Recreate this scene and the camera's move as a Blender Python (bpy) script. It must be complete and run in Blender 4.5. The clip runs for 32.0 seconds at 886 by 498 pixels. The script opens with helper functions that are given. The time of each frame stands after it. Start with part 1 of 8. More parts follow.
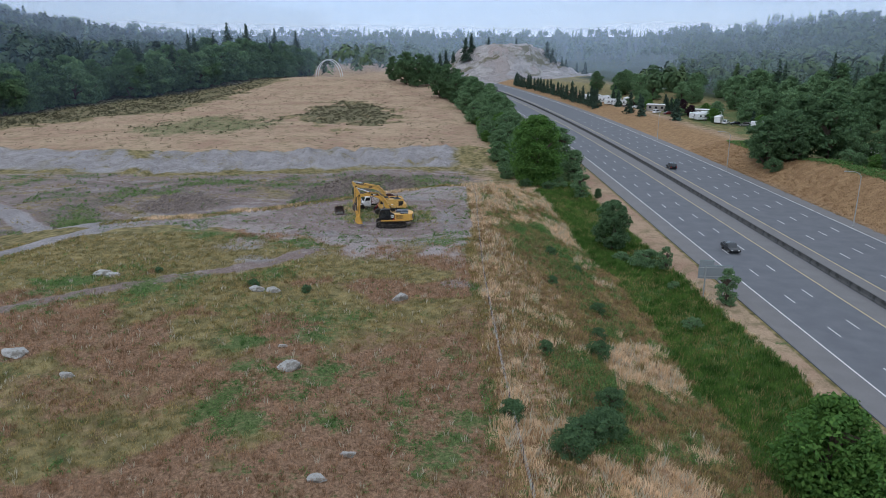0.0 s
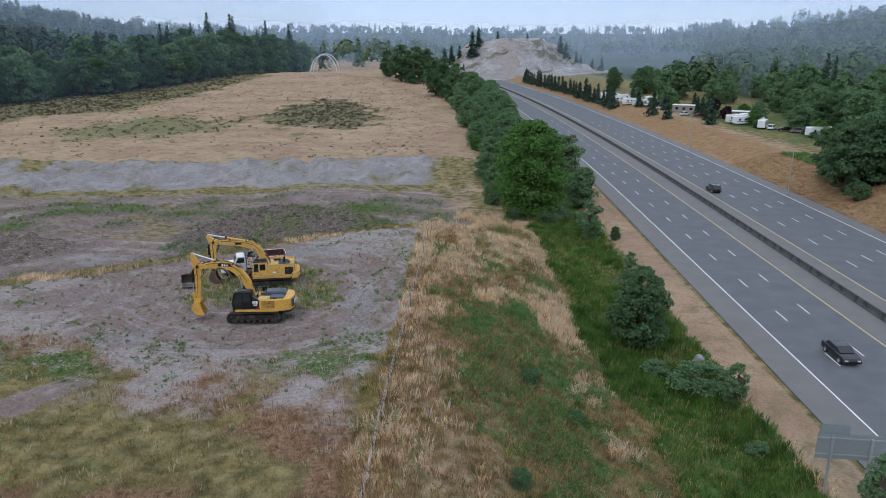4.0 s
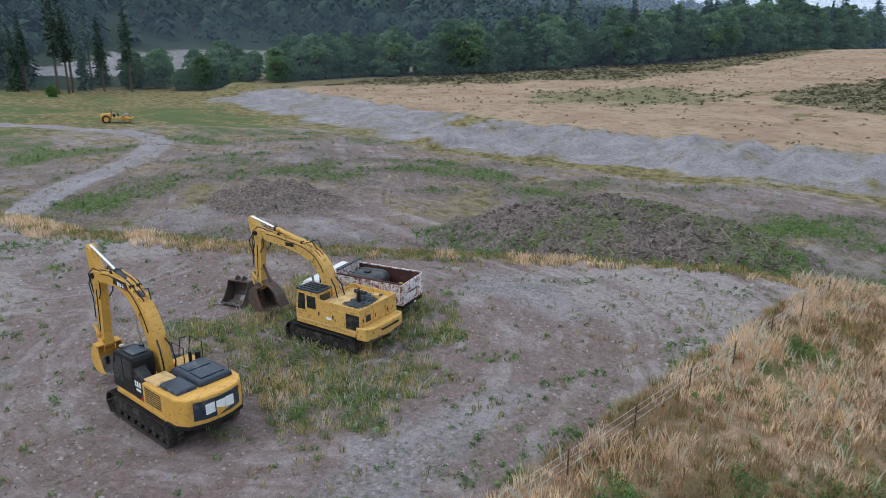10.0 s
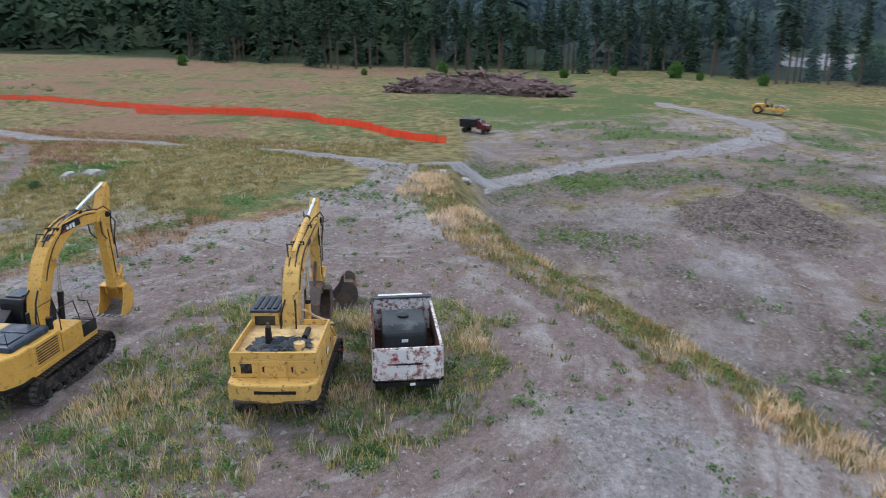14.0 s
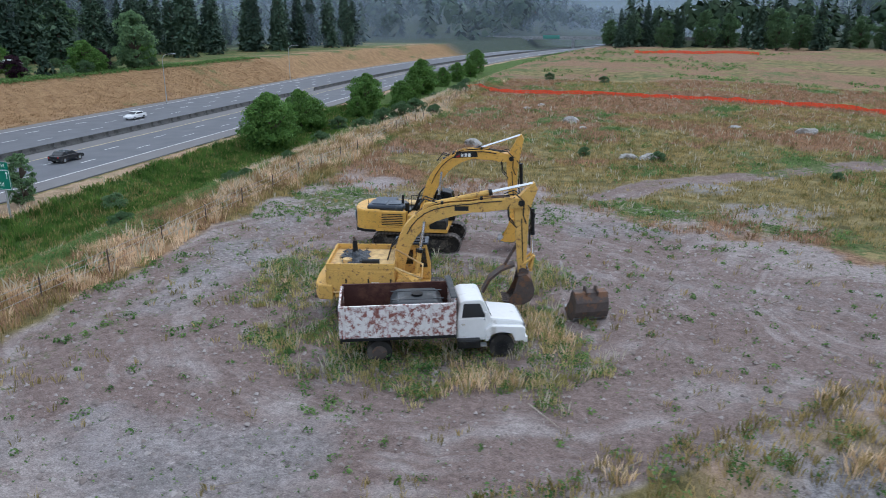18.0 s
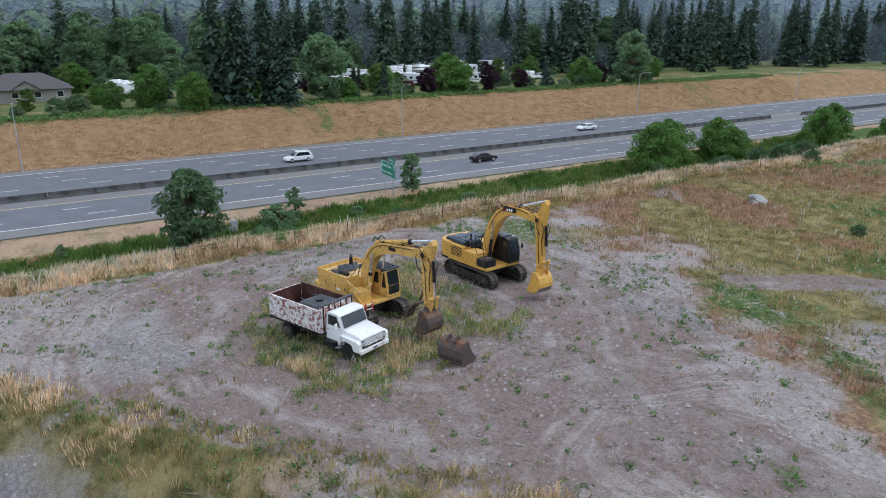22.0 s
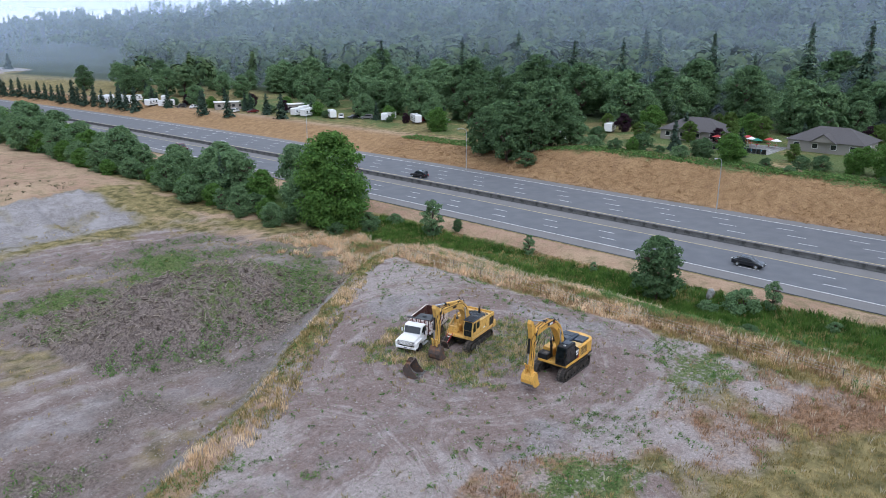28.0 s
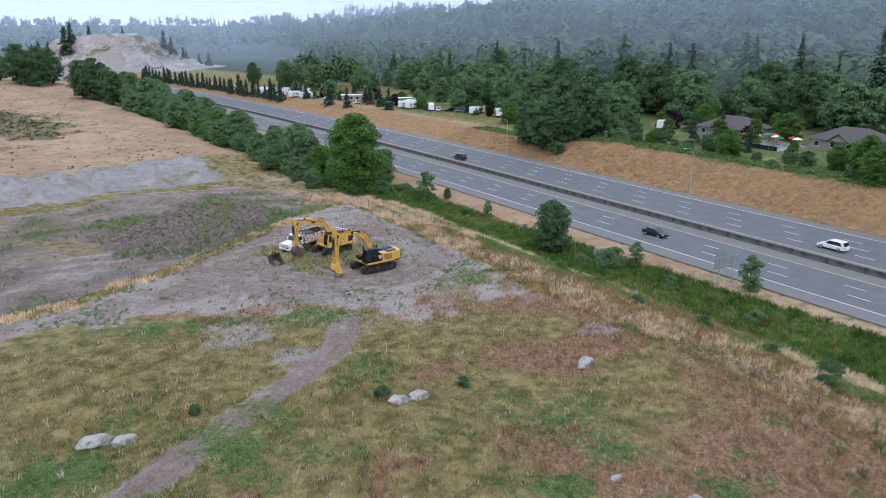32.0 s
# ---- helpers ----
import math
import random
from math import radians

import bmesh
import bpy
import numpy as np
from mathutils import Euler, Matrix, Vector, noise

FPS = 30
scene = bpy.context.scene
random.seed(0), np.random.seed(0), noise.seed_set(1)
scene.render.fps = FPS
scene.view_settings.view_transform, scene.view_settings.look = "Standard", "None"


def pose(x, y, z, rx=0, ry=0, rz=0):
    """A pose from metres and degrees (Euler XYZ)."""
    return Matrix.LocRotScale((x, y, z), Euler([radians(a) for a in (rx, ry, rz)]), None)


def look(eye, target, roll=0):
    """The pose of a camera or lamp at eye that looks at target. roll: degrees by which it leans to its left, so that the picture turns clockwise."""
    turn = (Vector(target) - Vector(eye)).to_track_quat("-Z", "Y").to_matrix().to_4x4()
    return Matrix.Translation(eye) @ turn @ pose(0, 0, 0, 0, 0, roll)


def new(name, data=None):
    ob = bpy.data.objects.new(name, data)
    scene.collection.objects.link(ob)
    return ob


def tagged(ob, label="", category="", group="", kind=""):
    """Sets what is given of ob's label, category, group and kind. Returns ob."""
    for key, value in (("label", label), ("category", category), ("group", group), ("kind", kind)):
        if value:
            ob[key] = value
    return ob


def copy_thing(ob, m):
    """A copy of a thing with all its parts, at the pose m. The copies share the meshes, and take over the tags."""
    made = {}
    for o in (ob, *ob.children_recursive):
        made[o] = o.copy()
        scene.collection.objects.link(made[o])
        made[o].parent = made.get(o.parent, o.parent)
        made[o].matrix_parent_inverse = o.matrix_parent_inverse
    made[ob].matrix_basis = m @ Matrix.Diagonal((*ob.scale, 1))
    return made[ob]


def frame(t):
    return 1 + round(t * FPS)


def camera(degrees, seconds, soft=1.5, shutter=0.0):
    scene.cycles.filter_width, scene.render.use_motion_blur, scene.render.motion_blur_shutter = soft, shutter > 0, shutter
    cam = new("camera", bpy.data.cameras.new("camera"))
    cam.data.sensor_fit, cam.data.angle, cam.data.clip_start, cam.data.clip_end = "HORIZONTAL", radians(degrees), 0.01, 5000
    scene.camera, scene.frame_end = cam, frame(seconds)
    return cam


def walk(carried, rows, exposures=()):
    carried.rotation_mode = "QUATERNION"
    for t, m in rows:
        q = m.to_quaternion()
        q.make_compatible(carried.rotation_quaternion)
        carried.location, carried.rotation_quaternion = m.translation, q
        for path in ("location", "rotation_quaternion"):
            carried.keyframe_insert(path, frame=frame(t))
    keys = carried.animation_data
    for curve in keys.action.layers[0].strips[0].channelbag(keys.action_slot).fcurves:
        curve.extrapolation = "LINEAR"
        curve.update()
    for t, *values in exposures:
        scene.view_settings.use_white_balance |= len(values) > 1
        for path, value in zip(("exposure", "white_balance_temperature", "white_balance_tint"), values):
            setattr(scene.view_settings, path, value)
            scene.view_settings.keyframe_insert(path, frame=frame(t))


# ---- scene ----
cam = camera(63.2, 32.0, 0.75, 0.2)
PATH = [
    (0, (13.294, -116.822, 29.046), (13.29, -114.898, 28.5), 0.2),
    (0.5, (14.713, -110.706, 29.04), (14.7, -108.781, 28.496), 0.1),
    (1, (15.786, -104.571, 29.011), (15.769, -102.646, 28.467), 0.2),
    (1.5, (16.719, -98.539, 28.983), (16.693, -96.615, 28.439), 0.1),
    (2, (17.741, -92.205, 28.089), (17.71, -90.281, 27.544), 0.2),
    (2.5, (19.086, -85.281, 27.588), (19.052, -83.357, 27.041), 0.3),
    (3, (20.625, -78.255, 27.186), (20.588, -76.332, 26.638), 0.4),
    (3.5, (22.085, -71.563, 26.552), (22.045, -69.641, 26.003), 0.4),
    (5.5, (27.866, -46.248, 22.394), (27.652, -44.34, 21.834), 0.0),
    (6, (28.192, -40.758, 21.98), (27.791, -38.879, 21.426), 0.1),
    (6.5, (28.506, -35.793, 21.879), (28.079, -33.92, 21.323), -0.1),
    (7, (28.324, -31.257, 21.98), (27.829, -29.401, 21.42), -0.0),
    (7.5, (28.261, -26.953, 21.876), (27.517, -25.183, 21.315), -0.0),
    (8, (28.538, -23.201, 20.941), (27.731, -21.459, 20.381), 0.2),
    (8.5, (29.132, -20.324, 19.296), (28.215, -18.64, 18.73), 0.1),
    (9, (30.083, -17.762, 17.722), (29.014, -16.171, 17.15), 0.1),
    (9.5, (31.104, -15.179, 16.612), (29.898, -13.693, 16.033), 0.3),
    (10, (31.984, -12.045, 15.906), (30.641, -10.684, 15.319), 0.1),
    (10.5, (31.15, -8.426, 15.326), (29.681, -7.201, 14.74), 0.0),
    (11, (29.14, -4.444, 14.776), (27.514, -3.437, 14.189), -0.2),
    (11.5, (27.713, -0.564, 14.082), (26.004, 0.292, 13.495), -0.1),
    (12, (27.631, 3.563, 14.008), (25.926, 4.427, 13.418), 0.1),
    (12.5, (28.534, 8.047, 14.005), (26.755, 8.746, 13.415), 0.2),
    (13, (29.643, 12.968, 13.655), (27.762, 13.309, 13.064), 0.2),
    (13.5, (29.198, 17.221, 13.371), (27.288, 17.198, 12.778), 0.1),
    (14, (26.012, 20.296, 13.172), (24.148, 19.883, 12.576), -0.1),
    (14.5, (21.827, 22.237, 12.82), (20.111, 21.399, 12.227), -0.6),
    (16.5, (6.064, 33.249, 11.569), (5.609, 31.392, 10.981), 0.5),
    (17, (2.487, 35.662, 11.694), (2.416, 33.753, 11.1), -0.1),
    (17.5, (-1.727, 37.302, 11.729), (-1.305, 35.44, 11.131), 0.1),
    (18, (-5.844, 38.349, 12.387), (-5.417, 36.49, 11.787), 0.1),
    (18.5, (-9.7, 38.921, 13.1), (-9.196, 37.081, 12.5), -0.1),
    (19, (-12.856, 38.672, 13.654), (-12.143, 36.902, 13.056), -0.4),
    (19.5, (-15.708, 38.194, 14.272), (-14.791, 36.52, 13.677), -0.3),
    (20, (-18.571, 37.19, 14.822), (-17.608, 35.542, 14.226), -0.0),
    (20.5, (-21.978, 35.702, 15.255), (-20.921, 34.113, 14.658), 0.1),
    (21, (-25.83, 33.492, 15.629), (-24.606, 32.026, 15.034), 0.2),
    (21.5, (-29.917, 30.716, 16.178), (-28.526, 29.409, 15.581), 0.1),
    (22, (-33.933, 27.338, 16.874), (-32.324, 26.312, 16.277), 0.0),
    (22.5, (-38.052, 23.258, 18.215), (-36.419, 22.27, 17.616), -0.1),
    (23, (-41.103, 19.088, 19.717), (-39.431, 18.166, 19.12), 0.0),
    (23.5, (-44.165, 14.291, 21.178), (-42.416, 13.526, 20.58), -0.0),
    (24, (-46.877, 9.444, 22.543), (-45.063, 8.851, 21.945), 0.1),
    (24.5, (-49.512, 4.331, 23.927), (-47.62, 4.084, 23.329), -0.0),
    (25, (-50.924, -0.718, 24.888), (-49.016, -0.649, 24.292), -0.0),
    (25.5, (-51.421, -6.053, 25.515), (-49.545, -5.695, 24.923), -0.2),
    (26, (-51.693, -11.728, 26.373), (-49.88, -11.122, 25.784), -0.2),
    (26.5, (-51.471, -17.447, 27.393), (-49.75, -16.612, 26.808), -0.1),
    (28.5, (-43.21, -37.583, 29.404), (-41.935, -36.153, 28.827), -0.2),
    (29, (-40.396, -41.456, 29.587), (-39.262, -39.912, 29.01), -0.3),
    (29.5, (-37.524, -45.463, 29.547), (-36.514, -43.835, 28.975), -0.1),
    (30, (-35.05, -50.563, 29.597), (-34.081, -48.91, 29.024), -0.1),
    (30.5, (-33.323, -57.125, 29.398), (-32.347, -55.476, 28.826), 0.0),
    (31, (-32.504, -64.675, 29.207), (-31.517, -63.033, 28.634), 0.0),
    (31.5, (-32.856, -72.027, 28.939), (-31.864, -70.387, 28.366), -0.0),
    (32, (-35.277, -80.363, 29.089), (-34.253, -78.742, 28.518), 0.0),
]
STOPS = [(0, 0.14, 5970, 10), (3, 0.17, 6020, 10), (7, 0.25, 5940, 10), (9, 0.3, 5990, 10), (11, 0.48, 5990, 10), (14, 0.58, 5920, 10), (18, 0.5, 5870, 10), (21, 0.55, 5940, 10), (26, 0.68, 5990, 12), (32, 0.63, 5990, 13)]
walk(cam, [(t, look(eye, target, roll)) for t, eye, target, roll in PATH], STOPS)

# ---- world, sun, exposure ----
world = bpy.data.worlds.new("overcast_sky")
scene.world = world
world.use_nodes = True
wn, wl = world.node_tree.nodes, world.node_tree.links
wn.clear()
w_out, w_mix = wn.new("ShaderNodeOutputWorld"), wn.new("ShaderNodeMixShader")
w_sky, w_clear, w_cloud = wn.new("ShaderNodeTexSky"), wn.new("ShaderNodeBackground"), wn.new("ShaderNodeBackground")
w_sky.sky_type, w_sky.sun_disc = "NISHITA", False
w_sky.sun_elevation, w_sky.sun_rotation = radians(38), radians(200)
w_clear.inputs[1].default_value = 0.08
w_noise, w_ramp = wn.new("ShaderNodeTexNoise"), wn.new("ShaderNodeValToRGB")
w_noise.inputs["Scale"].default_value, w_noise.inputs["Detail"].default_value = 2.2, 4
w_ramp.color_ramp.elements[0].color, w_ramp.color_ramp.elements[1].color = (0.81, 0.87, 0.955, 1), (0.83, 0.89, 0.97, 1)
w_ramp.color_ramp.elements[0].position, w_ramp.color_ramp.elements[1].position = 0.32, 0.7
w_cloud.inputs[1].default_value = 0.92
w_mix.inputs[0].default_value = 0.9
wl.new(w_sky.outputs[0], w_clear.inputs[0])
wl.new(w_noise.outputs[0], w_ramp.inputs[0])
wl.new(w_ramp.outputs[0], w_cloud.inputs[0])
wl.new(w_clear.outputs[0], w_mix.inputs[1])
wl.new(w_cloud.outputs[0], w_mix.inputs[2])
wl.new(w_mix.outputs[0], w_out.inputs[0])
sun_data = bpy.data.lights.new("sun", "SUN")
sun_data.energy, sun_data.angle, sun_data.color = 0.7, radians(25), (1.0, 0.965, 0.93)
sun = new("sun", sun_data)
sun.matrix_world = look((-20, -50, 60), (0, 0, 0))

# ---- materials ----
MATS = {}


def mat(name, colour, rough=0.8, metal=0.0, vary=0.15, scale=6.0, fine=40.0, bump=0.15, dirt=None, dirt_amount=0.0, dirt_scale=1.2,
        island=0.0, spec=0.35, colour2=None, bump_distance=0.02, leafy=0.0, clump=0.0):
    """Painted, metal, stone or plant surface: two scales of variation, optional blotches of dirt or rust, fine bump."""
    m = bpy.data.materials.new(name)
    m.use_nodes = True
    n, l = m.node_tree.nodes, m.node_tree.links
    b = n["Principled BSDF"]
    b.inputs["Roughness"].default_value, b.inputs["Metallic"].default_value = rough, metal
    b.inputs["Specular IOR Level"].default_value = spec * (0.25 if leafy or island else 1)
    co = n.new("ShaderNodeTexCoord")
    big, small = n.new("ShaderNodeTexNoise"), n.new("ShaderNodeTexNoise")
    big.inputs["Scale"].default_value, small.inputs["Scale"].default_value = scale, fine
    big.inputs["Detail"].default_value, small.inputs["Detail"].default_value = 3, 4
    l.new(co.outputs["Object"], big.inputs["Vector"])
    l.new(co.outputs["Object"], small.inputs["Vector"])
    add = n.new("ShaderNodeMath"); add.operation = "ADD"
    l.new(big.outputs[0], add.inputs[0]); l.new(small.outputs[0], add.inputs[1])
    val = n.new("ShaderNodeMapRange")
    val.inputs[1].default_value, val.inputs[2].default_value = 0.55, 1.45
    val.inputs[3].default_value, val.inputs[4].default_value = 1 - vary, 1 + vary
    l.new(add.outputs[0], val.inputs[0])
    base = n.new("ShaderNodeMix"); base.data_type = "RGBA"
    base.inputs[6].default_value = (*colour, 1)
    base.inputs[7].default_value = (*(colour2 or colour), 1)
    if island:
        geo = n.new("ShaderNodeNewGeometry")
        fac = geo.outputs["Random Per Island"]
        if clump:
            # neighbouring blades share a tone, tuft by tuft
            tone, both, rng_ = n.new("ShaderNodeTexNoise"), n.new("ShaderNodeMath"), n.new("ShaderNodeMapRange")
            tone.inputs["Scale"].default_value, tone.inputs["Detail"].default_value, tone.inputs["Roughness"].default_value = clump, 5, 0.65
            l.new(co.outputs["Object"], tone.inputs["Vector"])
            both.operation, both.inputs[1].default_value = "MULTIPLY_ADD", 0.22 if clump > 0.3 else 0.07
            l.new(fac, both.inputs[0]); l.new(tone.outputs[0], both.inputs[2])
            rng_.inputs[1].default_value, rng_.inputs[2].default_value = (0.48, 0.74) if clump > 0.3 else (0.40, 0.66)
            l.new(both.outputs[0], rng_.inputs[0])
            fac = rng_.outputs[0]
        l.new(fac, base.inputs[0])
    else:
        l.new(big.outputs[0], base.inputs[0])
    hsv = n.new("ShaderNodeHueSaturation")
    l.new(base.outputs[2], hsv.inputs["Color"])
    l.new(val.outputs[0], hsv.inputs["Value"])
    last = hsv.outputs[0]
    if dirt:
        dn, dr, dm = n.new("ShaderNodeTexNoise"), n.new("ShaderNodeMapRange"), n.new("ShaderNodeMix")
        dn.inputs["Scale"].default_value, dn.inputs["Detail"].default_value, dn.inputs["Roughness"].default_value = dirt_scale, 8, 0.7
        l.new(co.outputs["Object"], dn.inputs["Vector"])
        dr.inputs[1].default_value, dr.inputs[2].default_value = 0.62 - 0.3 * dirt_amount, 0.70 - 0.25 * dirt_amount
        l.new(dn.outputs[0], dr.inputs[0])
        dm.data_type = "RGBA"
        dm.inputs[7].default_value = (*dirt, 1)
        l.new(dr.outputs[0], dm.inputs[0]); l.new(last, dm.inputs[6])
        last = dm.outputs[2]
    l.new(last, b.inputs["Base Color"])
    if bump:
        bp = n.new("ShaderNodeBump")
        bp.inputs["Strength"].default_value, bp.inputs["Distance"].default_value = bump, bump_distance
        l.new(add.outputs[0], bp.inputs["Height"]); l.new(bp.outputs[0], b.inputs["Normal"])
    if leafy:
        tr, ms, out = n.new("ShaderNodeBsdfTranslucent"), n.new("ShaderNodeMixShader"), n["Material Output"]
        l.new(last, tr.inputs[0])
        ms.inputs[0].default_value = leafy
        l.new(b.outputs[0], ms.inputs[1]); l.new(tr.outputs[0], ms.inputs[2]); l.new(ms.outputs[0], out.inputs[0])
    MATS[name] = m
    return m


def glass(name, tint, rough=0.05):
    m = bpy.data.materials.new(name)
    m.use_nodes = True
    b = m.node_tree.nodes["Principled BSDF"]
    b.inputs["Base Color"].default_value, b.inputs["Roughness"].default_value = (*tint, 1), rough
    b.inputs["Specular IOR Level"].default_value = 0.7
    return m


YEL = mat("excavator_yellow_paint", (0.68, 0.38, 0.075), 0.42, vary=0.2, dirt=(0.25, 0.15, 0.065), dirt_amount=0.2, dirt_scale=7.0, scale=1.5, spec=0.4)
YEL_OLD = mat("faded_yellow_paint", (0.66, 0.40, 0.105), 0.6, vary=0.2, dirt=(0.24, 0.13, 0.06), dirt_amount=0.24, dirt_scale=6.0, scale=1.3)
YEL_TOP = mat("sun_bleached_yellow_paint", (0.66, 0.46, 0.20), 0.7, vary=0.12, dirt=(0.42, 0.27, 0.12), dirt_amount=0.5)
BLACK = mat("black_paint", (0.012, 0.013, 0.015), 0.42, vary=0.25, dirt=(0.05, 0.045, 0.04), dirt_amount=0.2)
HOOD = mat("dark_hood_paint", (0.03, 0.042, 0.062), 0.32, vary=0.2, dirt=(0.10, 0.11, 0.12), dirt_amount=0.25)
TRACK = mat("worn_track_steel", (0.05, 0.045, 0.042), 0.6, 0.25, vary=0.35, dirt=(0.17, 0.14, 0.12), dirt_amount=0.4, dirt_scale=3)
TRACK_SIDE = mat("muddy_track_frame", (0.02, 0.018, 0.016), 0.75, vary=0.35, dirt=(0.09, 0.075, 0.06), dirt_amount=0.4, dirt_scale=3)
CHROME = mat("chrome_rod", (0.78, 0.80, 0.82), 0.22, 0.9, vary=0.05, bump=0)
STEEL = mat("worn_bucket_steel", (0.26, 0.27, 0.29), 0.5, 0.55, vary=0.25, dirt=(0.20, 0.13, 0.08), dirt_amount=0.35, dirt_scale=2.5)
RUST = mat("rusty_steel", (0.10, 0.08, 0.073), 0.7, 0.25, vary=0.35, dirt=(0.20, 0.105, 0.06), dirt_amount=0.4, dirt_scale=2)
RUST_DARK = mat("dark_rusty_bed", (0.065, 0.026, 0.021), 0.85, vary=0.35, dirt=(0.12, 0.055, 0.038), dirt_amount=0.35)
WHITE = mat("white_truck_paint", (0.80, 0.80, 0.79), 0.35, vary=0.05, dirt=(0.55, 0.53, 0.5), dirt_amount=0.15, spec=0.5)
PEEL = mat("peeling_white_paint", (0.78, 0.75, 0.73), 0.6, vary=0.1, dirt=(0.27, 0.10, 0.08), dirt_amount=0.5, dirt_scale=4.2)
PEEL_RED = mat("peeling_red_paint", (0.36, 0.035, 0.04), 0.65, vary=0.2, dirt=(0.70, 0.67, 0.65), dirt_amount=0.85, dirt_scale=3.0)
RUBBER = mat("black_tyre_rubber", (0.022, 0.021, 0.02), 0.85, vary=0.3, dirt=(0.10, 0.09, 0.08), dirt_amount=0.35)
GREY_TANK = mat("dark_grey_plastic", (0.045, 0.05, 0.055), 0.5, vary=0.2, dirt=(0.12, 0.12, 0.115), dirt_amount=0.35)
TARP = mat("crumpled_dark_tarp", (0.05, 0.058, 0.068), 0.5, vary=0.3, fine=14, bump=0.7, bump_distance=0.06)
RED = mat("faded_red_paint", (0.42, 0.03, 0.03), 0.5, vary=0.15)
GALV = mat("galvanised_steel", (0.46, 0.48, 0.49), 0.45, 0.5, vary=0.1)
SIGN_GREEN = mat("green_sign_sheeting", (0.0, 0.19, 0.12), 0.5, vary=0.08, bump=0)
SIGN_BACK = mat("bare_sign_aluminium", (0.33, 0.36, 0.38), 0.5, 0.4, vary=0.12)
LETTER = mat("white_sign_sheeting", (0.85, 0.87, 0.86), 0.5, vary=0.03, bump=0)
ORANGE = mat("orange_safety_mesh", (0.92, 0.075, 0.02), 0.6, vary=0.12, bump=0.1)
WOODP = mat("weathered_wood_post", (0.25, 0.2, 0.15), 0.9, vary=0.25)
CONC = mat("weathered_concrete", (0.30, 0.30, 0.29), 0.9, vary=0.2, dirt=(0.14, 0.14, 0.13), dirt_amount=0.5)
ROCK = mat("pale_boulder_stone", (0.46, 0.45, 0.43), 0.9, vary=0.3, scale=2.5, dirt=(0.22, 0.2, 0.17), dirt_amount=0.5, bump=0.8, bump_distance=0.08)
BARK = mat("tree_bark", (0.11, 0.085, 0.065), 0.95, vary=0.3, scale=3, bump=0.6)
NEEDLE = mat("fir_needles", (0.046, 0.084, 0.060), 0.75, vary=0.3, island=1, colour2=(0.088, 0.135, 0.082), bump=0, scale=0.4)
NEEDLE_B = mat("dark_fir_needles", (0.036, 0.066, 0.050), 0.75, vary=0.3, island=1, colour2=(0.066, 0.102, 0.068), bump=0, scale=0.4)
LEAF = mat("maple_leaves", (0.07, 0.155, 0.04), 0.6, vary=0.3, island=1, colour2=(0.165, 0.30, 0.07), bump=0, scale=0.7, leafy=0.45)
LEAF_B = mat("alder_leaves", (0.115, 0.20, 0.105), 0.65, vary=0.3, island=1, colour2=(0.225, 0.345, 0.165), bump=0, scale=0.7, leafy=0.45)
LEAF_C = mat("dark_broad_leaves", (0.08, 0.145, 0.075), 0.65, vary=0.3, island=1, colour2=(0.145, 0.235, 0.105), bump=0, scale=0.7, leafy=0.45)
LEAF_R = mat("purple_plum_leaves", (0.035, 0.02, 0.03), 0.65, vary=0.3, island=1, colour2=(0.06, 0.03, 0.045), bump=0, leafy=0.45)
LEAF_Y = mat("bright_young_leaves", (0.10, 0.17, 0.04), 0.6, vary=0.25, island=1, colour2=(0.14, 0.21, 0.06), bump=0, leafy=0.45)
TAN = mat("dry_tan_grass", (0.60, 0.42, 0.24), 0.9, vary=0.2, island=1, colour2=(0.95, 0.76, 0.54), bump=0, scale=0.3, leafy=0.45, clump=0.8)
RUSSET = mat("dry_russet_grass", (0.19, 0.118, 0.062), 0.9, vary=0.25, island=1, colour2=(0.55, 0.35, 0.225), bump=0, scale=0.3, leafy=0.45, clump=0.8)
OLIVE = mat("olive_field_grass", (0.165, 0.15, 0.052), 0.9, vary=0.25, island=1, colour2=(0.53, 0.405, 0.19), bump=0, scale=0.3, leafy=0.45, clump=0.9)
GREEN = mat("green_weeds", (0.07, 0.155, 0.045), 0.8, vary=0.3, island=1, colour2=(0.21, 0.33, 0.11), bump=0, scale=0.3, leafy=0.45, clump=1.1)
RUSH = mat("deep_green_ditch_grass", (0.045, 0.11, 0.022), 0.8, vary=0.25, island=1, colour2=(0.17, 0.285, 0.065), bump=0, scale=0.3, leafy=0.45, clump=0.5)
SEED = mat("pale_seed_heads", (0.52, 0.46, 0.34), 0.9, vary=0.15, island=1, colour2=(0.62, 0.58, 0.46), bump=0, leafy=0.45)
STICK = mat("bleached_sticks", (0.36, 0.31, 0.26), 0.95, vary=0.25, island=1, colour2=(0.22, 0.18, 0.14), bump=0.2)
LOG = mat("stacked_dark_logs", (0.10, 0.06, 0.055), 0.9, vary=0.45, scale=1.2, colour2=(0.24, 0.17, 0.155), bump=0.3)
CAB_GLASS = glass("cab_glass", (0.015, 0.02, 0.022))
CAR_GLASS = glass("car_glass", (0.02, 0.025, 0.03))
LAMP = mat("headlamp_glass", (0.6, 0.6, 0.58), 0.15, 0.2, vary=0.05, bump=0)
GRILLE = mat("grey_grille", (0.22, 0.22, 0.23), 0.5, 0.4, vary=0.15)
ROOF = mat("brown_grey_shingles", (0.095, 0.088, 0.09), 0.9, vary=0.2, fine=18)
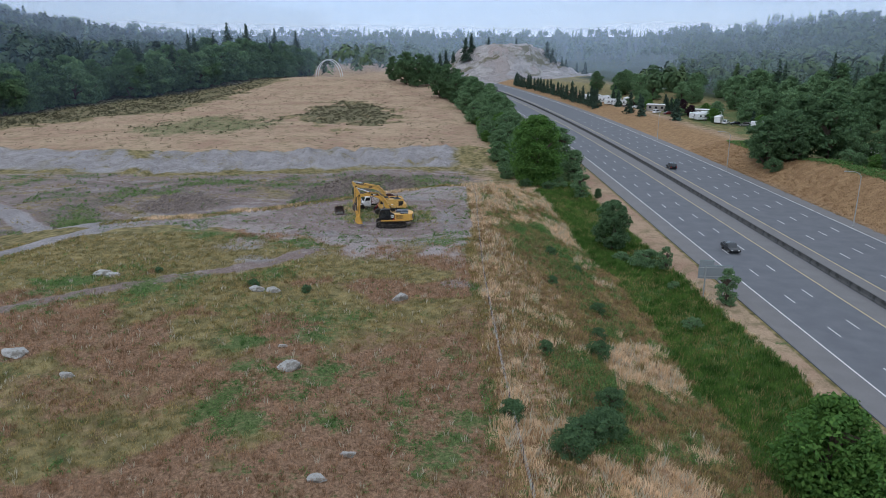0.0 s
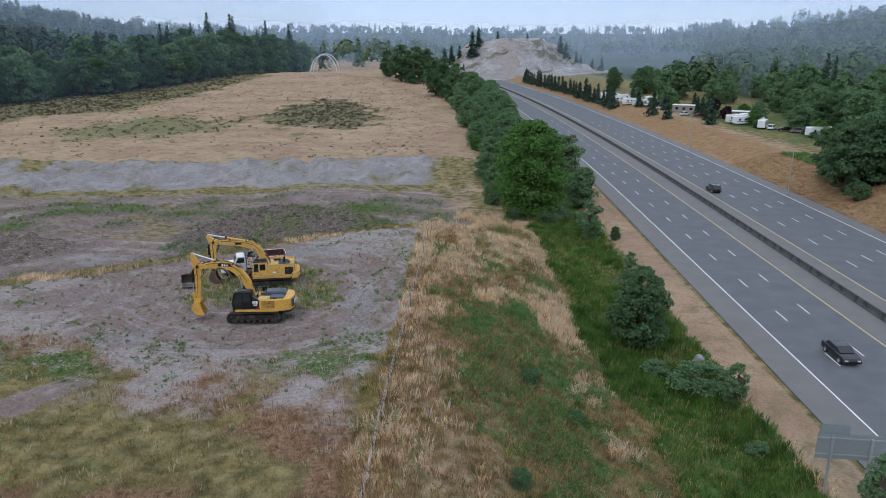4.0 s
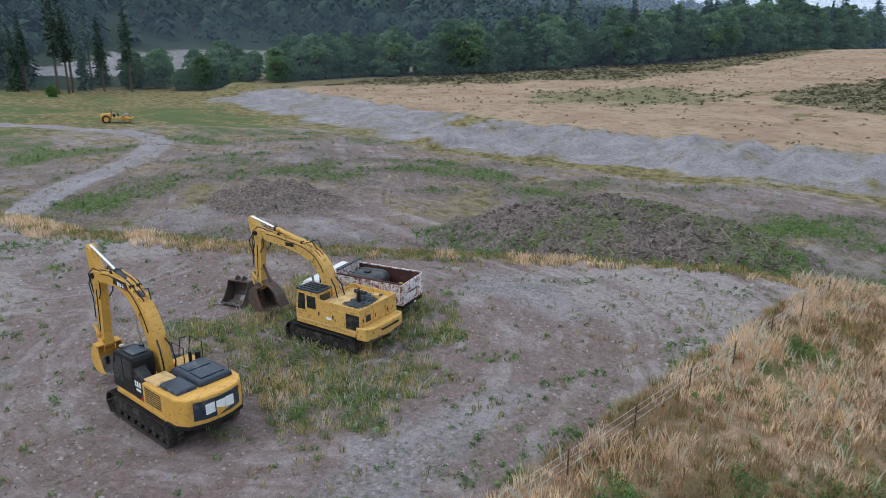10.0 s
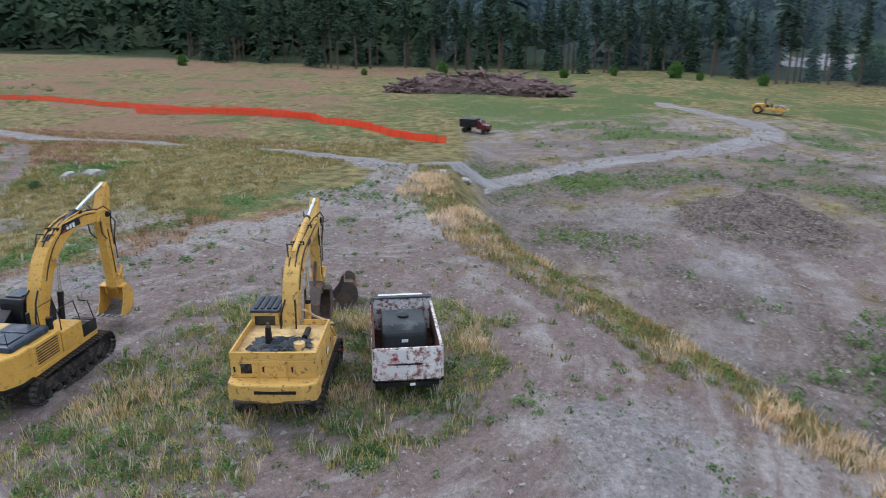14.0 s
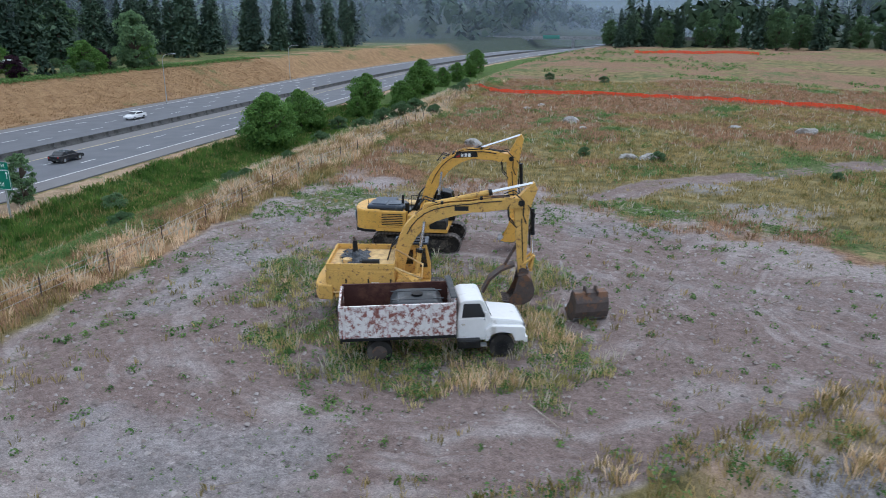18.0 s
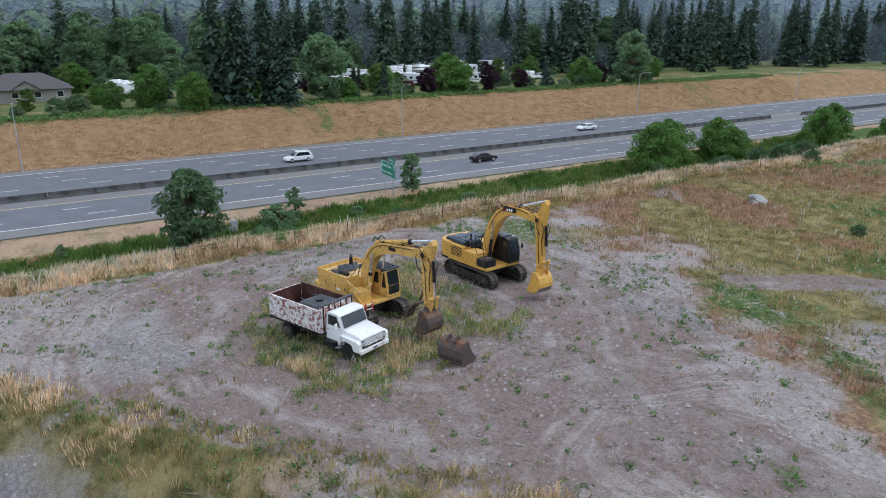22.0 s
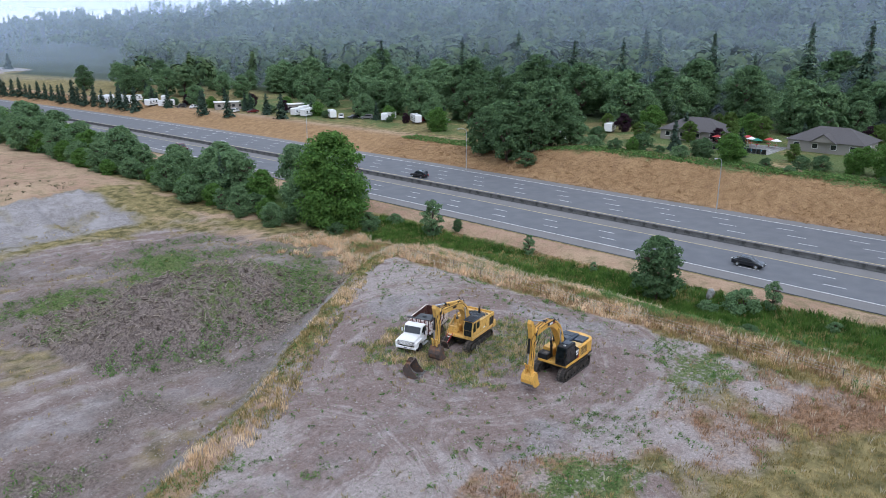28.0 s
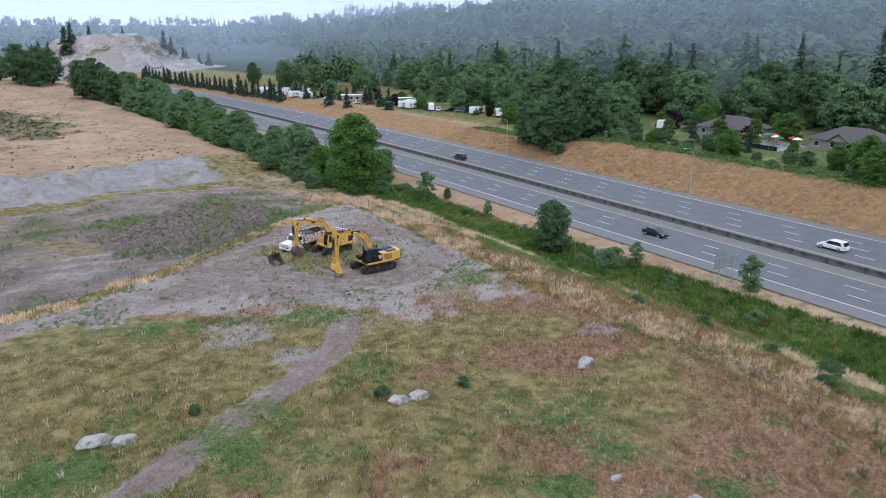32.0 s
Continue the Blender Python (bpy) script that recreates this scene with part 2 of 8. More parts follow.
SIDING = mat("tan_house_siding", (0.31, 0.285, 0.26), 0.8, vary=0.1)
TRIMW = mat("white_trim_paint", (0.75, 0.75, 0.73), 0.6, vary=0.06)
CARWHITE = mat("white_car_paint", (0.78, 0.79, 0.8), 0.25, vary=0.03, bump=0, spec=0.6)
CARBLACK = mat("black_car_paint", (0.012, 0.013, 0.016), 0.22, vary=0.1, bump=0, spec=0.6)
CARRED = mat("dark_red_car_paint", (0.11, 0.012, 0.014), 0.25, vary=0.1, bump=0, spec=0.6)
POOL = mat("pool_water", (0.12, 0.36, 0.48), 0.1, vary=0.05, bump=0)


# ---- mesh helpers ----
def mesh_of(name, bm, material, smooth=False):
    me = bpy.data.meshes.new(name)
    bm.to_mesh(me)
    bm.free()
    me.materials.append(material)
    if smooth:
        me.shade_smooth()
    return me


def part(name, bm, material, parent, label="", smooth=False):
    ob = new(name, bm if isinstance(bm, bpy.types.Mesh) else mesh_of(name, bm, material, smooth))
    ob.parent = parent
    if label:
        tagged(ob, label)
    return ob


def thing(name, m, label, category, group="", kind=""):
    ob = new(name)
    ob.matrix_world = m
    return tagged(ob, label, category, group, kind)


def box(bm, x0, x1, y0, y1, z0, z1, bevel=0.0, m=None):
    r = bmesh.ops.create_cube(bm, size=1)
    vs = r["verts"]
    for v in vs:
        v.co = Vector((x0 + (v.co.x + 0.5) * (x1 - x0), y0 + (v.co.y + 0.5) * (y1 - y0), z0 + (v.co.z + 0.5) * (z1 - z0)))
    if bevel:
        es = list({e for v in vs for e in v.link_edges})
        vs = bmesh.ops.bevel(bm, geom=es, offset=bevel, segments=2, affect="EDGES", profile=0.5)["verts"]
    if m is not None:
        bmesh.ops.transform(bm, matrix=m, verts=list(vs))
    return bm


def bx(*a, **k):
    return box(bmesh.new(), *a, **k)


def prism(pts, y0, y1, bevel=0.0, bm=None):
    """A side profile of (x, z) points, stretched from y0 to y1."""
    bm = bm or bmesh.new()
    a = [bm.verts.new((x, y0, z)) for x, z in pts]
    b = [bm.verts.new((x, y1, z)) for x, z in pts]
    n = len(pts)
    fs = [bm.faces.new(a), bm.faces.new(b[::-1])]
    fs += [bm.faces.new((a[i], b[i], b[(i + 1) % n], a[(i + 1) % n])) for i in range(n)]
    bmesh.ops.recalc_face_normals(bm, faces=fs)
    if bevel:
        bmesh.ops.bevel(bm, geom=list({e for f in fs for e in f.edges}), offset=bevel, segments=2, affect="EDGES", profile=0.5)
    return bm


def rod(a, b, r, r2=None, seg=12, bm=None):
    bm = bm or bmesh.new()
    a, b = Vector(a), Vector(b)
    q = (b - a).to_track_quat("Z", "Y").to_matrix().to_4x4()
    bmesh.ops.create_cone(bm, cap_ends=True, segments=seg, radius1=r, radius2=r if r2 is None else r2, depth=(b - a).length,
                          matrix=Matrix.Translation((a + b) / 2) @ q)
    return bm


def tube(pts, r, bm=None, seg=6):
    """One bent tube through the points."""
    bm = bm or bmesh.new()
    p = [Vector(q) for q in pts]
    rings, side = [], None
    for i, c in enumerate(p):
        t = (p[min(i + 1, len(p) - 1)] - p[max(i - 1, 0)]).normalized()
        side = side - t * side.dot(t) if side is not None else t.orthogonal()
        side = side.normalized() if side.length > 1e-6 else t.orthogonal().normalized()
        up = t.cross(side)
        rings.append([bm.verts.new(c + (side * math.cos(2 * math.pi * k / seg) + up * math.sin(2 * math.pi * k / seg)) * r) for k in range(seg)])
    for a, b in zip(rings, rings[1:]):
        for k in range(seg):
            bm.faces.new((a[k], a[(k + 1) % seg], b[(k + 1) % seg], b[k]))
    bm.faces.new(rings[0][::-1])
    bm.faces.new(rings[-1])
    return bm


def soup(name, verts, faces, material, smooth=False):
    me = bpy.data.meshes.new(name)
    if isinstance(faces, np.ndarray):
        v, f = np.ascontiguousarray(verts, np.float32), np.ascontiguousarray(faces, np.int32)
        me.vertices.add(len(v)); me.vertices.foreach_set("co", v.ravel())
        me.loops.add(f.size); me.loops.foreach_set("vertex_index", f.ravel())
        me.polygons.add(len(f)); me.polygons.foreach_set("loop_start", np.arange(0, f.size, f.shape[1], dtype=np.int32))
        me.update(calc_edges=True)
    else:
        me.from_pydata(np.asarray(verts).tolist(), [], faces)
    me.materials.append(material)
    if smooth:
        me.shade_smooth()
    return me


def sst(a, b, x):
    t = np.clip((np.asarray(x, float) - a) / (b - a), 0, 1)
    return t * t * (3 - 2 * t)


def wobble(x, y, size, seed=0):
    """Smooth value noise from summed waves, about -1 to 1."""
    r = np.random.RandomState(seed)
    out = 0.0
    for k in range(7):
        a, p, s = r.uniform(0, 2 * np.pi), r.uniform(0, 6.28), r.uniform(0.6, 1.9)
        out = out + np.sin((np.cos(a) * x + np.sin(a) * y) * 2 * np.pi * s / size + p)
    return out / 3.2


def drift(x, y, size, seed=0):
    """Uneven patches from lattice noise in three octaves, about -1 to 1, with no direction of its own."""
    x, y = np.asarray(x, float), np.asarray(y, float)
    out, amp, f, turn = 0.0, 1.0, 1.25 / size, 0.4 + seed
    for k in range(3):
        px, py = (x * math.cos(turn) - y * math.sin(turn)) * f, (x * math.sin(turn) + y * math.cos(turn)) * f
        ix, iy = np.floor(px).astype(np.int64), np.floor(py).astype(np.int64)
        tx, ty = px - ix, py - iy
        tx, ty = tx * tx * (3 - 2 * tx), ty * ty * (3 - 2 * ty)
        c = []
        for dx, dy in ((0, 0), (1, 0), (0, 1), (1, 1)):
            h = ((ix + dx) * 374761393 + (iy + dy) * 668265263 + (seed * 7 + k) * 974711) & 0x7FFFFFFF
            h = ((h ^ (h >> 13)) * 1274126177) & 0x7FFFFFFF
            c.append((((h ^ (h >> 16)) & 0xFFFF) / 32767.5) - 1)
        out = out + amp * ((c[0] * (1 - tx) + c[1] * tx) * (1 - ty) + (c[2] * (1 - tx) + c[3] * tx) * ty)
        amp, f, turn = amp * 0.58, f * 2.3, turn + 1.9
    return 1.4 * out


# ---- the lie of the land ----
def bend(y):
    """How far the highway has swung west of its straight line."""
    y = np.asarray(y, float)
    return -0.00013 * np.maximum(y - 60, 0) ** 2 * (y < 700) - 0.00013 * 640**2 * (y >= 700) - 0.0004 * np.maximum(-170 - y, 0) ** 2


BERM_X = (-120, -60, -36, -30, -24, -18, -10, 2, 16, 22)
BERM_Y = (-14, -1, 5, 6, 10, 12.5, 18.5, 27, 36, 38)
BANK_X, BANK_Y = (-260, -200, -71, -38, 12, 40), (135, 112, 97, 102, 112, 114)


def quarry_rise(x, y):
    """The quarried hill: benches cut into its southern face."""
    q = np.hypot((x - 70) / 88, (y - 668) / 80)
    rise = 36 * np.minimum(sst(1, 0.2, q + 0.05 * drift(x, y, 40, 81)), 0.86)
    bench = rise / 6.5 + 0.35 * drift(x, y, 22, 82)
    step = 6.5 * (np.floor(bench) + sst(0.45, 0.95, bench - np.floor(bench)) - 0.35 * drift(x, y, 22, 82))
    cut = sst(2, 8, rise) * sst(690, 660, y)
    return rise + (step - rise) * 0.8 * cut + 0.9 * drift(x, y, 12, 83) * sst(1, 6, rise)


def height(x, y):
    x, y = np.asarray(x, float), np.asarray(y, float)
    u = x - bend(y)
    d = y - np.interp(x, BERM_X, BERM_Y)
    low = -4.5 * sst(0.5, 9, d) - 3.3 * sst(35, 100, y) * sst(0, 20, d)
    west = -4.3 * sst(-30, -85, x) * sst(-260, -40, y)
    z = np.minimum(low, west)
    bank = y - np.interp(x, BANK_X, BANK_Y) + 14 * np.exp(-((x + 82 + 0.5 * (y - 105)) / 5) ** 2)
    z = z + 2.6 * sst(0, 24, bank + 1.5 * wobble(x, y, 17, 12)) + np.clip(bank - 24, 0, 330) * 0.012 + 7 * np.exp(-((x + 75) / 90) ** 2 - ((y - 430) / 70) ** 2)
    z = z + 0.35 * wobble(x, y, 38, 3) * sst(14, 40, np.abs(x - 2) + np.abs(y - 8) * 0.7) + 0.07 * wobble(x, y, 6, 4)
    z = z + 0.8 * drift(x, 0.4 * y, 6, 84) * sst(-2, 5, bank) * sst(30, 20, bank) * sst(30, 10, u)
    # debris mound and dirt heap in the low ground
    mx, my = (x + 4) * 0.88 + (y - 50) * 0.47, -(x + 4) * 0.47 + (y - 50) * 0.88
    lump = 1 + 0.16 * wobble(x, y, 7, 5) + 0.08 * wobble(x, y, 2.6, 6)
    z = z + 3.9 * sst(1, 0.25, np.hypot(mx / 21, my / 13.5)) * lump
    z = z + 2.0 * sst(1, 0.1, np.hypot((x + 43) / 11, (y - 35) / 8.5)) * (1 + 0.3 * wobble(x, y, 4, 7))
    # ditch, highway bench, far bank
    z = z + (-7.0 - z) * sst(19, 44, u)
    z = np.where(u > 47, -7.0 + 1.38 * sst(47, 52.5, u), z)
    top = 0.9 - 3.2 * sst(60, 95, y)
    z = np.where(u > 95, -5.62 + (top + 5.62) * sst(96, 110, u) + 2.0 * sst(112, 190, u) * sst(60, 95, y), z)
    # hills all round
    far_w = 88 * sst(-300, -760, x) * (1 - 0.55 * sst(500, 1500, y)) * (1 + 0.25 * wobble(x, y, 420, 8))
    far_e = 92 * sst(270, 900, u) * (1 - 0.38 * sst(300, 1200, y)) * (1 + 0.22 * wobble(x, y, 380, 9))
    far_s = 70 * sst(-420, -1100, y) * (1 + 0.2 * wobble(x, y, 350, 10)) * sst(60, 260, np.abs(x + 60))
    far_n = 55 * sst(1300, 2300, y)
    z = z + np.maximum.reduce([far_w, far_e, far_s, far_n])
    # quarry hill and lake bed to the north
    q = np.hypot((x - 70) / 88, (y - 668) / 80)
    z = z + quarry_rise(x, y)
    z = z - 3.5 * sst(1, 0.7, np.hypot((x - 245) / 78, (y - 955) / 280))
    return z


def hz(x, y):
    return float(height(x, y))

# ---- ground ----
def seg_dist(x, y, pts):
    """Distance from the points to a broken line."""
    best = np.full(np.shape(x), 1e9)
    for (ax, ay), (bx_, by_) in zip(pts, pts[1:]):
        dx, dy = bx_ - ax, by_ - ay
        t = np.clip(((x - ax) * dx + (y - ay) * dy) / (dx * dx + dy * dy), 0, 1)
        best = np.minimum(best, np.hypot(x - ax - t * dx, y - ay - t * dy))
    return best


HAUL = [(-6, 4), (-14, 4), (-30, 2.5), (-41, 1.5), (-54, 7), (-66, 16), (-76, 27), (-88, 38), (-100, 46.5), (-111, 49), (-125, 46.5), (-136, 39), (-152, 34)]
HAUL_W = [(-41, 1.5), (-49, -6), (-55, -16), (-60, -27), (-67, -44), (-66, -60), (-74, -80)]
TRACK2 = [(-6, -15), (-10, -21), (-21, -28), (-31, -35), (-45, -46), (-58, -60), (-68, -78), (-76, -100), (-90, -150)]


def broom(x, y):
    """Dark broom and weeds on the slope above the ditch."""
    n = drift(x, y, 5, 55)
    a = sst(1.1, 0.6, np.hypot((x - 30 + 0.12 * (y + 6)) / 7, (y + 6) / 20) + 0.3 * n)
    b = sst(1.1, 0.6, np.hypot((x - 27.5) / 4.5, (y + 58) / 13) + 0.3 * n)
    c = sst(1.1, 0.6, np.hypot((x - 34) / 4.5, (y + 27) / 9) + 0.3 * n)
    return 0.72 * np.maximum.reduce([a, b, c])


def zones(x, y):
    """How much bare dirt, pale gravel, tan grass, green weeds and mulch the ground carries."""
    d = y - np.interp(x, BERM_X, BERM_Y)
    u = x - bend(y)
    n1, n2, n3 = drift(x, y, 9, 21), drift(x, y, 3.5, 22), drift(x, y, 24, 23)
    rag = 1.3 * n1 + 0.8 * n2
    # the parking pad and the haul roads
    south = np.interp(x, (-40, -30, -22, -13, -6, 0, 20), (0, -1, -2.5, -5.5, -9.5, -10.5, -10.5)) + 0.8 * np.sin(x * 0.5)
    pad = sst(-1.2, 1.0, (17.8 - x) + 0.35 * rag) * sst(-2.2, 1.8, y - south + rag * 1.5) * sst(0.3, -1.2, d + 0.3 * rag) * sst(-46, -30, x + rag)
    road_d = np.minimum(seg_dist(x, y, HAUL), seg_dist(x, y, HAUL_W))
    haul = sst(3.0, 2.0, road_d + 0.35 * n2)
    t2 = seg_dist(x, y, TRACK2)
    ruts = sst(2.3, 1.2, t2 + 0.5 * n2) * (0.5 + 0.4 * sst(0.9, 0.4, np.abs(t2 - 0.85)))
    thin = 0.42 * sst(40, 30, y) * sst(-30, -13, y) * sst(-34, -12, x) * sst(19, 16, x) * (1 + 0.6 * n1 + 0.3 * n2)
    dirt = np.maximum.reduce([pad, haul, ruts, thin])
    # thrown-up low ground
    basin = sst(2, 9, d) * sst(36, 14, u) * sst(0, -14, y - np.interp(x, BANK_X, BANK_Y)) * sst(-190, -70, x)
    dirt = np.maximum(dirt, basin * (0.74 + 0.2 * n1 + 0.12 * n2))
    bank = y - np.interp(x, BANK_X, BANK_Y)
    greybank = sst(-9, 2, bank + 2 * n1) * sst(27, 22, bank + 1.4 * n1) * sst(22, 14, u) * sst(-225, -190, x)
    greybank = greybank * (1 - 0.75 * sst(6, 2, np.abs(x + 80 + 0.5 * (y - 105)) + n2) * sst(4, 12, bank)) * (0.78 + 0.16 * n2 + 0.14 * n1)
    chalk = sst(0.35, 0.85, drift(x, y, 16, 24) + 0.3 * n2) * (0.16 * pad + 0.5 * basin)
    chalk = np.maximum(chalk, 0.34 * pad * sst(6, 1, np.abs(y + 9 + 0.2 * x)) * sst(-0.2, 0.6, n1))
    gully = sst(5, 2.5, np.abs(d - 6 + n2)) * sst(20, 8, x) * sst(-34, -20, x) * 0.7 * (0.7 + 0.5 * n1)
    bare = [(15.7, -31.2, 3.2, 2.2), (11, -11.2, 5, 2.6), (-13, -20, 3.5, 2), (-17, -14, 4.5, 2), (-6, -6.5, 6, 2.2), (7, 22, 6, 3), (14, 4, 2.5, 9), (-10, 28, 9, 3), (-40, 22, 9, 4), (-62, 60, 12, 5)]
    spots = np.maximum.reduce([0.6 * sst(1.5, 0.4, np.hypot((x - cx) / rx, (y - cy) / ry) + 0.25 * n2) for cx, cy, rx, ry in bare])
    bar = sst(1, 0.85, np.hypot((x + 355) / 40, (y - 200) / 110) + 0.1 * n1)
    pale = np.maximum.reduce([greybank, chalk, gully, spots, bar, 0.72 * haul * sst(-34, -44, x), 0.34 * haul])
    # tan strip along the edge of the pad, the verges and the far field
    strip = sst(16.8, 18.6, u + 0.5 * rag) * sst(29, 21, u + 4.5 * n1 + 2 * n2 - 4 * sst(5, -60, y) + 4 * sst(-75, -110, y))
    strip = strip * (0.75 + 0.3 * n3) * sst(150, 60, np.abs(y - 10)) * (1 - 0.8 * broom(x, y))
    wide = np.interp(x, (-40, -26, -14, -4, 6, 16), (1.4, 2.4, 2.2, 2.2, 1.3, 1.2))
    edge = sst(1.0, 0.6, np.abs(d - 0.6 + 0.3 * n2) / wide) * sst(-40, -30, x) * sst(18, 15, x) * (0.62 + 0.35 * n1)
    corner = sst(9, 4, np.hypot((x - 20) / 1.1, (y - 44) / 1.8)) * 0.9
    slope = sst(20, 26, u) * sst(42, 36, u) * sst(0.0, 0.9, n1 + 0.6 * n3) * 0.8
    verge = np.maximum(sst(49.3, 50.2, u + 0.3 * n2) * sst(55, 54, u), sst(96, 98, u) * sst(126, 112, u) * (0.85 + 0.15 * n2))
    north = sst(22, 26, bank + n1) * sst(34, 26, u) * (0.85 + 0.12 * n1 + 0.1 * n3)
    scrub = sst(1.05, 0.7, np.hypot((x + 27 + 0.14 * (y - 190)) / 27, (y - 247) / 62) + 0.22 * n1 + 0.1 * n2) * 0.9
    brow = np.interp(y, (150, 181, 245, 362, 450, 600), (-200, -169, -126, -112, -104, -125))
    scrub = np.maximum(scrub, sst(8, -6, x - brow + 6 * n1 + 3 * n2) * sst(22, 26, bank) * sst(700, 560, y) * 0.85)
    lightfield = sst(0.1, 0.9, n3 + 0.5 * n1) * sst(-30, -60, y) * 0.28
    tan = np.maximum.reduce([strip, edge, corner, slope, verge, north * (1 - scrub), lightfield])
    # greens
    inner, outer = np.interp(y, (-60, -30, -10, 30), (41.5, 41, 39, 37.5)), np.interp(y, (-60, -20, 10, 45), (52.2, 50.8, 49.6, 48.5))
    rush = sst(-1.5, 1.5, u - inner + 1.2 * n1) * sst(0.7, -0.6, u - outer + 0.5 * n2) * sst(520, 460, y)
    weeds = basin * (1 - haul) * (0.27 + 0.2 * n1 + 0.26 * n3)
    lawn = np.maximum(sst(1.15, 0.75, np.hypot((x + 152) / 42, (y - 2) / 34) + 0.25 * n3), sst(1.15, 0.75, np.hypot((x + 155) / 34, (y - 82) / 19) + 0.2 * n3))
    lawn = np.maximum(lawn, 0.75 * sst(-0.3, 0.4, n1 * 0.6 + n3) * sst(-70, -95, x) * sst(104, 84, y) * sst(-60, -30, y)) * (0.66 + 0.22 * n1 + 0.15 * n2) * (1 - haul)
    patch = sst(4.2, 1.5, seg_dist(x, y, [(-5, -12), (-12, -10), (-19, -8.5), (-28, -5)]) + 1.6 * n1 + n2) * (0.52 + 0.2 * n2)
    patch = np.maximum(patch, 0.75 * sst(9.5, 4, np.hypot(x + 4, (y + 44) * 1.15) + 3 * n1) * (0.8 + 0.3 * n2))
    patch = np.maximum(patch, 0.7 * sst(6, 2, np.hypot(x - 24.5, (y + 42) * 0.8) + 2 * n1))
    patch = np.maximum(patch, 0.62 * sst(5.0, 2, np.hypot((x - 12.4) * 0.8, y + 9.8) + n2))
    patch = np.maximum(patch, broom(x, y))
    fieldg = (0.16 + 0.26 * drift(x, y, 16, 25) + 0.2 * n2) * sst(-14, -24, y)
    rim = sst(3.2, 1.5, np.abs(x - 15.8 + 0.6 * n2)) * pad * 0.16 + pad * 0.14
    island_g = sst(1, 0.75, np.hypot((x - 1.5 + 0.25 * (y - 10)) / 8.5, (y - 8.6) / 8.2) + 0.12 * n1) * (0.14 + 0.16 * n2)
    bankgreen = np.maximum(sst(480, 400, y) * sst(105, 110, u) * sst(70, 95, -y + 165) * (0.5 + 0.4 * n1), sst(118, 126, u) * sst(330, 250, y) * sst(-420, -330, y) * (0.62 + 0.3 * n1))
    northg = sst(24, 30, bank) * np.maximum(0.55 * sst(1.1, 0.5, np.hypot((x + 88) / 38, (y - 192) / 46) + 0.2 * n1), scrub * 0.42) * sst(30, 22, u)
    green = np.maximum.reduce([rush, weeds, lawn, patch, fieldg, rim, island_g, bankgreen, northg])
    mx, my = (x + 4) * 0.88 + (y - 50) * 0.47, -(x + 4) * 0.47 + (y - 50) * 0.88
    mulch = np.maximum(sst(1.02, 0.85, np.hypot(mx / 21, my / 13.5) + 0.04 * n2), 0.9 * sst(1.05, 0.8, np.hypot((x + 43) / 11, (y - 35) / 8.5)))
    mulch = np.maximum(mulch, scrub * 0.5)
    mulch = np.maximum(mulch, basin * (1 - haul) * (0.56 + 0.24 * n1 + 0.22 * n3) * sst(0, -8, bank))
    # quarry hill: bare rock
    q = np.hypot((x - 70) / 88, (y - 668) / 80)
    rock = sst(1.3, 1.02, q + 0.12 * n3)
    pale = np.maximum(pale, rock * (0.62 + 0.3 * drift(x, y, 30, 71)))
    dirt = np.maximum(dirt, rock)
    tan = np.maximum(tan, rock * sst(0.5, 0.35, q))
    pale = pale * (1 - 0.9 * sst(0.5, 0.4, q))
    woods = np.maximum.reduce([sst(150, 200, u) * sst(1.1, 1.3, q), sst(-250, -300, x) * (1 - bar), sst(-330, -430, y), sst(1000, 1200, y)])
    red = sst(-0.4, 0.6, drift(x, y, 31, 51) + 0.6 * n1 + np.interp(y, (-110, -70, -45, -22), (0.3, 0.35, -0.15, -1.1)) + 0.5 * sst(-30, 10, x)) * sst(40, -10, y) * sst(40, 18, u)
    for cx, cy, rx, ry in ((-17, -61, 9, 6), (9, -54, 6, 10), (17, -44, 4, 6), (-30, -70, 9, 7)):
        red = np.maximum(red, 0.62 * sst(1.4, 0.4, np.hypot((x - cx) / rx, (y - cy) / ry) + 0.35 * n1))
    red = np.maximum(red, sst(95, 99, u) * sst(118, 110, u))
    worn = pad * (0.3 + 0.7 * sst(24, 15, np.hypot(x - 1, (y - 8) * 1.1) + 2.5 * n1)) + 0.3 * haul + 1.3 * ruts + 0.9 * basin * (1 - haul)
    round_ = np.hypot(x - 1, (y - 8) * 1.1) + 0.9 * drift(x, y, 30, 52)
    lane = round_ + (road_d - round_) * sst(-9, -17, x)
    lane = np.where(t2 < 4, t2, lane)
    return [np.clip(a, 0, 1) for a in (dirt, pale, tan, green, mulch, woods, rush, red, worn)] + [lane]


def spread(lo, hi, fine_lo, fine_hi, step, grow=1.032):
    mid = np.arange(fine_lo, fine_hi + step, step)
    def out(start, end):
        pts, s, p = [], step, start
        while abs(p) < abs(end) or (p - end) * (start - end) > 0:
            s *= grow
            p = p + s * np.sign(end - start)
            pts.append(p)
            if abs(p - start) > abs(end - start):
                break
        return pts
    return np.array(sorted(out(mid[0], lo)) + mid.tolist() + out(mid[-1], hi))


gx = spread(-2600, 2600, -64, 62, 0.55)
wide = spread(-2600, 2600, 62, 141, 1.3)
gx = np.concatenate([gx[gx <= 62], wide[wide > 62.5]])
gy = spread(-2400, 3200, -118, 78, 0.6)
GX, GY = np.meshgrid(gx, gy)
GZ = height(GX, GY)
zone = zones(GX, GY)
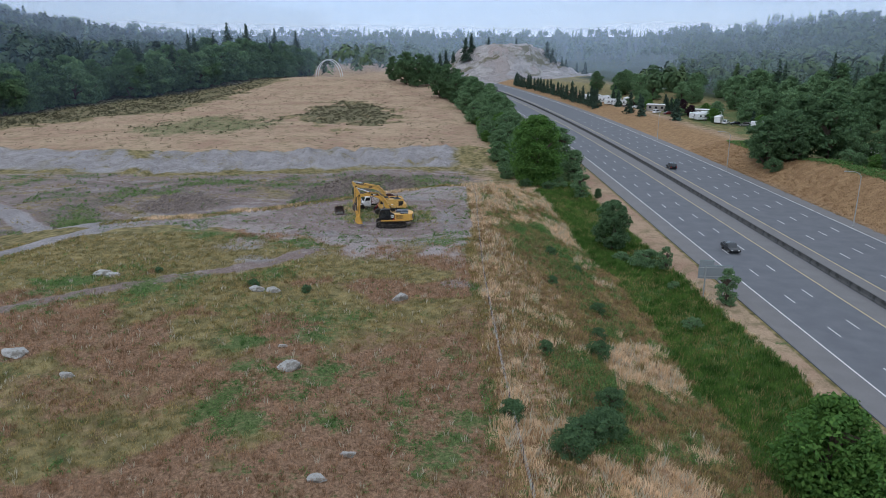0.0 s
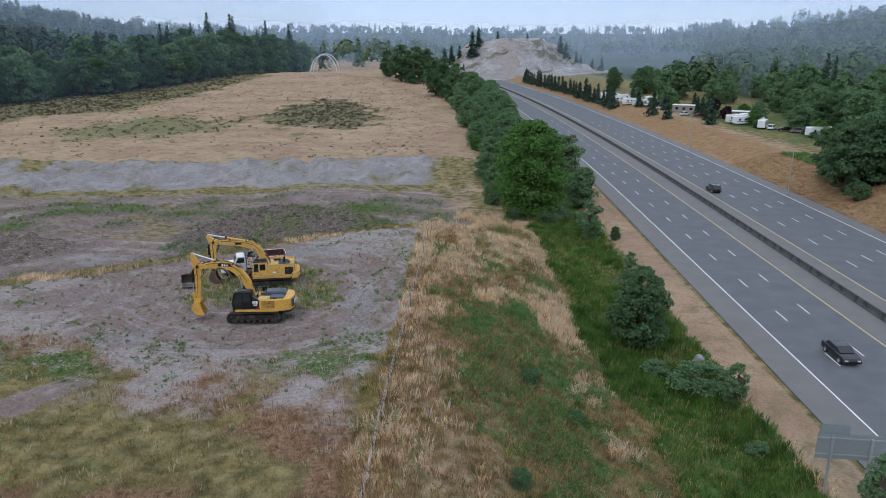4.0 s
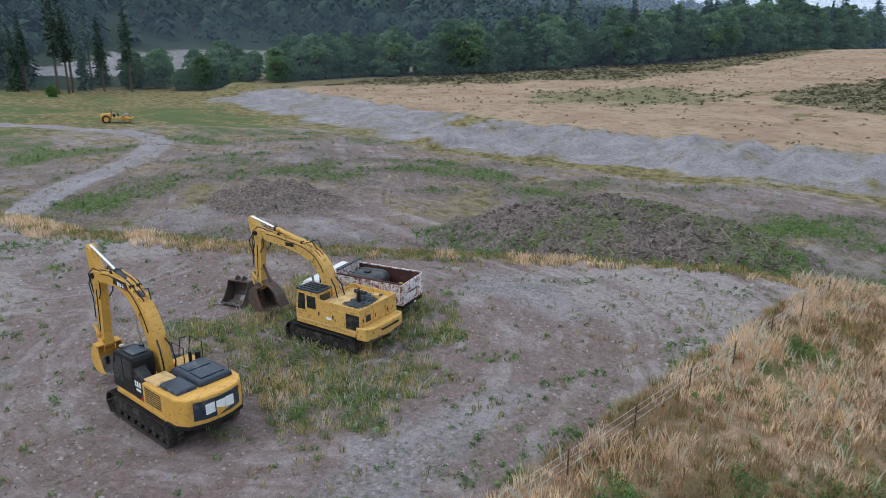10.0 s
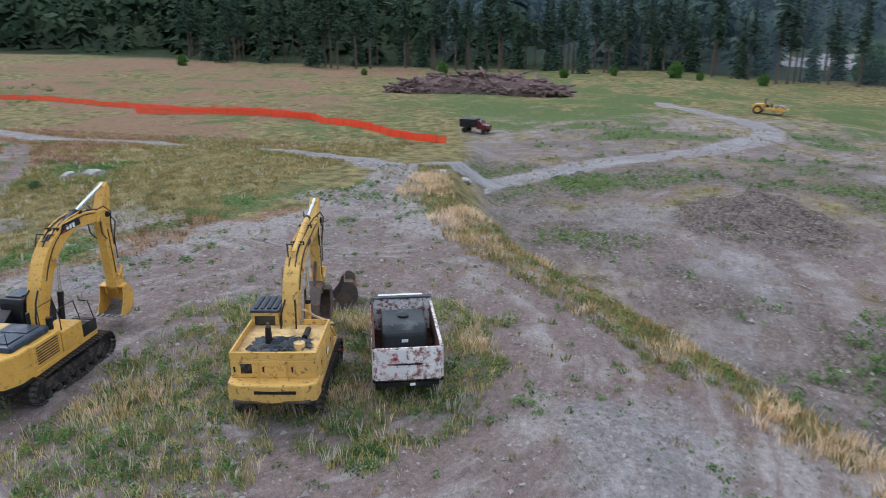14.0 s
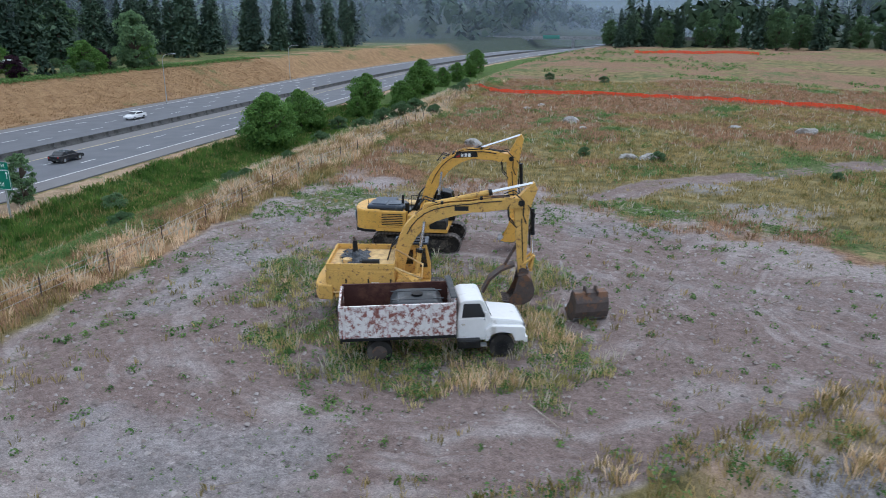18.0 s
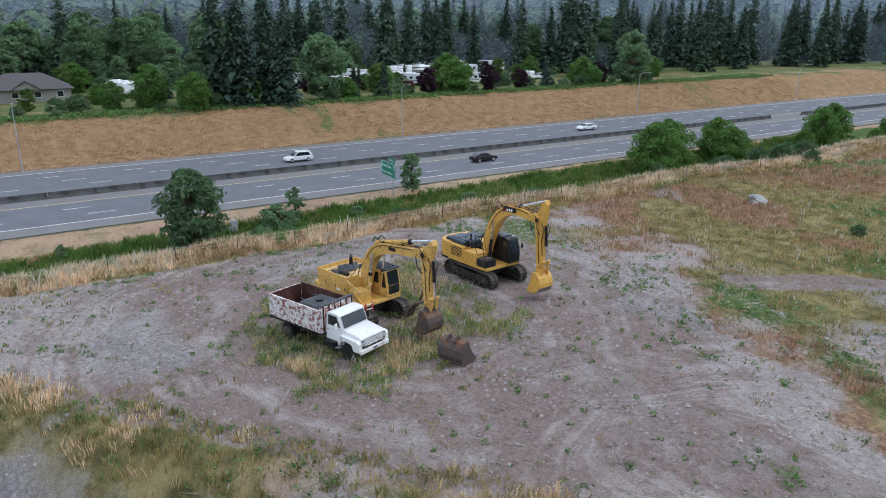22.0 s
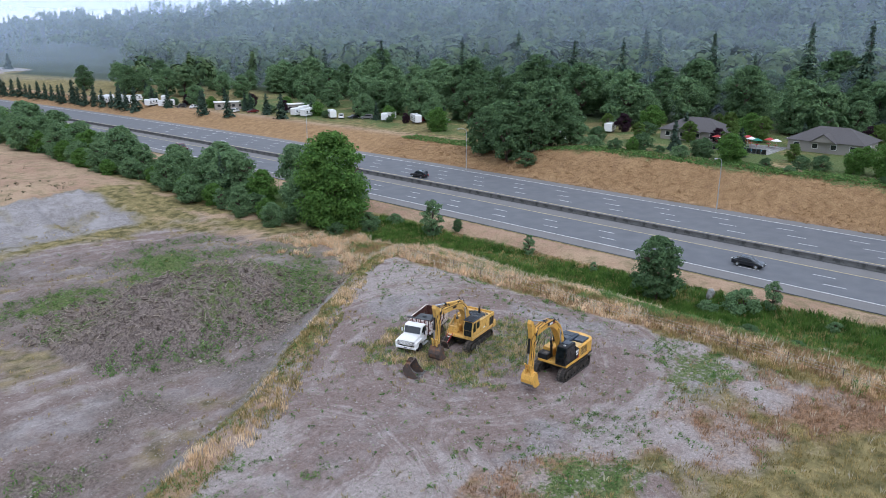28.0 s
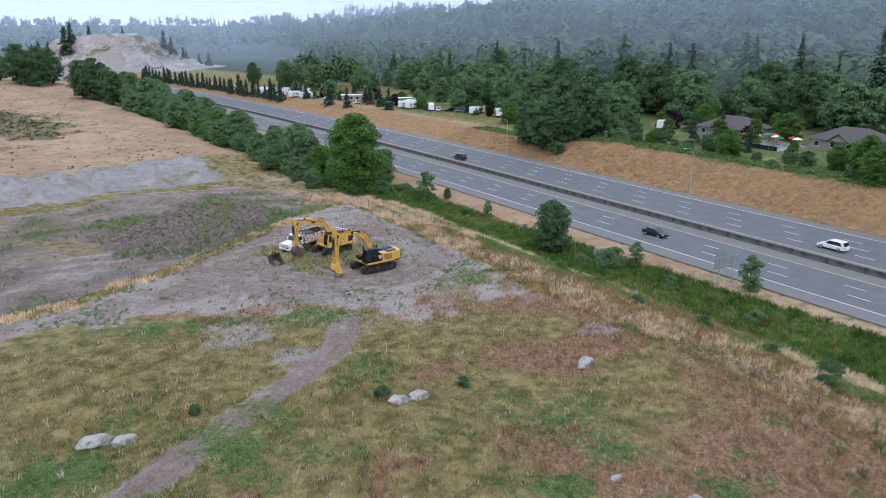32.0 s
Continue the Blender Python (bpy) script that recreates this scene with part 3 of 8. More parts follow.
# wheel ruts and clods as real relief on the bare ground
rut = 0.018 * np.sin(np.hypot(GX - 2, GY - 9) * 4.4 + 1.2 * wobble(GX, GY, 11, 31)) + 0.05 * wobble(GX, GY, 1.9, 32)
GZ = GZ + rut * zone[0] * (np.abs(GX) < 70) + (0.35 * wobble(GX, GY, 2.2, 33) + 0.25 * wobble(GX, GY, 1.3, 34)) * zone[4] * (np.abs(GX) < 70)
nx, ny = len(gx), len(gy)
co = np.stack([GX, GY, GZ], -1).reshape(-1, 3)
idx = np.arange(nx * ny).reshape(ny, nx)
quads = np.stack([idx[:-1, :-1], idx[:-1, 1:], idx[1:, 1:], idx[1:, :-1]], -1).reshape(-1, 4)
gme = bpy.data.meshes.new("ground")
gme.vertices.add(len(co)); gme.vertices.foreach_set("co", co.ravel())
gme.loops.add(quads.size); gme.loops.foreach_set("vertex_index", quads.ravel().astype(np.int32))
gme.polygons.add(len(quads))
gme.polygons.foreach_set("loop_start", np.arange(0, quads.size, 4, dtype=np.int32))
gme.update(calc_edges=True)
gme.shade_smooth()
for key, layers in (("zone_a", (zone[0], zone[1], zone[2])), ("zone_b", (zone[3], zone[4], zone[5])), ("zone_c", (zone[6], zone[7], zone[8])), ("zone_d", (zone[9], zone[9], zone[9]))):
    at = gme.attributes.new(key, "FLOAT_VECTOR", "POINT")
    at.data.foreach_set("vector", np.stack(layers, -1).reshape(-1).astype(np.float32))
gmat = bpy.data.materials.new("field_ground")
gmat.use_nodes = True
gn, gl = gmat.node_tree.nodes, gmat.node_tree.links
gb = gn["Principled BSDF"]
gb.inputs["Roughness"].default_value, gb.inputs["Specular IOR Level"].default_value = 0.95, 0.1
gco = gn.new("ShaderNodeTexCoord")


def gnoise(scale, detail=6, rough=0.6):
    t = gn.new("ShaderNodeTexNoise")
    t.inputs["Scale"].default_value, t.inputs["Detail"].default_value, t.inputs["Roughness"].default_value = scale, detail, rough
    gl.new(gco.outputs["Object"], t.inputs["Vector"])
    return t.outputs[0]


def gramp(src, a, b):
    r = gn.new("ShaderNodeMapRange")
    r.inputs[1].default_value, r.inputs[2].default_value = a, b
    gl.new(src, r.inputs[0])
    return r.outputs[0]


def gmix(fac, a, b):
    m = gn.new("ShaderNodeMix"); m.data_type = "RGBA"
    gl.new(fac, m.inputs[0])
    for s, v in ((6, a), (7, b)):
        if isinstance(v, tuple):
            m.inputs[s].default_value = (*v, 1)
        else:
            gl.new(v, m.inputs[s])
    return m.outputs[2]


def gzone(key, axis):
    a, s = gn.new("ShaderNodeAttribute"), gn.new("ShaderNodeSeparateXYZ")
    a.attribute_name = key
    gl.new(a.outputs["Vector"], s.inputs[0])
    return s.outputs[axis]


def gsharp(weight, noise_out, amount=0.5, soft=0.22):
    """A zone's weight, broken up at its rim by noise."""
    a = gn.new("ShaderNodeMath"); a.operation = "MULTIPLY_ADD"
    gl.new(noise_out, a.inputs[0])
    a.inputs[1].default_value, a.inputs[2].default_value = amount * 2, -amount
    b = gn.new("ShaderNodeMath"); b.operation = "ADD"
    gl.new(weight, b.inputs[0]); gl.new(a.outputs[0], b.inputs[1])
    return gramp(b.outputs[0], 0.5 - soft, 0.5 + soft)


n_big, n_mid, n_fine, n_grit = gnoise(0.05, 4), gnoise(0.55, 8, 0.65), gnoise(3.2, 8, 0.7), gnoise(22, 4, 0.6)
grass = gmix(gramp(n_mid, 0.38, 0.62), (0.10, 0.092, 0.04), (0.30, 0.245, 0.115))
russet = gmix(gramp(n_fine, 0.38, 0.62), (0.13, 0.078, 0.048), (0.35, 0.225, 0.145))
grass = gmix(gsharp(gzone("zone_c", 1), gnoise(0.3, 6, 0.7), 1.1, 0.3), grass, russet)
tan_c = gmix(gramp(n_fine, 0.36, 0.64), (0.32, 0.225, 0.145), (0.52, 0.385, 0.265))
tan_c = gmix(gramp(gnoise(0.06, 6, 0.6), 0.42, 0.62), tan_c, (0.34, 0.225, 0.158))
tan_c = gmix(gramp(gnoise(0.35, 7, 0.7), 0.48, 0.66), tan_c, (0.23, 0.185, 0.11))
tan_c = gmix(gzone("zone_c", 1), tan_c, gmix(gramp(n_mid, 0.35, 0.65), (0.24, 0.145, 0.075), (0.36, 0.235, 0.125)))
pale_c = gmix(gramp(n_fine, 0.36, 0.64), (0.165, 0.152, 0.155), (0.40, 0.378, 0.376))
pale_c = gmix(gramp(n_mid, 0.48, 0.66), pale_c, (0.215, 0.198, 0.192))
pale_c = gmix(gramp(gnoise(0.16, 7, 0.7), 0.5, 0.62), pale_c, (0.34, 0.322, 0.325))
green_c = gmix(gramp(n_fine, 0.36, 0.64), (0.05, 0.08, 0.026), (0.165, 0.20, 0.08))
mulch_c = gmix(gramp(n_fine, 0.38, 0.62), (0.085, 0.066, 0.058), (0.25, 0.208, 0.188))
rush_c = gmix(gramp(n_fine, 0.3, 0.7), (0.045, 0.08, 0.02), (0.12, 0.18, 0.055))
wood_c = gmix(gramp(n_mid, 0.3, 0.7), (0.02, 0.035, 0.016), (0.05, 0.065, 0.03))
# wheel lanes: streaks that run along the haul roads and round the machines
lanes = gn.new("ShaderNodeTexNoise"); lanes.noise_dimensions = "1D"
lanes.inputs["Scale"].default_value, lanes.inputs["Detail"].default_value, lanes.inputs["Roughness"].default_value = 0.42, 7, 0.74
lane_w = gn.new("ShaderNodeMath"); lane_w.operation = "MULTIPLY_ADD"
gl.new(gnoise(0.3, 4), lane_w.inputs[0]); lane_w.inputs[1].default_value = 2.2
gl.new(gzone("zone_d", 0), lane_w.inputs[2])
gl.new(lane_w.outputs[0], lanes.inputs["W"])
brown_c = gmix(gramp(n_fine, 0.34, 0.66), (0.158, 0.117, 0.105), (0.275, 0.213, 0.195))
dust_c = gmix(gramp(n_fine, 0.34, 0.66), (0.25, 0.212, 0.20), (0.42, 0.372, 0.355))
streak = gn.new("ShaderNodeMath"); streak.operation = "MULTIPLY_ADD"
gl.new(gramp(lanes.outputs[0], 0.36, 0.64), streak.inputs[0]); streak.inputs[1].default_value = 0.5
patchy = gn.new("ShaderNodeMath"); patchy.operation = "MULTIPLY_ADD"
gl.new(gnoise(0.4, 7, 0.68), patchy.inputs[0]); patchy.inputs[1].default_value, patchy.inputs[2].default_value = 1.9, -1.05
gl.new(patchy.outputs[0], streak.inputs[2])
worn_s = gn.new("ShaderNodeMath"); worn_s.operation = "MULTIPLY_ADD"
gl.new(gzone("zone_c", 2), worn_s.inputs[0]); worn_s.inputs[1].default_value = 0.5
gl.new(streak.outputs[0], worn_s.inputs[2])
dirt_c = gmix(gramp(worn_s.outputs[0], 0.28, 0.66), dust_c, brown_c)
c = gmix(gsharp(gzone("zone_a", 2), n_mid), grass, tan_c)
c = gmix(gsharp(gzone("zone_a", 0), n_mid, 0.35), c, dirt_c)
c = gmix(gsharp(gzone("zone_a", 1), n_mid, 0.4), c, pale_c)
c = gmix(gsharp(gzone("zone_b", 1), n_fine, 0.35), c, mulch_c)
n_tuft = gnoise(1.7, 8, 0.75)
c = gmix(gsharp(gzone("zone_b", 0), n_tuft, 1.0, 0.12), c, green_c)
c = gmix(gsharp(gzone("zone_c", 0), n_tuft, 0.9), c, rush_c)
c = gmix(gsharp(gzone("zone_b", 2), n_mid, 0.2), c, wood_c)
grit = gn.new("ShaderNodeHueSaturation")
gl.new(c, grit.inputs["Color"])
gv = gn.new("ShaderNodeMapRange")
gadd = gn.new("ShaderNodeMath"); gadd.operation = "MULTIPLY_ADD"
gl.new(gnoise(5.5, 6, 0.78), gadd.inputs[0]); gadd.inputs[1].default_value = 0.9
gl.new(n_grit, gadd.inputs[2])
gl.new(gadd.outputs[0], gv.inputs[0])
gv.inputs[1].default_value, gv.inputs[2].default_value, gv.inputs[3].default_value, gv.inputs[4].default_value = 0.68, 1.22, 0.62, 1.34
gl.new(gv.outputs[0], grit.inputs["Value"])
gl.new(grit.outputs[0], gb.inputs["Base Color"])
gbump = gn.new("ShaderNodeBump")
gbump.inputs["Strength"].default_value, gbump.inputs["Distance"].default_value = 0.8, 0.16
rough_add = gn.new("ShaderNodeMath"); rough_add.operation = "MULTIPLY_ADD"
gl.new(n_grit, rough_add.inputs[0]); rough_add.inputs[1].default_value = 0.35
gl.new(n_fine, rough_add.inputs[2])
gl.new(rough_add.outputs[0], gbump.inputs["Height"])
gl.new(gbump.outputs[0], gb.inputs["Normal"])
gme.materials.append(gmat)
ground = tagged(new("ground", gme), "rolling dry field with bare dirt pad, weeds and ditch", "ground", kind="structure")

# the quarried hill, on a finer net, just above the ground's own sheet
qx, qy = np.meshgrid(np.arange(-35, 176, 2.5), np.arange(575, 761, 2.5))
qz = height(qx, qy) + 0.35
rim_q = np.hypot((qx - 70) / 100, (qy - 668) / 92)
qz = qz - 2.2 * sst(0.92, 1.02, rim_q)
nq, mq = qx.shape
iq = np.arange(nq * mq).reshape(nq, mq)
ROCKFACE = mat("quarried_rock", (0.25, 0.235, 0.235), 0.95, vary=0.35, scale=0.09, fine=0.6, colour2=(0.40, 0.375, 0.36), bump=0.8, bump_distance=0.8, dirt=(0.13, 0.12, 0.075), dirt_amount=0.42, dirt_scale=0.035)
hill = soup("quarry_hill", np.stack([qx, qy, qz], -1).reshape(-1, 3), np.stack([iq[:-1, :-1], iq[:-1, 1:], iq[1:, 1:], iq[1:, :-1]], -1).reshape(-1, 4), ROCKFACE)
tagged(new("quarry_hill", hill), "bare grey quarried hill with cut benches", "hill", kind="structure")

# ---- highway ----
ASPH = mat("worn_asphalt", (0.115, 0.122, 0.137), 0.8, vary=0.12, scale=0.35, fine=9, colour2=(0.15, 0.155, 0.168), bump=0.1, spec=0.3)
ASPH2 = mat("grey_shoulder_asphalt", (0.175, 0.17, 0.17), 0.85, vary=0.14, scale=0.4, fine=9, bump=0.1)
PAINT = mat("white_lane_paint", (0.72, 0.72, 0.70), 0.6, vary=0.12, fine=6, bump=0)
PAINT_Y = mat("faded_yellow_lane_paint", (0.62, 0.50, 0.25), 0.6, vary=0.15, fine=6, bump=0)
BARRIER = mat("dirty_concrete_barrier", (0.10, 0.10, 0.098), 0.9, vary=0.25, scale=0.6, dirt=(0.05, 0.05, 0.05), dirt_amount=0.5)
RZ = -5.5


def ribbon(u0, u1, ys, z, thick=0.12):
    """A strip that follows the highway, with an underside."""
    b = bend(np.array(ys))
    v, f = [], []
    for yy, bb in zip(ys, b):
        v += [(u0 + bb, yy, z), (u1 + bb, yy, z), (u1 + bb, yy, z - thick), (u0 + bb, yy, z - thick)]
    for i in range(len(ys) - 1):
        a, c2 = 4 * i, 4 * i + 4
        for k in range(4):
            f.append((a + k, a + (k + 1) % 4, c2 + (k + 1) % 4, c2 + k))
    f += [(3, 2, 1, 0), (4 * len(ys) - 4, 4 * len(ys) - 3, 4 * len(ys) - 2, 4 * len(ys) - 1)]
    return v, [q[::-1] for q in f]


long_y = list(np.arange(-700, 721, 10.0))
NEAR, FARE = 58.6, 93.6
v, f = ribbon(55.0, 97.0, long_y, RZ, 0.14)
road = tagged(new("road", soup("road", v, f, ASPH)), "grey multi-lane divided highway with worn asphalt", "road", kind="structure")
for name, u0, u1 in (("shoulder", 55.05, NEAR - 0.15), ("shoulder", 69.9, 73.4), ("shoulder", 74.3, 77.6), ("shoulder", FARE + 0.2, 96.9)):
    v, f = ribbon(u0, u1, long_y, RZ + 0.004, 0.003)
    part(name, soup(name, v, f, ASPH2), ASPH2, road, "paler paved shoulder")
for u, m_ in ((NEAR, PAINT), (69.7, PAINT_Y), (77.8, PAINT_Y), (FARE, PAINT)):
    v, f = ribbon(u - 0.09, u + 0.09, long_y, RZ + 0.012, 0.008)
    part("edge_line", soup("edge_line", v, f, m_), m_, road)
# skip lines: three-metre strokes every twelve metres
dash = soup("lane_dash", *ribbon(-0.075, 0.075, [-1.6, 1.6], 0, 0.006), PAINT)
for u in (NEAR + 3.7, NEAR + 7.4, FARE - 4.0, FARE - 7.9, FARE - 11.8):
    for k in range(-17, 20):
        yy = k * 12.2 + (u * 3.1) % 9
        d_ = part("lane_dash", dash, PAINT, road)
        b0 = float(bend(yy))
        d_.matrix_local = pose(u + b0, yy, RZ + 0.011, 0, 0, math.degrees(math.atan2(-(float(bend(yy + 1)) - b0), 1)))
barrier = tagged(new("median_barrier"), "long dark weathered concrete median barrier between carriageways", "barrier", kind="structure")
prof = [(-0.31, 0), (0.31, 0), (0.29, 0.08), (0.14, 0.34), (0.08, 0.86), (-0.08, 0.86), (-0.14, 0.34), (-0.29, 0.08)]
bseg = mesh_of("barrier_segment", prism(prof, -3.02, 3.02), BARRIER)
bseg_far = mesh_of("barrier_segment", prism(prof, -15.2, 15.2), BARRIER)
for k in range(-22, 29):
    yy = k * 6.1
    o = part("barrier_segment", bseg, BARRIER, barrier)
    o.matrix_local = pose(73.85 + float(bend(yy)), yy, RZ, 0, 0, math.degrees(-(float(bend(yy + 1) - bend(yy)))))
for k in list(range(-20, -4)) + list(range(6, 21)):
    yy = k * 30.5 - 13.0
    o = part("barrier_segment", bseg_far, BARRIER, barrier)
    o.matrix_local = pose(73.85 + float(bend(yy)), yy, RZ - 0.01, 0, 0, math.degrees(-(float(bend(yy + 1) - bend(yy)))))

# ---- the machines on the pad ----
def slab(pts, z0, z1, bevel=0.0):
    """A plan outline of (x, y) points, raised from z0 to z1."""
    bm = bmesh.new()
    a = [bm.verts.new((x, y, z0)) for x, y in pts]
    b = [bm.verts.new((x, y, z1)) for x, y in pts]
    n = len(pts)
    fs = [bm.faces.new(a[::-1]), bm.faces.new(b)] + [bm.faces.new((a[i], a[(i + 1) % n], b[(i + 1) % n], b[i])) for i in range(n)]
    bmesh.ops.recalc_face_normals(bm, faces=fs)
    if bevel:
        bmesh.ops.bevel(bm, geom=list(bm.edges), offset=bevel, segments=2, affect="EDGES", profile=0.5)
    return bm


def cyl_y(x, z, r, y0, y1, seg=24):
    return rod((x, y0, z), (x, y1, z), r, seg=seg)


def shell(pts, thick, y0, y1):
    """A bent plate that follows (x, z) points."""
    p = [Vector((x, z)) for x, z in pts]
    inner = []
    for i, c in enumerate(p):
        t = (p[min(i + 1, len(p) - 1)] - p[max(i - 1, 0)]).normalized()
        inner.append((c.x - t.y * thick, c.y + t.x * thick))
    return prism([tuple(c) for c in pts] + inner[::-1], y0, y1)


def bucket(parent, px, pz, s, w, paint, worn, edge):
    """A digging bucket whose mouth faces back towards the machine, hung at (px, pz)."""
    at = lambda pts: [(px + x * s, pz + z * s) for x, z in pts]
    back = [(-0.22, 0.12), (0.18, 0.2), (0.46, -0.12), (0.58, -0.5), (0.55, -0.82)]
    low = [(0.55, -0.82), (0.38, -1.12), (0.05, -1.3), (-0.4, -1.32), (-0.78, -1.22)]
    part("back_plate", shell(at(back), 0.05, -w / 2, w / 2), paint, parent)
    part("wear_plate", shell(at(low), 0.055, -w / 2 - 0.01, w / 2 + 0.01), worn, parent, "scraped bare steel wear plate")
    outline = at(back + low[1:] + [(-0.62, -1.1), (-0.34, -0.5)])
    for side in (-1, 1):
        part("side_plate", prism(outline, side * w / 2 - 0.025, side * w / 2 + 0.025), paint, parent)
    tooth = prism(at([(-0.72, -1.3), (-0.7, -1.16), (-1.0, -1.16), (-1.02, -1.19)]), -0.06, 0.06, 0.01)
    tm = mesh_of("tooth", tooth, edge)
    for k in range(5):
        o = part("tooth", tm, edge, parent)
        o.location = (0, (k - 2) * (w - 0.16) / 4, 0)
    for side in (-1, 1):
        part("hinge_ear", prism(at([(-0.2, 0.1), (-0.16, 0.42), (0.02, 0.5), (0.34, 0.36), (0.3, 0.06)]), side * 0.24 - 0.03, side * 0.24 + 0.03), paint, parent)


def ram(parent, a, b, r, share, barrel, name):
    a, b = Vector(a), Vector(b)
    mid = a + (b - a) * share
    body = part(name, rod(a, mid, r, seg=14), barrel, parent)
    part("gland", rod(mid - (b - a).normalized() * 0.12, mid + (b - a).normalized() * 0.03, r * 1.15, seg=14), BLACK, body)
    part("rod", rod(mid, b, r * 0.6, seg=12), CHROME, body, "bright chrome piston rod")
    return body


def track_unit(parent, y, length, r, w, n_roll=7):
    half = length / 2 - r
    frame_ = part("track_frame", prism([(-half, r * 0.55), (half, r * 0.55), (half - 0.2, r * 1.5), (-half + 0.2, r * 1.5)], y - 0.2, y + 0.2, 0.03), TRACK_SIDE, parent, "mud-caked track frame")
    part("idler", cyl_y(half, r, r * 0.8, y - 0.12, y + 0.12), TRACK_SIDE, frame_)
    part("sprocket", cyl_y(-half, r, r * 0.82, y - 0.15, y + 0.15, 18), TRACK_SIDE, frame_)
    rm = mesh_of("roller", cyl_y(0, r * 0.36, r * 0.3, y - 0.22, y + 0.22, 14), TRACK_SIDE)
    for k in range(n_roll):
        part("roller", rm, TRACK_SIDE, frame_).location = ((k - (n_roll - 1) / 2) * 2 * half / n_roll, 0, 0)
    belt = [(math.cos(a) * (r - 0.06) * 1 + (half if math.cos(a) >= 0 else -half), r + math.sin(a) * (r - 0.06)) for a in np.linspace(-np.pi / 2, 3 * np.pi / 2, 34)[:-1]]
    ring = bmesh.new()
    o_, i_ = [], []
    for x, z in belt:
        dz, dx = z - r, x - max(-half, min(half, x))
        k = 0.86
        o_.append((ring.verts.new((x, y - 0.14, z)), ring.verts.new((x, y + 0.14, z))))
        xi = max(-half, min(half, x)) + dx * k
        i_.append((ring.verts.new((xi, y - 0.14, r + dz * k)), ring.verts.new((xi, y + 0.14, r + dz * k))))
    for k in range(len(belt)):
        j = (k + 1) % len(belt)
        ring.faces.new((o_[k][0], o_[j][0], o_[j][1], o_[k][1])); ring.faces.new((i_[k][1], i_[j][1], i_[j][0], i_[k][0]))
        ring.faces.new((o_[k][0], i_[k][0], i_[j][0], o_[j][0])); ring.faces.new((o_[k][1], o_[j][1], i_[j][1], i_[k][1]))
    part("track_chain", ring, TRACK_SIDE, frame_)
    shoe = bx(-0.1, 0.1, -w / 2, w / 2, -0.025, 0.012)
    for gx_ in (-0.085, -0.02, 0.05):
        box(shoe, gx_, gx_ + 0.014, -w / 2, w / 2, 0.012, 0.04)
    sm = mesh_of("track_shoe", shoe, TRACK)
    run = 4 * half + 2 * np.pi * r
    n = round(run / 0.212)
    for k in range(n):
        s = k * run / n
        if s < 2 * half:
            x, z, a = -half + s, 0.0, 180
        elif s < 2 * half + np.pi * r:
            t = (s - 2 * half) / r
            x, z, a = half + math.sin(t) * r, r - math.cos(t) * r, 180 - math.degrees(t)
        elif s < 4 * half + np.pi * r:
            x, z, a = half - (s - 2 * half - np.pi * r), 2 * r, 0
        else:
            t = (s - 4 * half - np.pi * r) / r
            x, z, a = -half - math.sin(t) * r, r + math.cos(t) * r, -math.degrees(t)
        z += 0.025 if s < 2 * half else 0
        part("track_shoe", sm, TRACK, frame_).matrix_local = pose(x, y, z + 0.02 * (z > r), 0, a, 0)


def boom_plate(line, widths):
    up, dn = [], []
    p = [Vector(q) for q in line]
    for i, (c_, w_) in enumerate(zip(p, widths)):
        t = (p[min(i + 1, len(p) - 1)] - p[max(i - 1, 0)]).normalized()
        up.append((c_.x - t.y * w_ / 2, c_.y + t.x * w_ / 2))
        dn.append((c_.x + t.y * w_ / 2, c_.y - t.x * w_ / 2))
    return up + dn[::-1]


def smooth_line(pts, n=18):
    p = np.array(pts, float)
    s = np.r_[0, np.cumsum(np.hypot(*np.diff(p, axis=0).T))]
    t = np.linspace(0, s[-1], n)
    q = np.stack([np.interp(t, s, p[:, 0]), np.interp(t, s, p[:, 1])], 1)
    for _ in range(3):
        q[1:-1] = (q[:-2] + 2 * q[1:-1] + q[2:]) / 4
    return [tuple(v) for v in q]


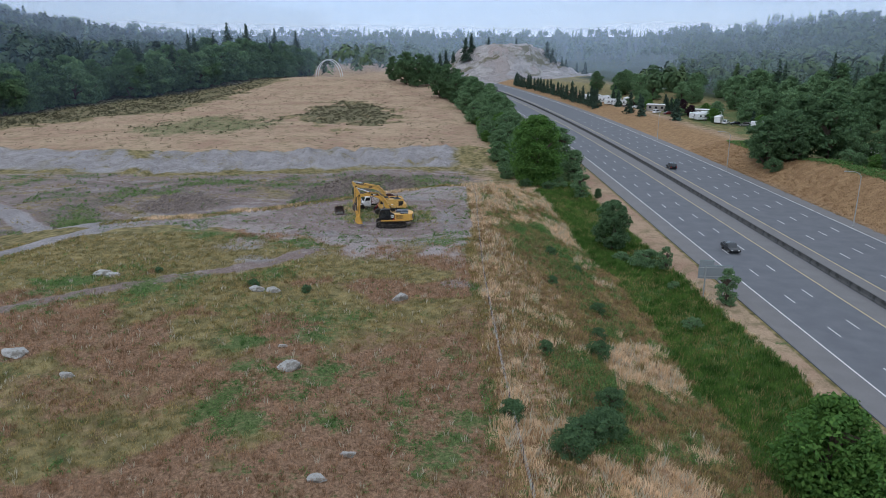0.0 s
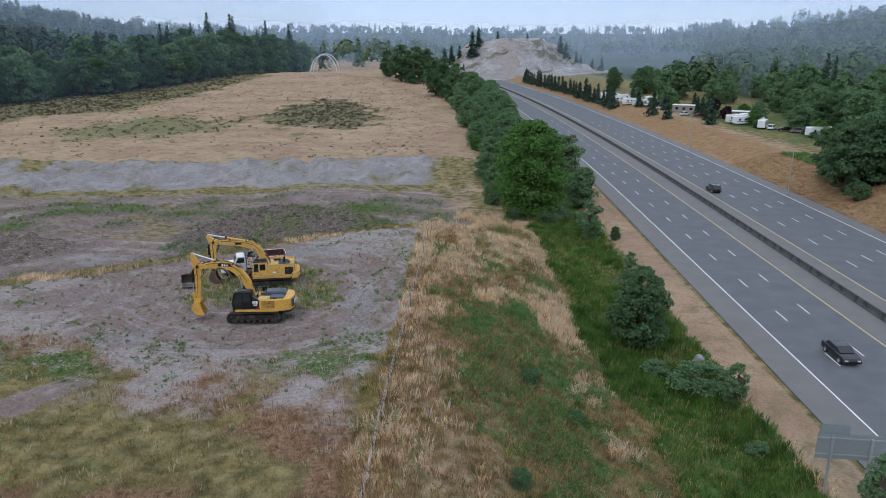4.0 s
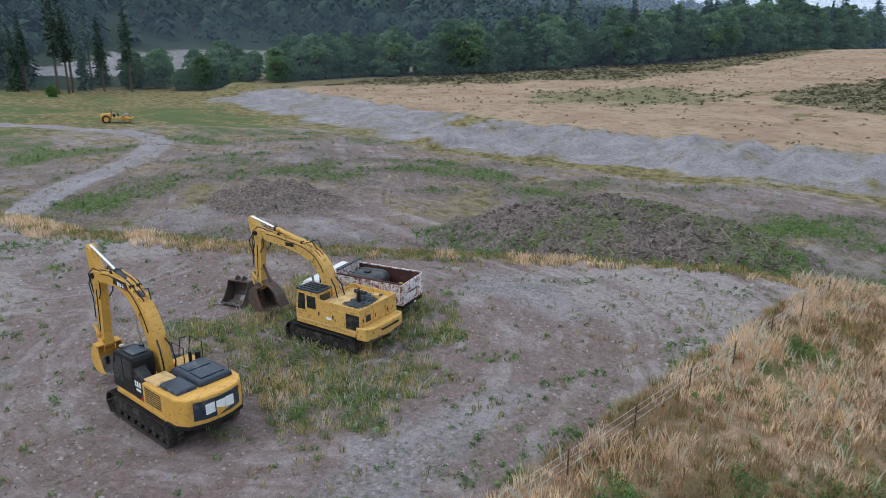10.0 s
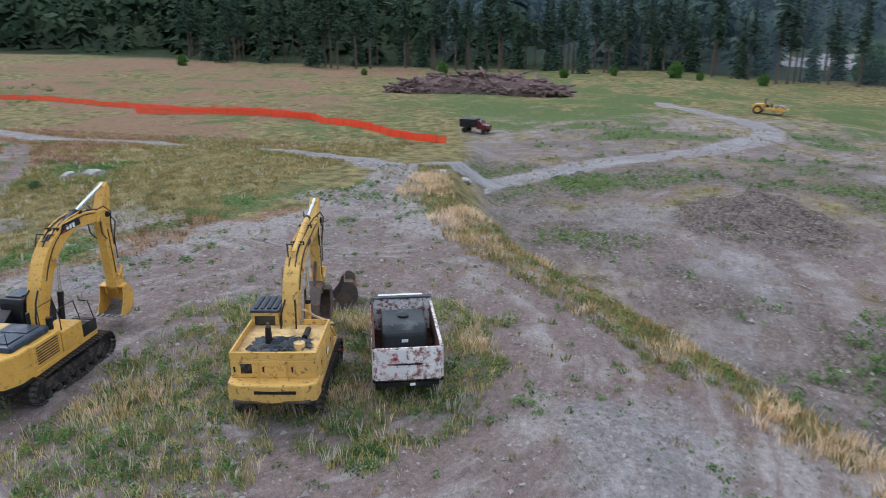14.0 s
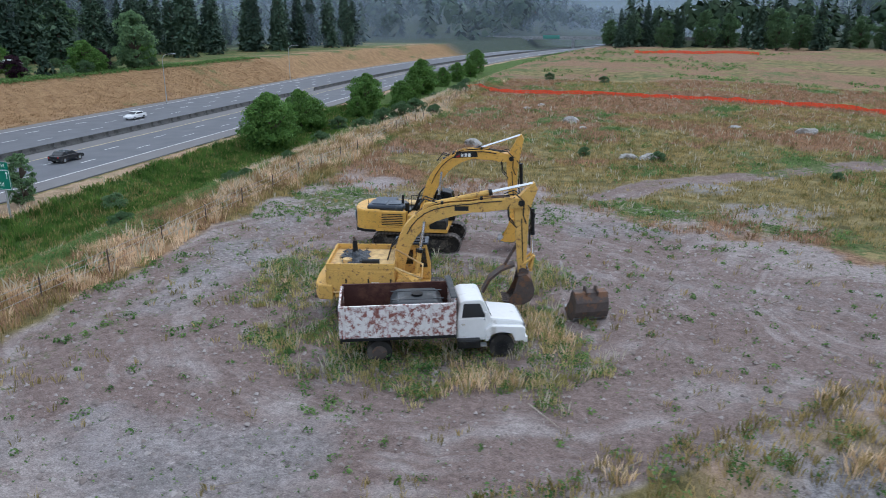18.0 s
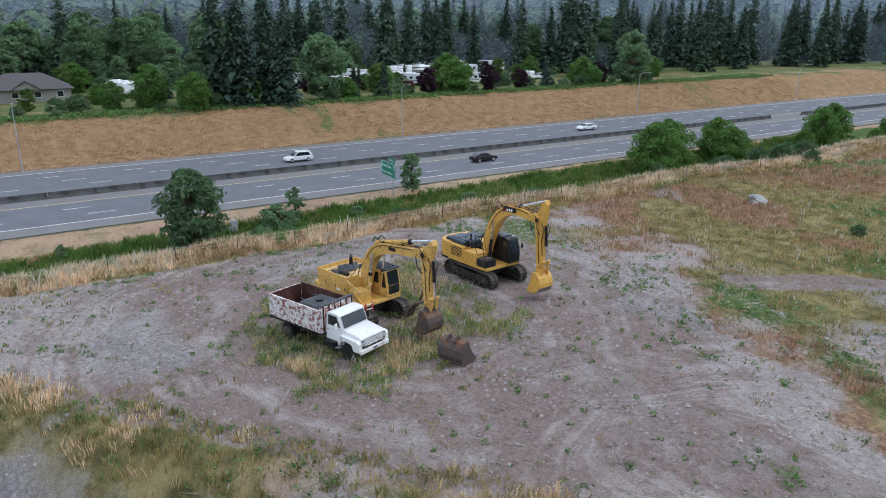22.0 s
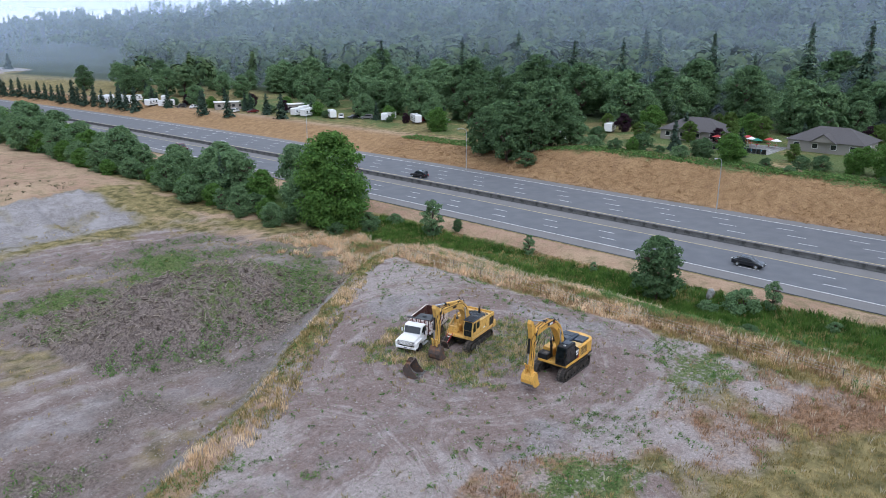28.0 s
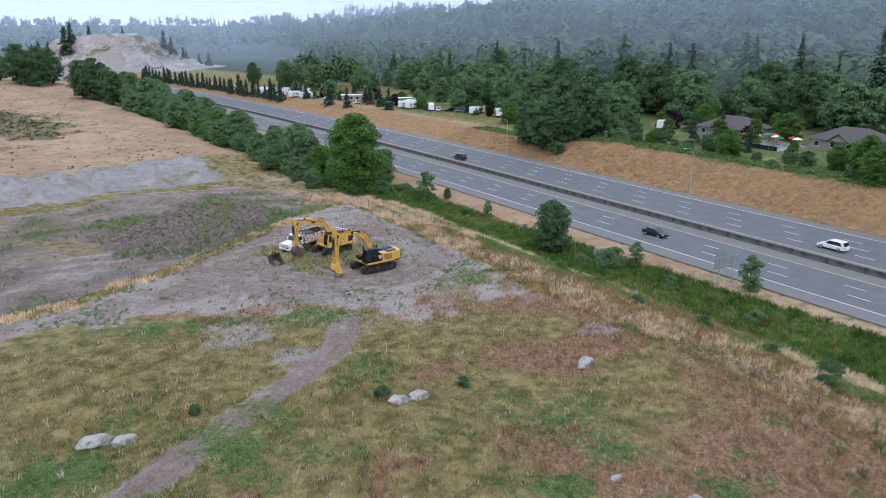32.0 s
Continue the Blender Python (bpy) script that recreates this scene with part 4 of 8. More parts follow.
def arm_set(ex, old, P):
    paint = YEL_OLD if old else YEL
    line = smooth_line(P["boom"])
    n = len(line)
    wid = [P["thick"] * (0.62 + 0.42 * math.sin(math.pi * min(1, (i / (n - 1)) * 1.25 + 0.05)) ** 1.2) if i / (n - 1) < 0.75 else P["thick"] * (0.62 + 0.20 * (1 - (i / (n - 1) - 0.75) * 4)) for i in range(n)]
    boom = part("boom", prism(boom_plate(line, wid), -0.29, 0.29, 0.02), paint, ex)
    for side in (-1, 1):
        part("hose", tube([(x - 0.05, side * 0.12, z + w_ / 2 + 0.05) for (x, z), w_ in zip(line[3:-1], wid[3:-1])], 0.03), BLACK if not old else RUST, boom)
        mid = line[int(n * 0.42)]
        part("boss", cyl_y(mid[0], mid[1] - 0.08, 0.13, side * 0.29, side * 0.36), paint, boom)
        ram(ex, (0.95, side * 0.47, 1.45), (mid[0], side * 0.47, mid[1] - 0.08), 0.11, 0.55, YEL_OLD if old else BLACK, "boom_cylinder")
        xa, za = line[int(n * 0.62)]
        if old:
            part("logo_mark", bx(xa - 0.3, xa + 0.3, side * 0.293, side * 0.299, za - 0.1, za + 0.1, m=None), BLACK, boom, "dark painted maker's mark")
        else:
            pl = part("logo_plate", prism([(xa - 0.75, za - 0.15), (xa - 0.55, za + 0.22), (xa + 0.55, za + 0.26), (xa + 0.62, za - 0.05)], side * 0.292, side * 0.298), BLACK, boom, "black plate with a pale maker's mark")
            for k in range(3):
                part("logo_mark", bx(xa - 0.32 + k * 0.2, xa - 0.18 + k * 0.2, side * 0.299, side * 0.303, za - 0.06, za + 0.13), LETTER, pl)
            part("logo_mark", prism([(xa - 0.62, za - 0.1), (xa - 0.4, za + 0.1), (xa - 0.38, za - 0.1)], side * 0.299, side * 0.302), RED, pl)
    for side in (-1, 1):
        part("steel_line", tube([(x + 0.02, side * 0.31, z + w_ * 0.32) for (x, z), w_ in zip(line[4:-2], wid[4:-2])], 0.022), BLACK, boom, "dark hydraulic line along the boom")
        part("steel_line", tube([(x, side * 0.2, z + w_ / 2 + 0.09) for (x, z), w_ in zip(line[6:-3], wid[6:-3])], 0.024), paint, boom)
        for i in (5, 9, 13):
            (x, z), w_ = line[i], wid[i]
            part("line_clamp", bx(x - 0.06, x + 0.06, side * 0.16 - 0.1, side * 0.16 + 0.1, z + w_ / 2 - 0.02, z + w_ / 2 + 0.13), BLACK, boom)
        x, z = line[7]
        part("hose", tube([(x - 0.3, side * 0.15, z + 0.45), (x, side * 0.24, z + 0.85), (x + 0.5, side * 0.2, z + 0.7), (x + 0.75, side * 0.14, z + 0.38)], 0.03), BLACK, boom)
        x, z = line[2]
        part("hose", tube([(x - 0.5, side * 0.2, z - 0.9), (x - 0.6, side * 0.28, z - 0.2), (x - 0.42, side * 0.26, z + 0.4), (x - 0.1, side * 0.18, z + 0.75)], 0.035), BLACK, boom)
    tx, tz = line[-1]
    sx, sz = P["stick_top"]
    kx, kz = P["stick_end"]
    stick = part("stick", prism([(sx - 0.14, sz - 0.1), (sx + 0.05, sz + 0.08), (sx + 0.2, sz - 0.2), (tx + 0.4, tz - 0.3), (tx + 0.36, tz - 0.8), (kx + 0.16, kz + 0.1), (kx + 0.05, kz - 0.18), (kx - 0.16, kz - 0.02), (tx - 0.26, tz - 0.5), (tx - 0.26, tz + 0.1)], -0.2, 0.2, 0.02), paint, ex)
    part("pin", cyl_y(tx, tz, 0.13, -0.37, 0.37), BLACK, stick)
    for side in (-1, 1):
        part("boom_fork", prism([(tx - 0.75, tz - 0.2), (tx - 0.7, tz + 0.24), (tx, tz + 0.2), (tx + 0.17, tz), (tx, tz - 0.2)], side * 0.27 - 0.035, side * 0.27 + 0.035, 0.01), paint, boom)
        part("hose", tube([(tx - 0.7, side * 0.2, tz + 0.3), (tx - 0.25, side * 0.36, tz + 0.42), (tx + 0.12, side * 0.42, tz + 0.1), (tx + 0.1, side * 0.36, tz - 0.5), (tx + 0.25, side * 0.26, tz - 0.9)], 0.028), BLACK, stick)
    i = int(n * 0.40)
    ram(ex, (line[i][0], 0, line[i][1] + wid[i] / 2 + 0.14), (sx, 0, sz), 0.125, P["share"], YEL_OLD if old else HOOD, "stick_cylinder")
    part("cylinder_mount", prism([(line[i][0] - 0.25, line[i][1] + 0.1), (line[i][0], line[i][1] + wid[i] / 2 + 0.24), (line[i][0] + 0.3, line[i][1] + 0.1)], -0.2, 0.2, 0.01), paint, boom)
    for side in (-1, 1):
        part("hose", tube([(tx - 0.28, side * 0.24, tz + 0.25), (tx - 0.55, side * 0.3, tz - 0.2), (tx - 0.48, side * 0.28, tz - 0.75), (tx - 0.15, side * 0.24, tz - 1.1)], 0.03), BLACK, stick)
        part("hose", tube([(tx + 0.3, side * 0.22, tz - 0.1), (tx + 0.62, side * 0.26, tz - 0.5), (tx + 0.42, side * 0.24, tz - 1.2), (kx + 0.3, side * 0.22, kz + 1.3)], 0.026), BLACK, stick)
        part("stick_line", rod((tx + 0.05, side * 0.215, tz - 0.7), (kx + 0.02, side * 0.215, kz + 0.7), 0.022, seg=6), BLACK, stick)
    # bucket linkage on the outer side of the stick
    ram(ex, (tx + 0.52, 0, tz - 0.3), (kx + 0.46, 0, kz + 0.95), 0.095, 0.55, BLACK, "bucket_cylinder")
    for side in (-1, 1):
        part("tipping_link", rod((kx + 0.48, side * 0.28, kz + 0.95), (kx + 0.05, side * 0.28, kz + 0.55), 0.06, seg=10), paint, stick)
        part("power_link", rod((kx + 0.48, side * 0.2, kz + 0.95), (kx + 0.36, side * 0.2, kz + 0.22), 0.075, seg=10), paint, stick)
    bk = new("bucket"); bk.parent = ex
    if old:
        bucket(bk, kx, kz - 0.05, 0.86, 1.15, RUST, RUST, RUST)
        part("thumb", shell([(kx - 0.35, kz + 0.55), (kx - 0.95, kz + 0.3), (kx - 1.45, kz - 0.15), (kx - 1.75, kz - 0.75)], 0.1, -0.32, 0.32), RUST, ex, "rusty grapple thumb")
        part("thumb_link", rod((kx - 0.2, 0, kz + 1.5), (kx - 0.75, 0, kz + 0.45), 0.07), RUST, ex)
    else:
        bucket(bk, kx, kz - 0.05, 0.88, 1.15, YEL, STEEL, STEEL)
        for side in (-1, 1):
            part("coupler_plate", prism([(kx - 0.25, kz + 0.12), (kx - 0.18, kz - 0.28), (kx + 0.42, kz - 0.22), (kx + 0.4, kz + 0.25), (kx + 0.1, kz + 0.3)], side * 0.26 - 0.03, side * 0.26 + 0.03, 0.01), YEL, stick)
    return boom


def undercarriage(ex, length, r, gauge, w, old):
    for side in (-1, 1):
        track_unit(ex, side * gauge / 2, length, r, w)
    part("carbody", prism([(-0.95, 0.5), (0.95, 0.5), (0.7, 0.98), (-0.7, 0.98)], -gauge / 2 + 0.15, gauge / 2 - 0.15, 0.03), TRACK_SIDE, ex)
    part("slew_ring", rod((0, 0, 0.9), (0, 0, 1.16), 0.72, seg=28), BLACK, ex)


def excavator_new(m):
    ex = thing("excavator", m, "modern yellow tracked excavator with black cab and dark hood", "excavator", "excavators on the pad")
    undercarriage(ex, 5.0, 0.52, 2.6, 0.65, False)
    part("platform", slab([(1.75, -1.4), (1.75, 1.45), (-2.2, 1.5), (-2.2, -1.5)], 1.14, 1.36, 0.03), YEL, ex)
    rear = [(-2.05, 1.5), (-2.9, 1.48), (-3.4, 1.2), (-3.62, 0.6), (-3.68, 0), (-3.62, -0.6), (-3.4, -1.2), (-2.9, -1.48), (-2.05, -1.5)]
    cw = part("counterweight", slab(rear, 1.12, 2.36, 0.09), YEL, ex)
    lp = bmesh.new()
    for (x0, y0), (x1, y1) in (((-3.47, -1.02), (-3.67, -0.55)), ((-3.67, -0.55), (-3.73, 0)), ((-3.73, 0), (-3.67, 0.55)), ((-3.67, 0.55), (-3.47, 1.02))):
        f_ = [lp.verts.new(c_) for c_ in ((x0, y0, 1.42), (x1, y1, 1.42), (x1, y1, 2.2), (x0, y0, 2.2), (x0 + 0.06, y0, 1.42), (x1 + 0.06, y1, 1.42), (x1 + 0.06, y1, 2.2), (x0 + 0.06, y0, 2.2))]
        for q in ((0, 1, 2, 3), (7, 6, 5, 4), (0, 4, 5, 1), (3, 2, 6, 7)):
            lp.faces.new([f_[k] for k in q])
    bmesh.ops.recalc_face_normals(lp, faces=lp.faces)
    plate = part("logo_plate", lp, HOOD, cw, "dark plate with a pale maker's mark")
    for k, (ya, yb) in enumerate(((0.22, 0.62), (-0.2, 0.18), (-0.62, -0.24))):
        xx = -3.745 if k == 1 else -3.70
        part("logo_mark", bx(xx - 0.012, xx + 0.01, ya, yb, 1.62, 2.05), LETTER, plate)
    wedge = bmesh.new()
    bmesh.ops.create_cone(wedge, cap_ends=True, segments=3, radius1=0.3, radius2=0.3, depth=0.012, matrix=pose(-3.768, 0, 1.62, 0, 90, 0) @ pose(0, 0, 0, 0, 0, 180) @ Matrix.Diagonal((0.7, 1.2, 1, 1)))
    part("logo_mark", wedge, YEL, plate)
    part("bumper_strip", slab([(-2.3, 1.53), (-2.95, 1.51), (-3.46, 1.2), (-3.71, 0.4), (-3.71, -0.4), (-3.46, -1.2), (-2.95, -1.51), (-2.3, -1.53)], 1.09, 1.24, 0.02), BLACK, cw)
    for y0, y1 in ((0.62, 1.48), (-1.48, -0.85)):
        side = part("side_door", bx(-2.15, -0.55, y0, y1, 1.36, 2.3, bevel=0.05), YEL, ex)
        yo = y1 if y0 > 0 else y0
        for k in range(7):
            zz = 1.52 + k * 0.1
            part("louvre", bx(-1.95, -0.75, yo - 0.012, yo + 0.012, zz, zz + 0.045), TRACK_SIDE, side)
    part("engine_bay", bx(-2.15, -0.4, -0.84, 0.62, 1.36, 2.25), BLACK, ex)
    hood = part("hood", bx(-2.85, -0.75, -1.25, 0.3, 2.26, 2.58, bevel=0.12), HOOD, ex, "dark blue-grey engine hood")
    part("hood_panel", bx(-2.6, -1.8, -1.0, 0.05, 2.575, 2.625, bevel=0.02), HOOD, hood)
    part("hood_panel", bx(-1.65, -0.95, -1.0, 0.05, 2.575, 2.62, bevel=0.02), HOOD, hood)
    part("hood", bx(-2.8, -1.5, 0.34, 1.25, 2.28, 2.5, bevel=0.08), HOOD, ex, "dark blue-grey engine hood")
    part("walkway", bx(-1.45, -0.4, 0.34, 1.3, 2.28, 2.36, bevel=0.02), YEL_TOP, ex)
    part("exhaust", rod((-0.9, -0.55, 2.5), (-0.9, -0.55, 3.05), 0.07), BLACK, ex)
    part("precleaner", rod((-0.55, -1.1, 2.3), (-0.55, -1.1, 2.75), 0.12), BLACK, ex)
    part("fuel_tank", bx(-0.5, 0.75, -1.48, -0.45, 1.36, 2.15, bevel=0.05), YEL, ex)
    dark = part("tool_box", bx(0.78, 1.7, -1.45, -0.5, 1.36, 1.85, bevel=0.04), BLACK, ex)
    for k in range(3):
        part("step", bx(0.85 + k * 0.28, 1.05 + k * 0.28, -1.44, -0.6, 1.86 , 1.89 ), TRACK, dark)
    for y_ in (-1.42, -0.55):
        part("handrail", tube([(-0.4, y_, 2.2), (-0.4, y_, 3.05), (0.5, y_, 3.05), (0.75, y_, 2.15)], 0.022), BLACK, ex)
    part("handrail", tube([(1.6, -1.42, 1.85), (1.35, -1.42, 2.7), (0.8, -1.42, 2.95)], 0.022), BLACK, ex)
    # cab on the left
    cab = part("cab", prism([(1.95, 1.38), (1.98, 2.1), (1.72, 3.02), (1.4, 3.1), (0.2, 3.1), (0.12, 2.9), (0.12, 1.38)], 0.46, 1.42, 0.05), BLACK, ex, "black operator's cab")
    part("roof_hatch", bx(0.35, 1.2, 0.62, 1.26, 3.1, 3.16, bevel=0.02), HOOD, cab)
    for yo in (0.452, 1.424):
        part("window", prism([(1.8, 1.75), (1.84, 2.12), (1.62, 2.86), (1.05, 2.92), (1.05, 1.75)], yo - 0.006, yo + 0.006), CAB_GLASS, cab)
        part("window", prism([(0.95, 2.05), (0.95, 2.92), (0.3, 2.92), (0.3, 2.05)], yo - 0.006, yo + 0.006), CAB_GLASS, cab)
    fw = bmesh.new()
    for c_ in ((1.984, 0.54, 1.6), (1.984, 1.34, 1.6), (2.002, 1.34, 2.1), (2.002, 0.54, 2.1), (1.75, 1.34, 2.98), (1.75, 0.54, 2.98)):
        fw.verts.new(c_)
    fw.verts.ensure_lookup_table()
    fw.faces.new([fw.verts[k] for k in (0, 1, 2, 3)]); fw.faces.new([fw.verts[k] for k in (3, 2, 4, 5)])
    bmesh.ops.solidify(fw, geom=list(fw.faces), thickness=0.008)
    part("windscreen", fw, CAB_GLASS, cab)
    part("side_panel", prism([(0.1, 1.38), (0.1, 2.7), (-0.5, 2.28), (-0.55, 1.38)], 0.9, 1.44, 0.03), BLACK, ex, "black side panel with pale lettering bars")
    for k, (x0, x1, z0, z1) in enumerate(((-0.4, -0.27, 1.95, 2.2), (-0.22, -0.09, 1.95, 2.2), (-0.04, 0.07, 1.95, 2.2), (-0.36, 0.0, 1.76, 1.87))):
        part("lettering_bar", bx(x0, x1, 1.441, 1.447, z0, z1), LETTER, ex)
    part("stripe", prism([(-0.52, 1.4), (-0.2, 1.4), (-0.5, 1.7)], 1.441, 1.446), RED, ex)
    part("mirror", bx(2.0, 2.06, 1.46, 1.62, 2.35, 2.7, bevel=0.02), BLACK, cab)
    part("deck_light", bx(1.5, 1.62, 1.0, 1.2, 3.12, 3.22, bevel=0.02), LAMP, cab)
    part("antenna", rod((-2.75, -1.1, 2.4), (-2.8, -1.1, 3.1), 0.015, seg=6), BLACK, ex)
    arm_set(ex, False, dict(boom=[(0.2, 1.9), (0.45, 3.0), (1.05, 4.35), (1.9, 5.15), (3.1, 5.5), (5.15, 5.25)], thick=0.68, stick_top=(5.6, 6.5), stick_end=(5.35, 1.75), share=0.5))
    return ex


def excavator_old(m):
    ex = thing("excavator", m, "older faded yellow tracked excavator with rust and tarp on its deck", "excavator", "excavators on the pad")
    undercarriage(ex, 4.75, 0.5, 2.5, 0.62, True)
    part("platform", slab([(1.6, -1.42), (1.6, 1.45), (-2.4, 1.5), (-2.4, -1.5)], 1.12, 1.32, 0.03), YEL_OLD, ex)
    house = part("engine_house", bx(-2.75, 0.15, -1.46, 1.46, 1.32, 2.42, bevel=0.03), YEL_OLD, ex)
    part("deck_top", bx(-2.7, 0.1, -1.38, 1.38, 2.42, 2.44), YEL_TOP, house, "sun-bleached pale deck plate")
    for x0, x1, y0, y1 in ((-2.76, -2.68, -1.47, 1.47), (-2.7, 0.15, 1.40, 1.47), (-2.7, 0.15, -1.47, -1.40), (0.08, 0.15, -1.4, -0.5)):
        part("deck_rail", bx(x0, x1, y0, y1, 2.42, 2.66, bevel=0.015), YEL_OLD, house)
    part("counterweight", slab([(-2.5, 1.55), (-3.1, 1.5), (-3.3, 1.1), (-3.36, 0), (-3.3, -1.1), (-3.1, -1.5), (-2.5, -1.55)], 1.05, 1.72, 0.06), YEL_OLD, ex)
    part("rear_slot", bx(-3.375, -3.32, -0.85, 0.55, 1.42, 1.52), BLACK, ex, "dark slot in the counterweight")
    part("rear_sill", bx(-3.34, -3.0, -1.3, 1.3, 1.04, 1.16, bevel=0.03), RUST, ex)
    for k, y_ in enumerate((-0.98, 0.0, 0.98)):
        door = part("rear_door", bx(-2.79, -2.75, y_ - 0.45, y_ + 0.45, 1.75, 2.34, bevel=0.01), YEL_OLD, house)
        part("door_latch", bx(-2.81, -2.785, y_ + 0.3, y_ + 0.36, 1.95, 2.15), BLACK, door)
    part("rear_grille", bx(-2.8, -2.785, 0.72, 1.1, 1.9, 2.25), TRACK_SIDE, house)
    for side in (-1, 1):
        for k in range(3):
            x0 = -2.65 + k * 0.95
            dark = side > 0 and k == 0
            d = part("side_door", bx(x0, x0 + 0.85, side * 1.46 - 0.02, side * 1.46 + 0.02, 1.5, 2.3, bevel=0.008), TRACK_SIDE if dark else YEL_OLD, house)
            part("door_latch", bx(x0 + 0.7, x0 + 0.76, side * 1.485 - 0.01, side * 1.485 + 0.01, 1.8, 2.0), BLACK, d)
        part("lower_rail", bx(-2.6, 1.5, side * 1.49 - 0.02, side * 1.49 + 0.02, 1.36, 1.42), YEL_TOP, ex)
        part("lettering_bar", bx(-0.85, -0.5, side * 1.485 - 0.004, side * 1.485 + 0.004, 1.7, 1.84), LETTER, ex)
    # crumpled tarp and stack on the deck
    r_ = np.random.RandomState(5)
    tv, tf, nn = [], [], 15
    for j in range(nn):
        for i in range(nn):
            a, b = i / (nn - 1) - 0.5, j / (nn - 1) - 0.5
            rim = max(0, 1 - 2.1 * math.hypot(a, b * 1.05))
            tv.append((-1.75 + a * 1.25 * (1 + 0.25 * r_.uniform(-1, 1)), -0.1 + b * 2.2 * (1 + 0.12 * r_.uniform(-1, 1)), 2.455 + 0.22 * rim * r_.uniform(0.4, 1.6) + 0.05 * abs(r_.normal())))
    for j in range(nn - 1):
        for i in range(nn - 1):
            if math.hypot((i + 0.5) / nn - 0.5, (j + 0.5) / nn - 0.5) < 0.5 + 0.06 * r_.normal():
                tf.append((j * nn + i, j * nn + i + 1, (j + 1) * nn + i + 1, (j + 1) * nn + i))
    part("tarp", soup("tarp", tv, tf, TARP), TARP, ex, "crumpled dark tarp")
    part("exhaust_stack", rod((-1.75, 0.35, 2.44), (-1.75, 0.35, 3.15), 0.14, 0.1), BLACK, ex)
    part("rusty_cap", rod((-1.75, 0.35, 3.1), (-1.78, 0.35, 3.32), 0.07, 0.05), RUST, ex)
    part("filler_cap", rod((-1.95, -0.75, 2.44), (-1.95, -0.75, 2.66), 0.2), YEL_TOP, ex)
    part("muffler", rod((-0.55, -0.8, 2.55), (-1.3, -0.8, 2.55), 0.11), BLACK, ex)
    # cab on the left
    cab = part("cab", prism([(1.62, 1.34), (1.62, 2.05), (1.42, 2.95), (0.05, 2.95), (0.0, 1.34)], 0.42, 1.44, 0.03), YEL_OLD, ex)
    part("cab_roof", bx(0.0, 1.5, 0.38, 1.48, 2.95, 3.05, bevel=0.03), HOOD, cab, "dark sun-shaded cab roof")
    for k in range(4):
        part("roof_slat", bx(0.15, 1.35, 0.5 + k * 0.24, 0.62 + k * 0.24, 3.05, 3.09), BLACK, cab)
    for yo in (0.416, 1.444):
        part("window", prism([(1.48, 1.9), (1.36, 2.78), (0.95, 2.78), (0.95, 1.9)], yo - 0.006, yo + 0.006), CAB_GLASS, cab)
        part("window", prism([(0.82, 2.05), (0.82, 2.72), (0.22, 2.72), (0.22, 2.05)], yo - 0.006, yo + 0.006), CAB_GLASS, cab)
    part("rear_window", bx(-0.012, 0.03, 0.55, 1.3, 2.46, 2.82), CAB_GLASS, cab)
    fw = bx(1.60, 1.635, 0.52, 1.34, 1.5, 2.05)
    part("lower_windscreen", fw, CAB_GLASS, cab)
    part("windscreen", prism([(1.635, 2.08), (1.452, 2.88), (1.44, 2.88), (1.62, 2.08)], 0.52, 1.34), CAB_GLASS, cab)
    # guard frame and rails by the boom foot
    part("guard_rail", tube([(0.1, -1.4, 2.5), (0.1, -0.55, 3.05), (1.3, -0.55, 2.35), (1.3, -1.4, 2.0), (0.1, -1.4, 2.5)], 0.045), YEL_TOP, ex)
    part("guard_rail", tube([(0.2, -1.42, 2.4), (1.5, -1.42, 1.4)], 0.05), YEL_OLD, ex)
    part("hydraulic_tank", bx(0.2, 1.2, -1.4, -0.5, 1.32, 1.95, bevel=0.04), YEL_OLD, ex)
    part("boarding_ladder", tube([(1.55, -1.2, 1.4), (2.25, -1.55, 0.35)], 0.04), RED, ex, "red access ladder")
    part("boarding_ladder", tube([(1.55, -0.75, 1.4), (2.25, -1.1, 0.35)], 0.04), RED, ex)
    for k in range(5):
        t = 0.1 + k * 0.2
        part("rung", rod((1.55 + 0.7 * t, -1.2 - 0.35 * t, 1.4 - 1.05 * t), (1.55 + 0.7 * t, -0.75 - 0.35 * t, 1.4 - 1.05 * t), 0.03, seg=8), LETTER, ex)
    arm_set(ex, True, dict(boom=[(0.2, 1.8), (0.35, 2.9), (0.75, 3.9), (1.5, 4.55), (3.2, 4.85), (5.5, 5.05)], thick=0.68, stick_top=(6.0, 5.85), stick_end=(5.65, 1.75), share=0.62))
    return ex


def wheel(parent, x, y, r, w, rim_mat, z=None):
    tyre = part("wheel", cyl_y(x, z or r, r, y - w / 2, y + w / 2, 26), RUBBER, parent)
    part("rim", cyl_y(x, z or r, r * 0.58, y - w / 2 - 0.015, y + w / 2 + 0.015, 20), rim_mat, tyre)
    part("hub", cyl_y(x, z or r, r * 0.2, y - w / 2 - 0.06, y + w / 2 + 0.06, 12), rim_mat, tyre)


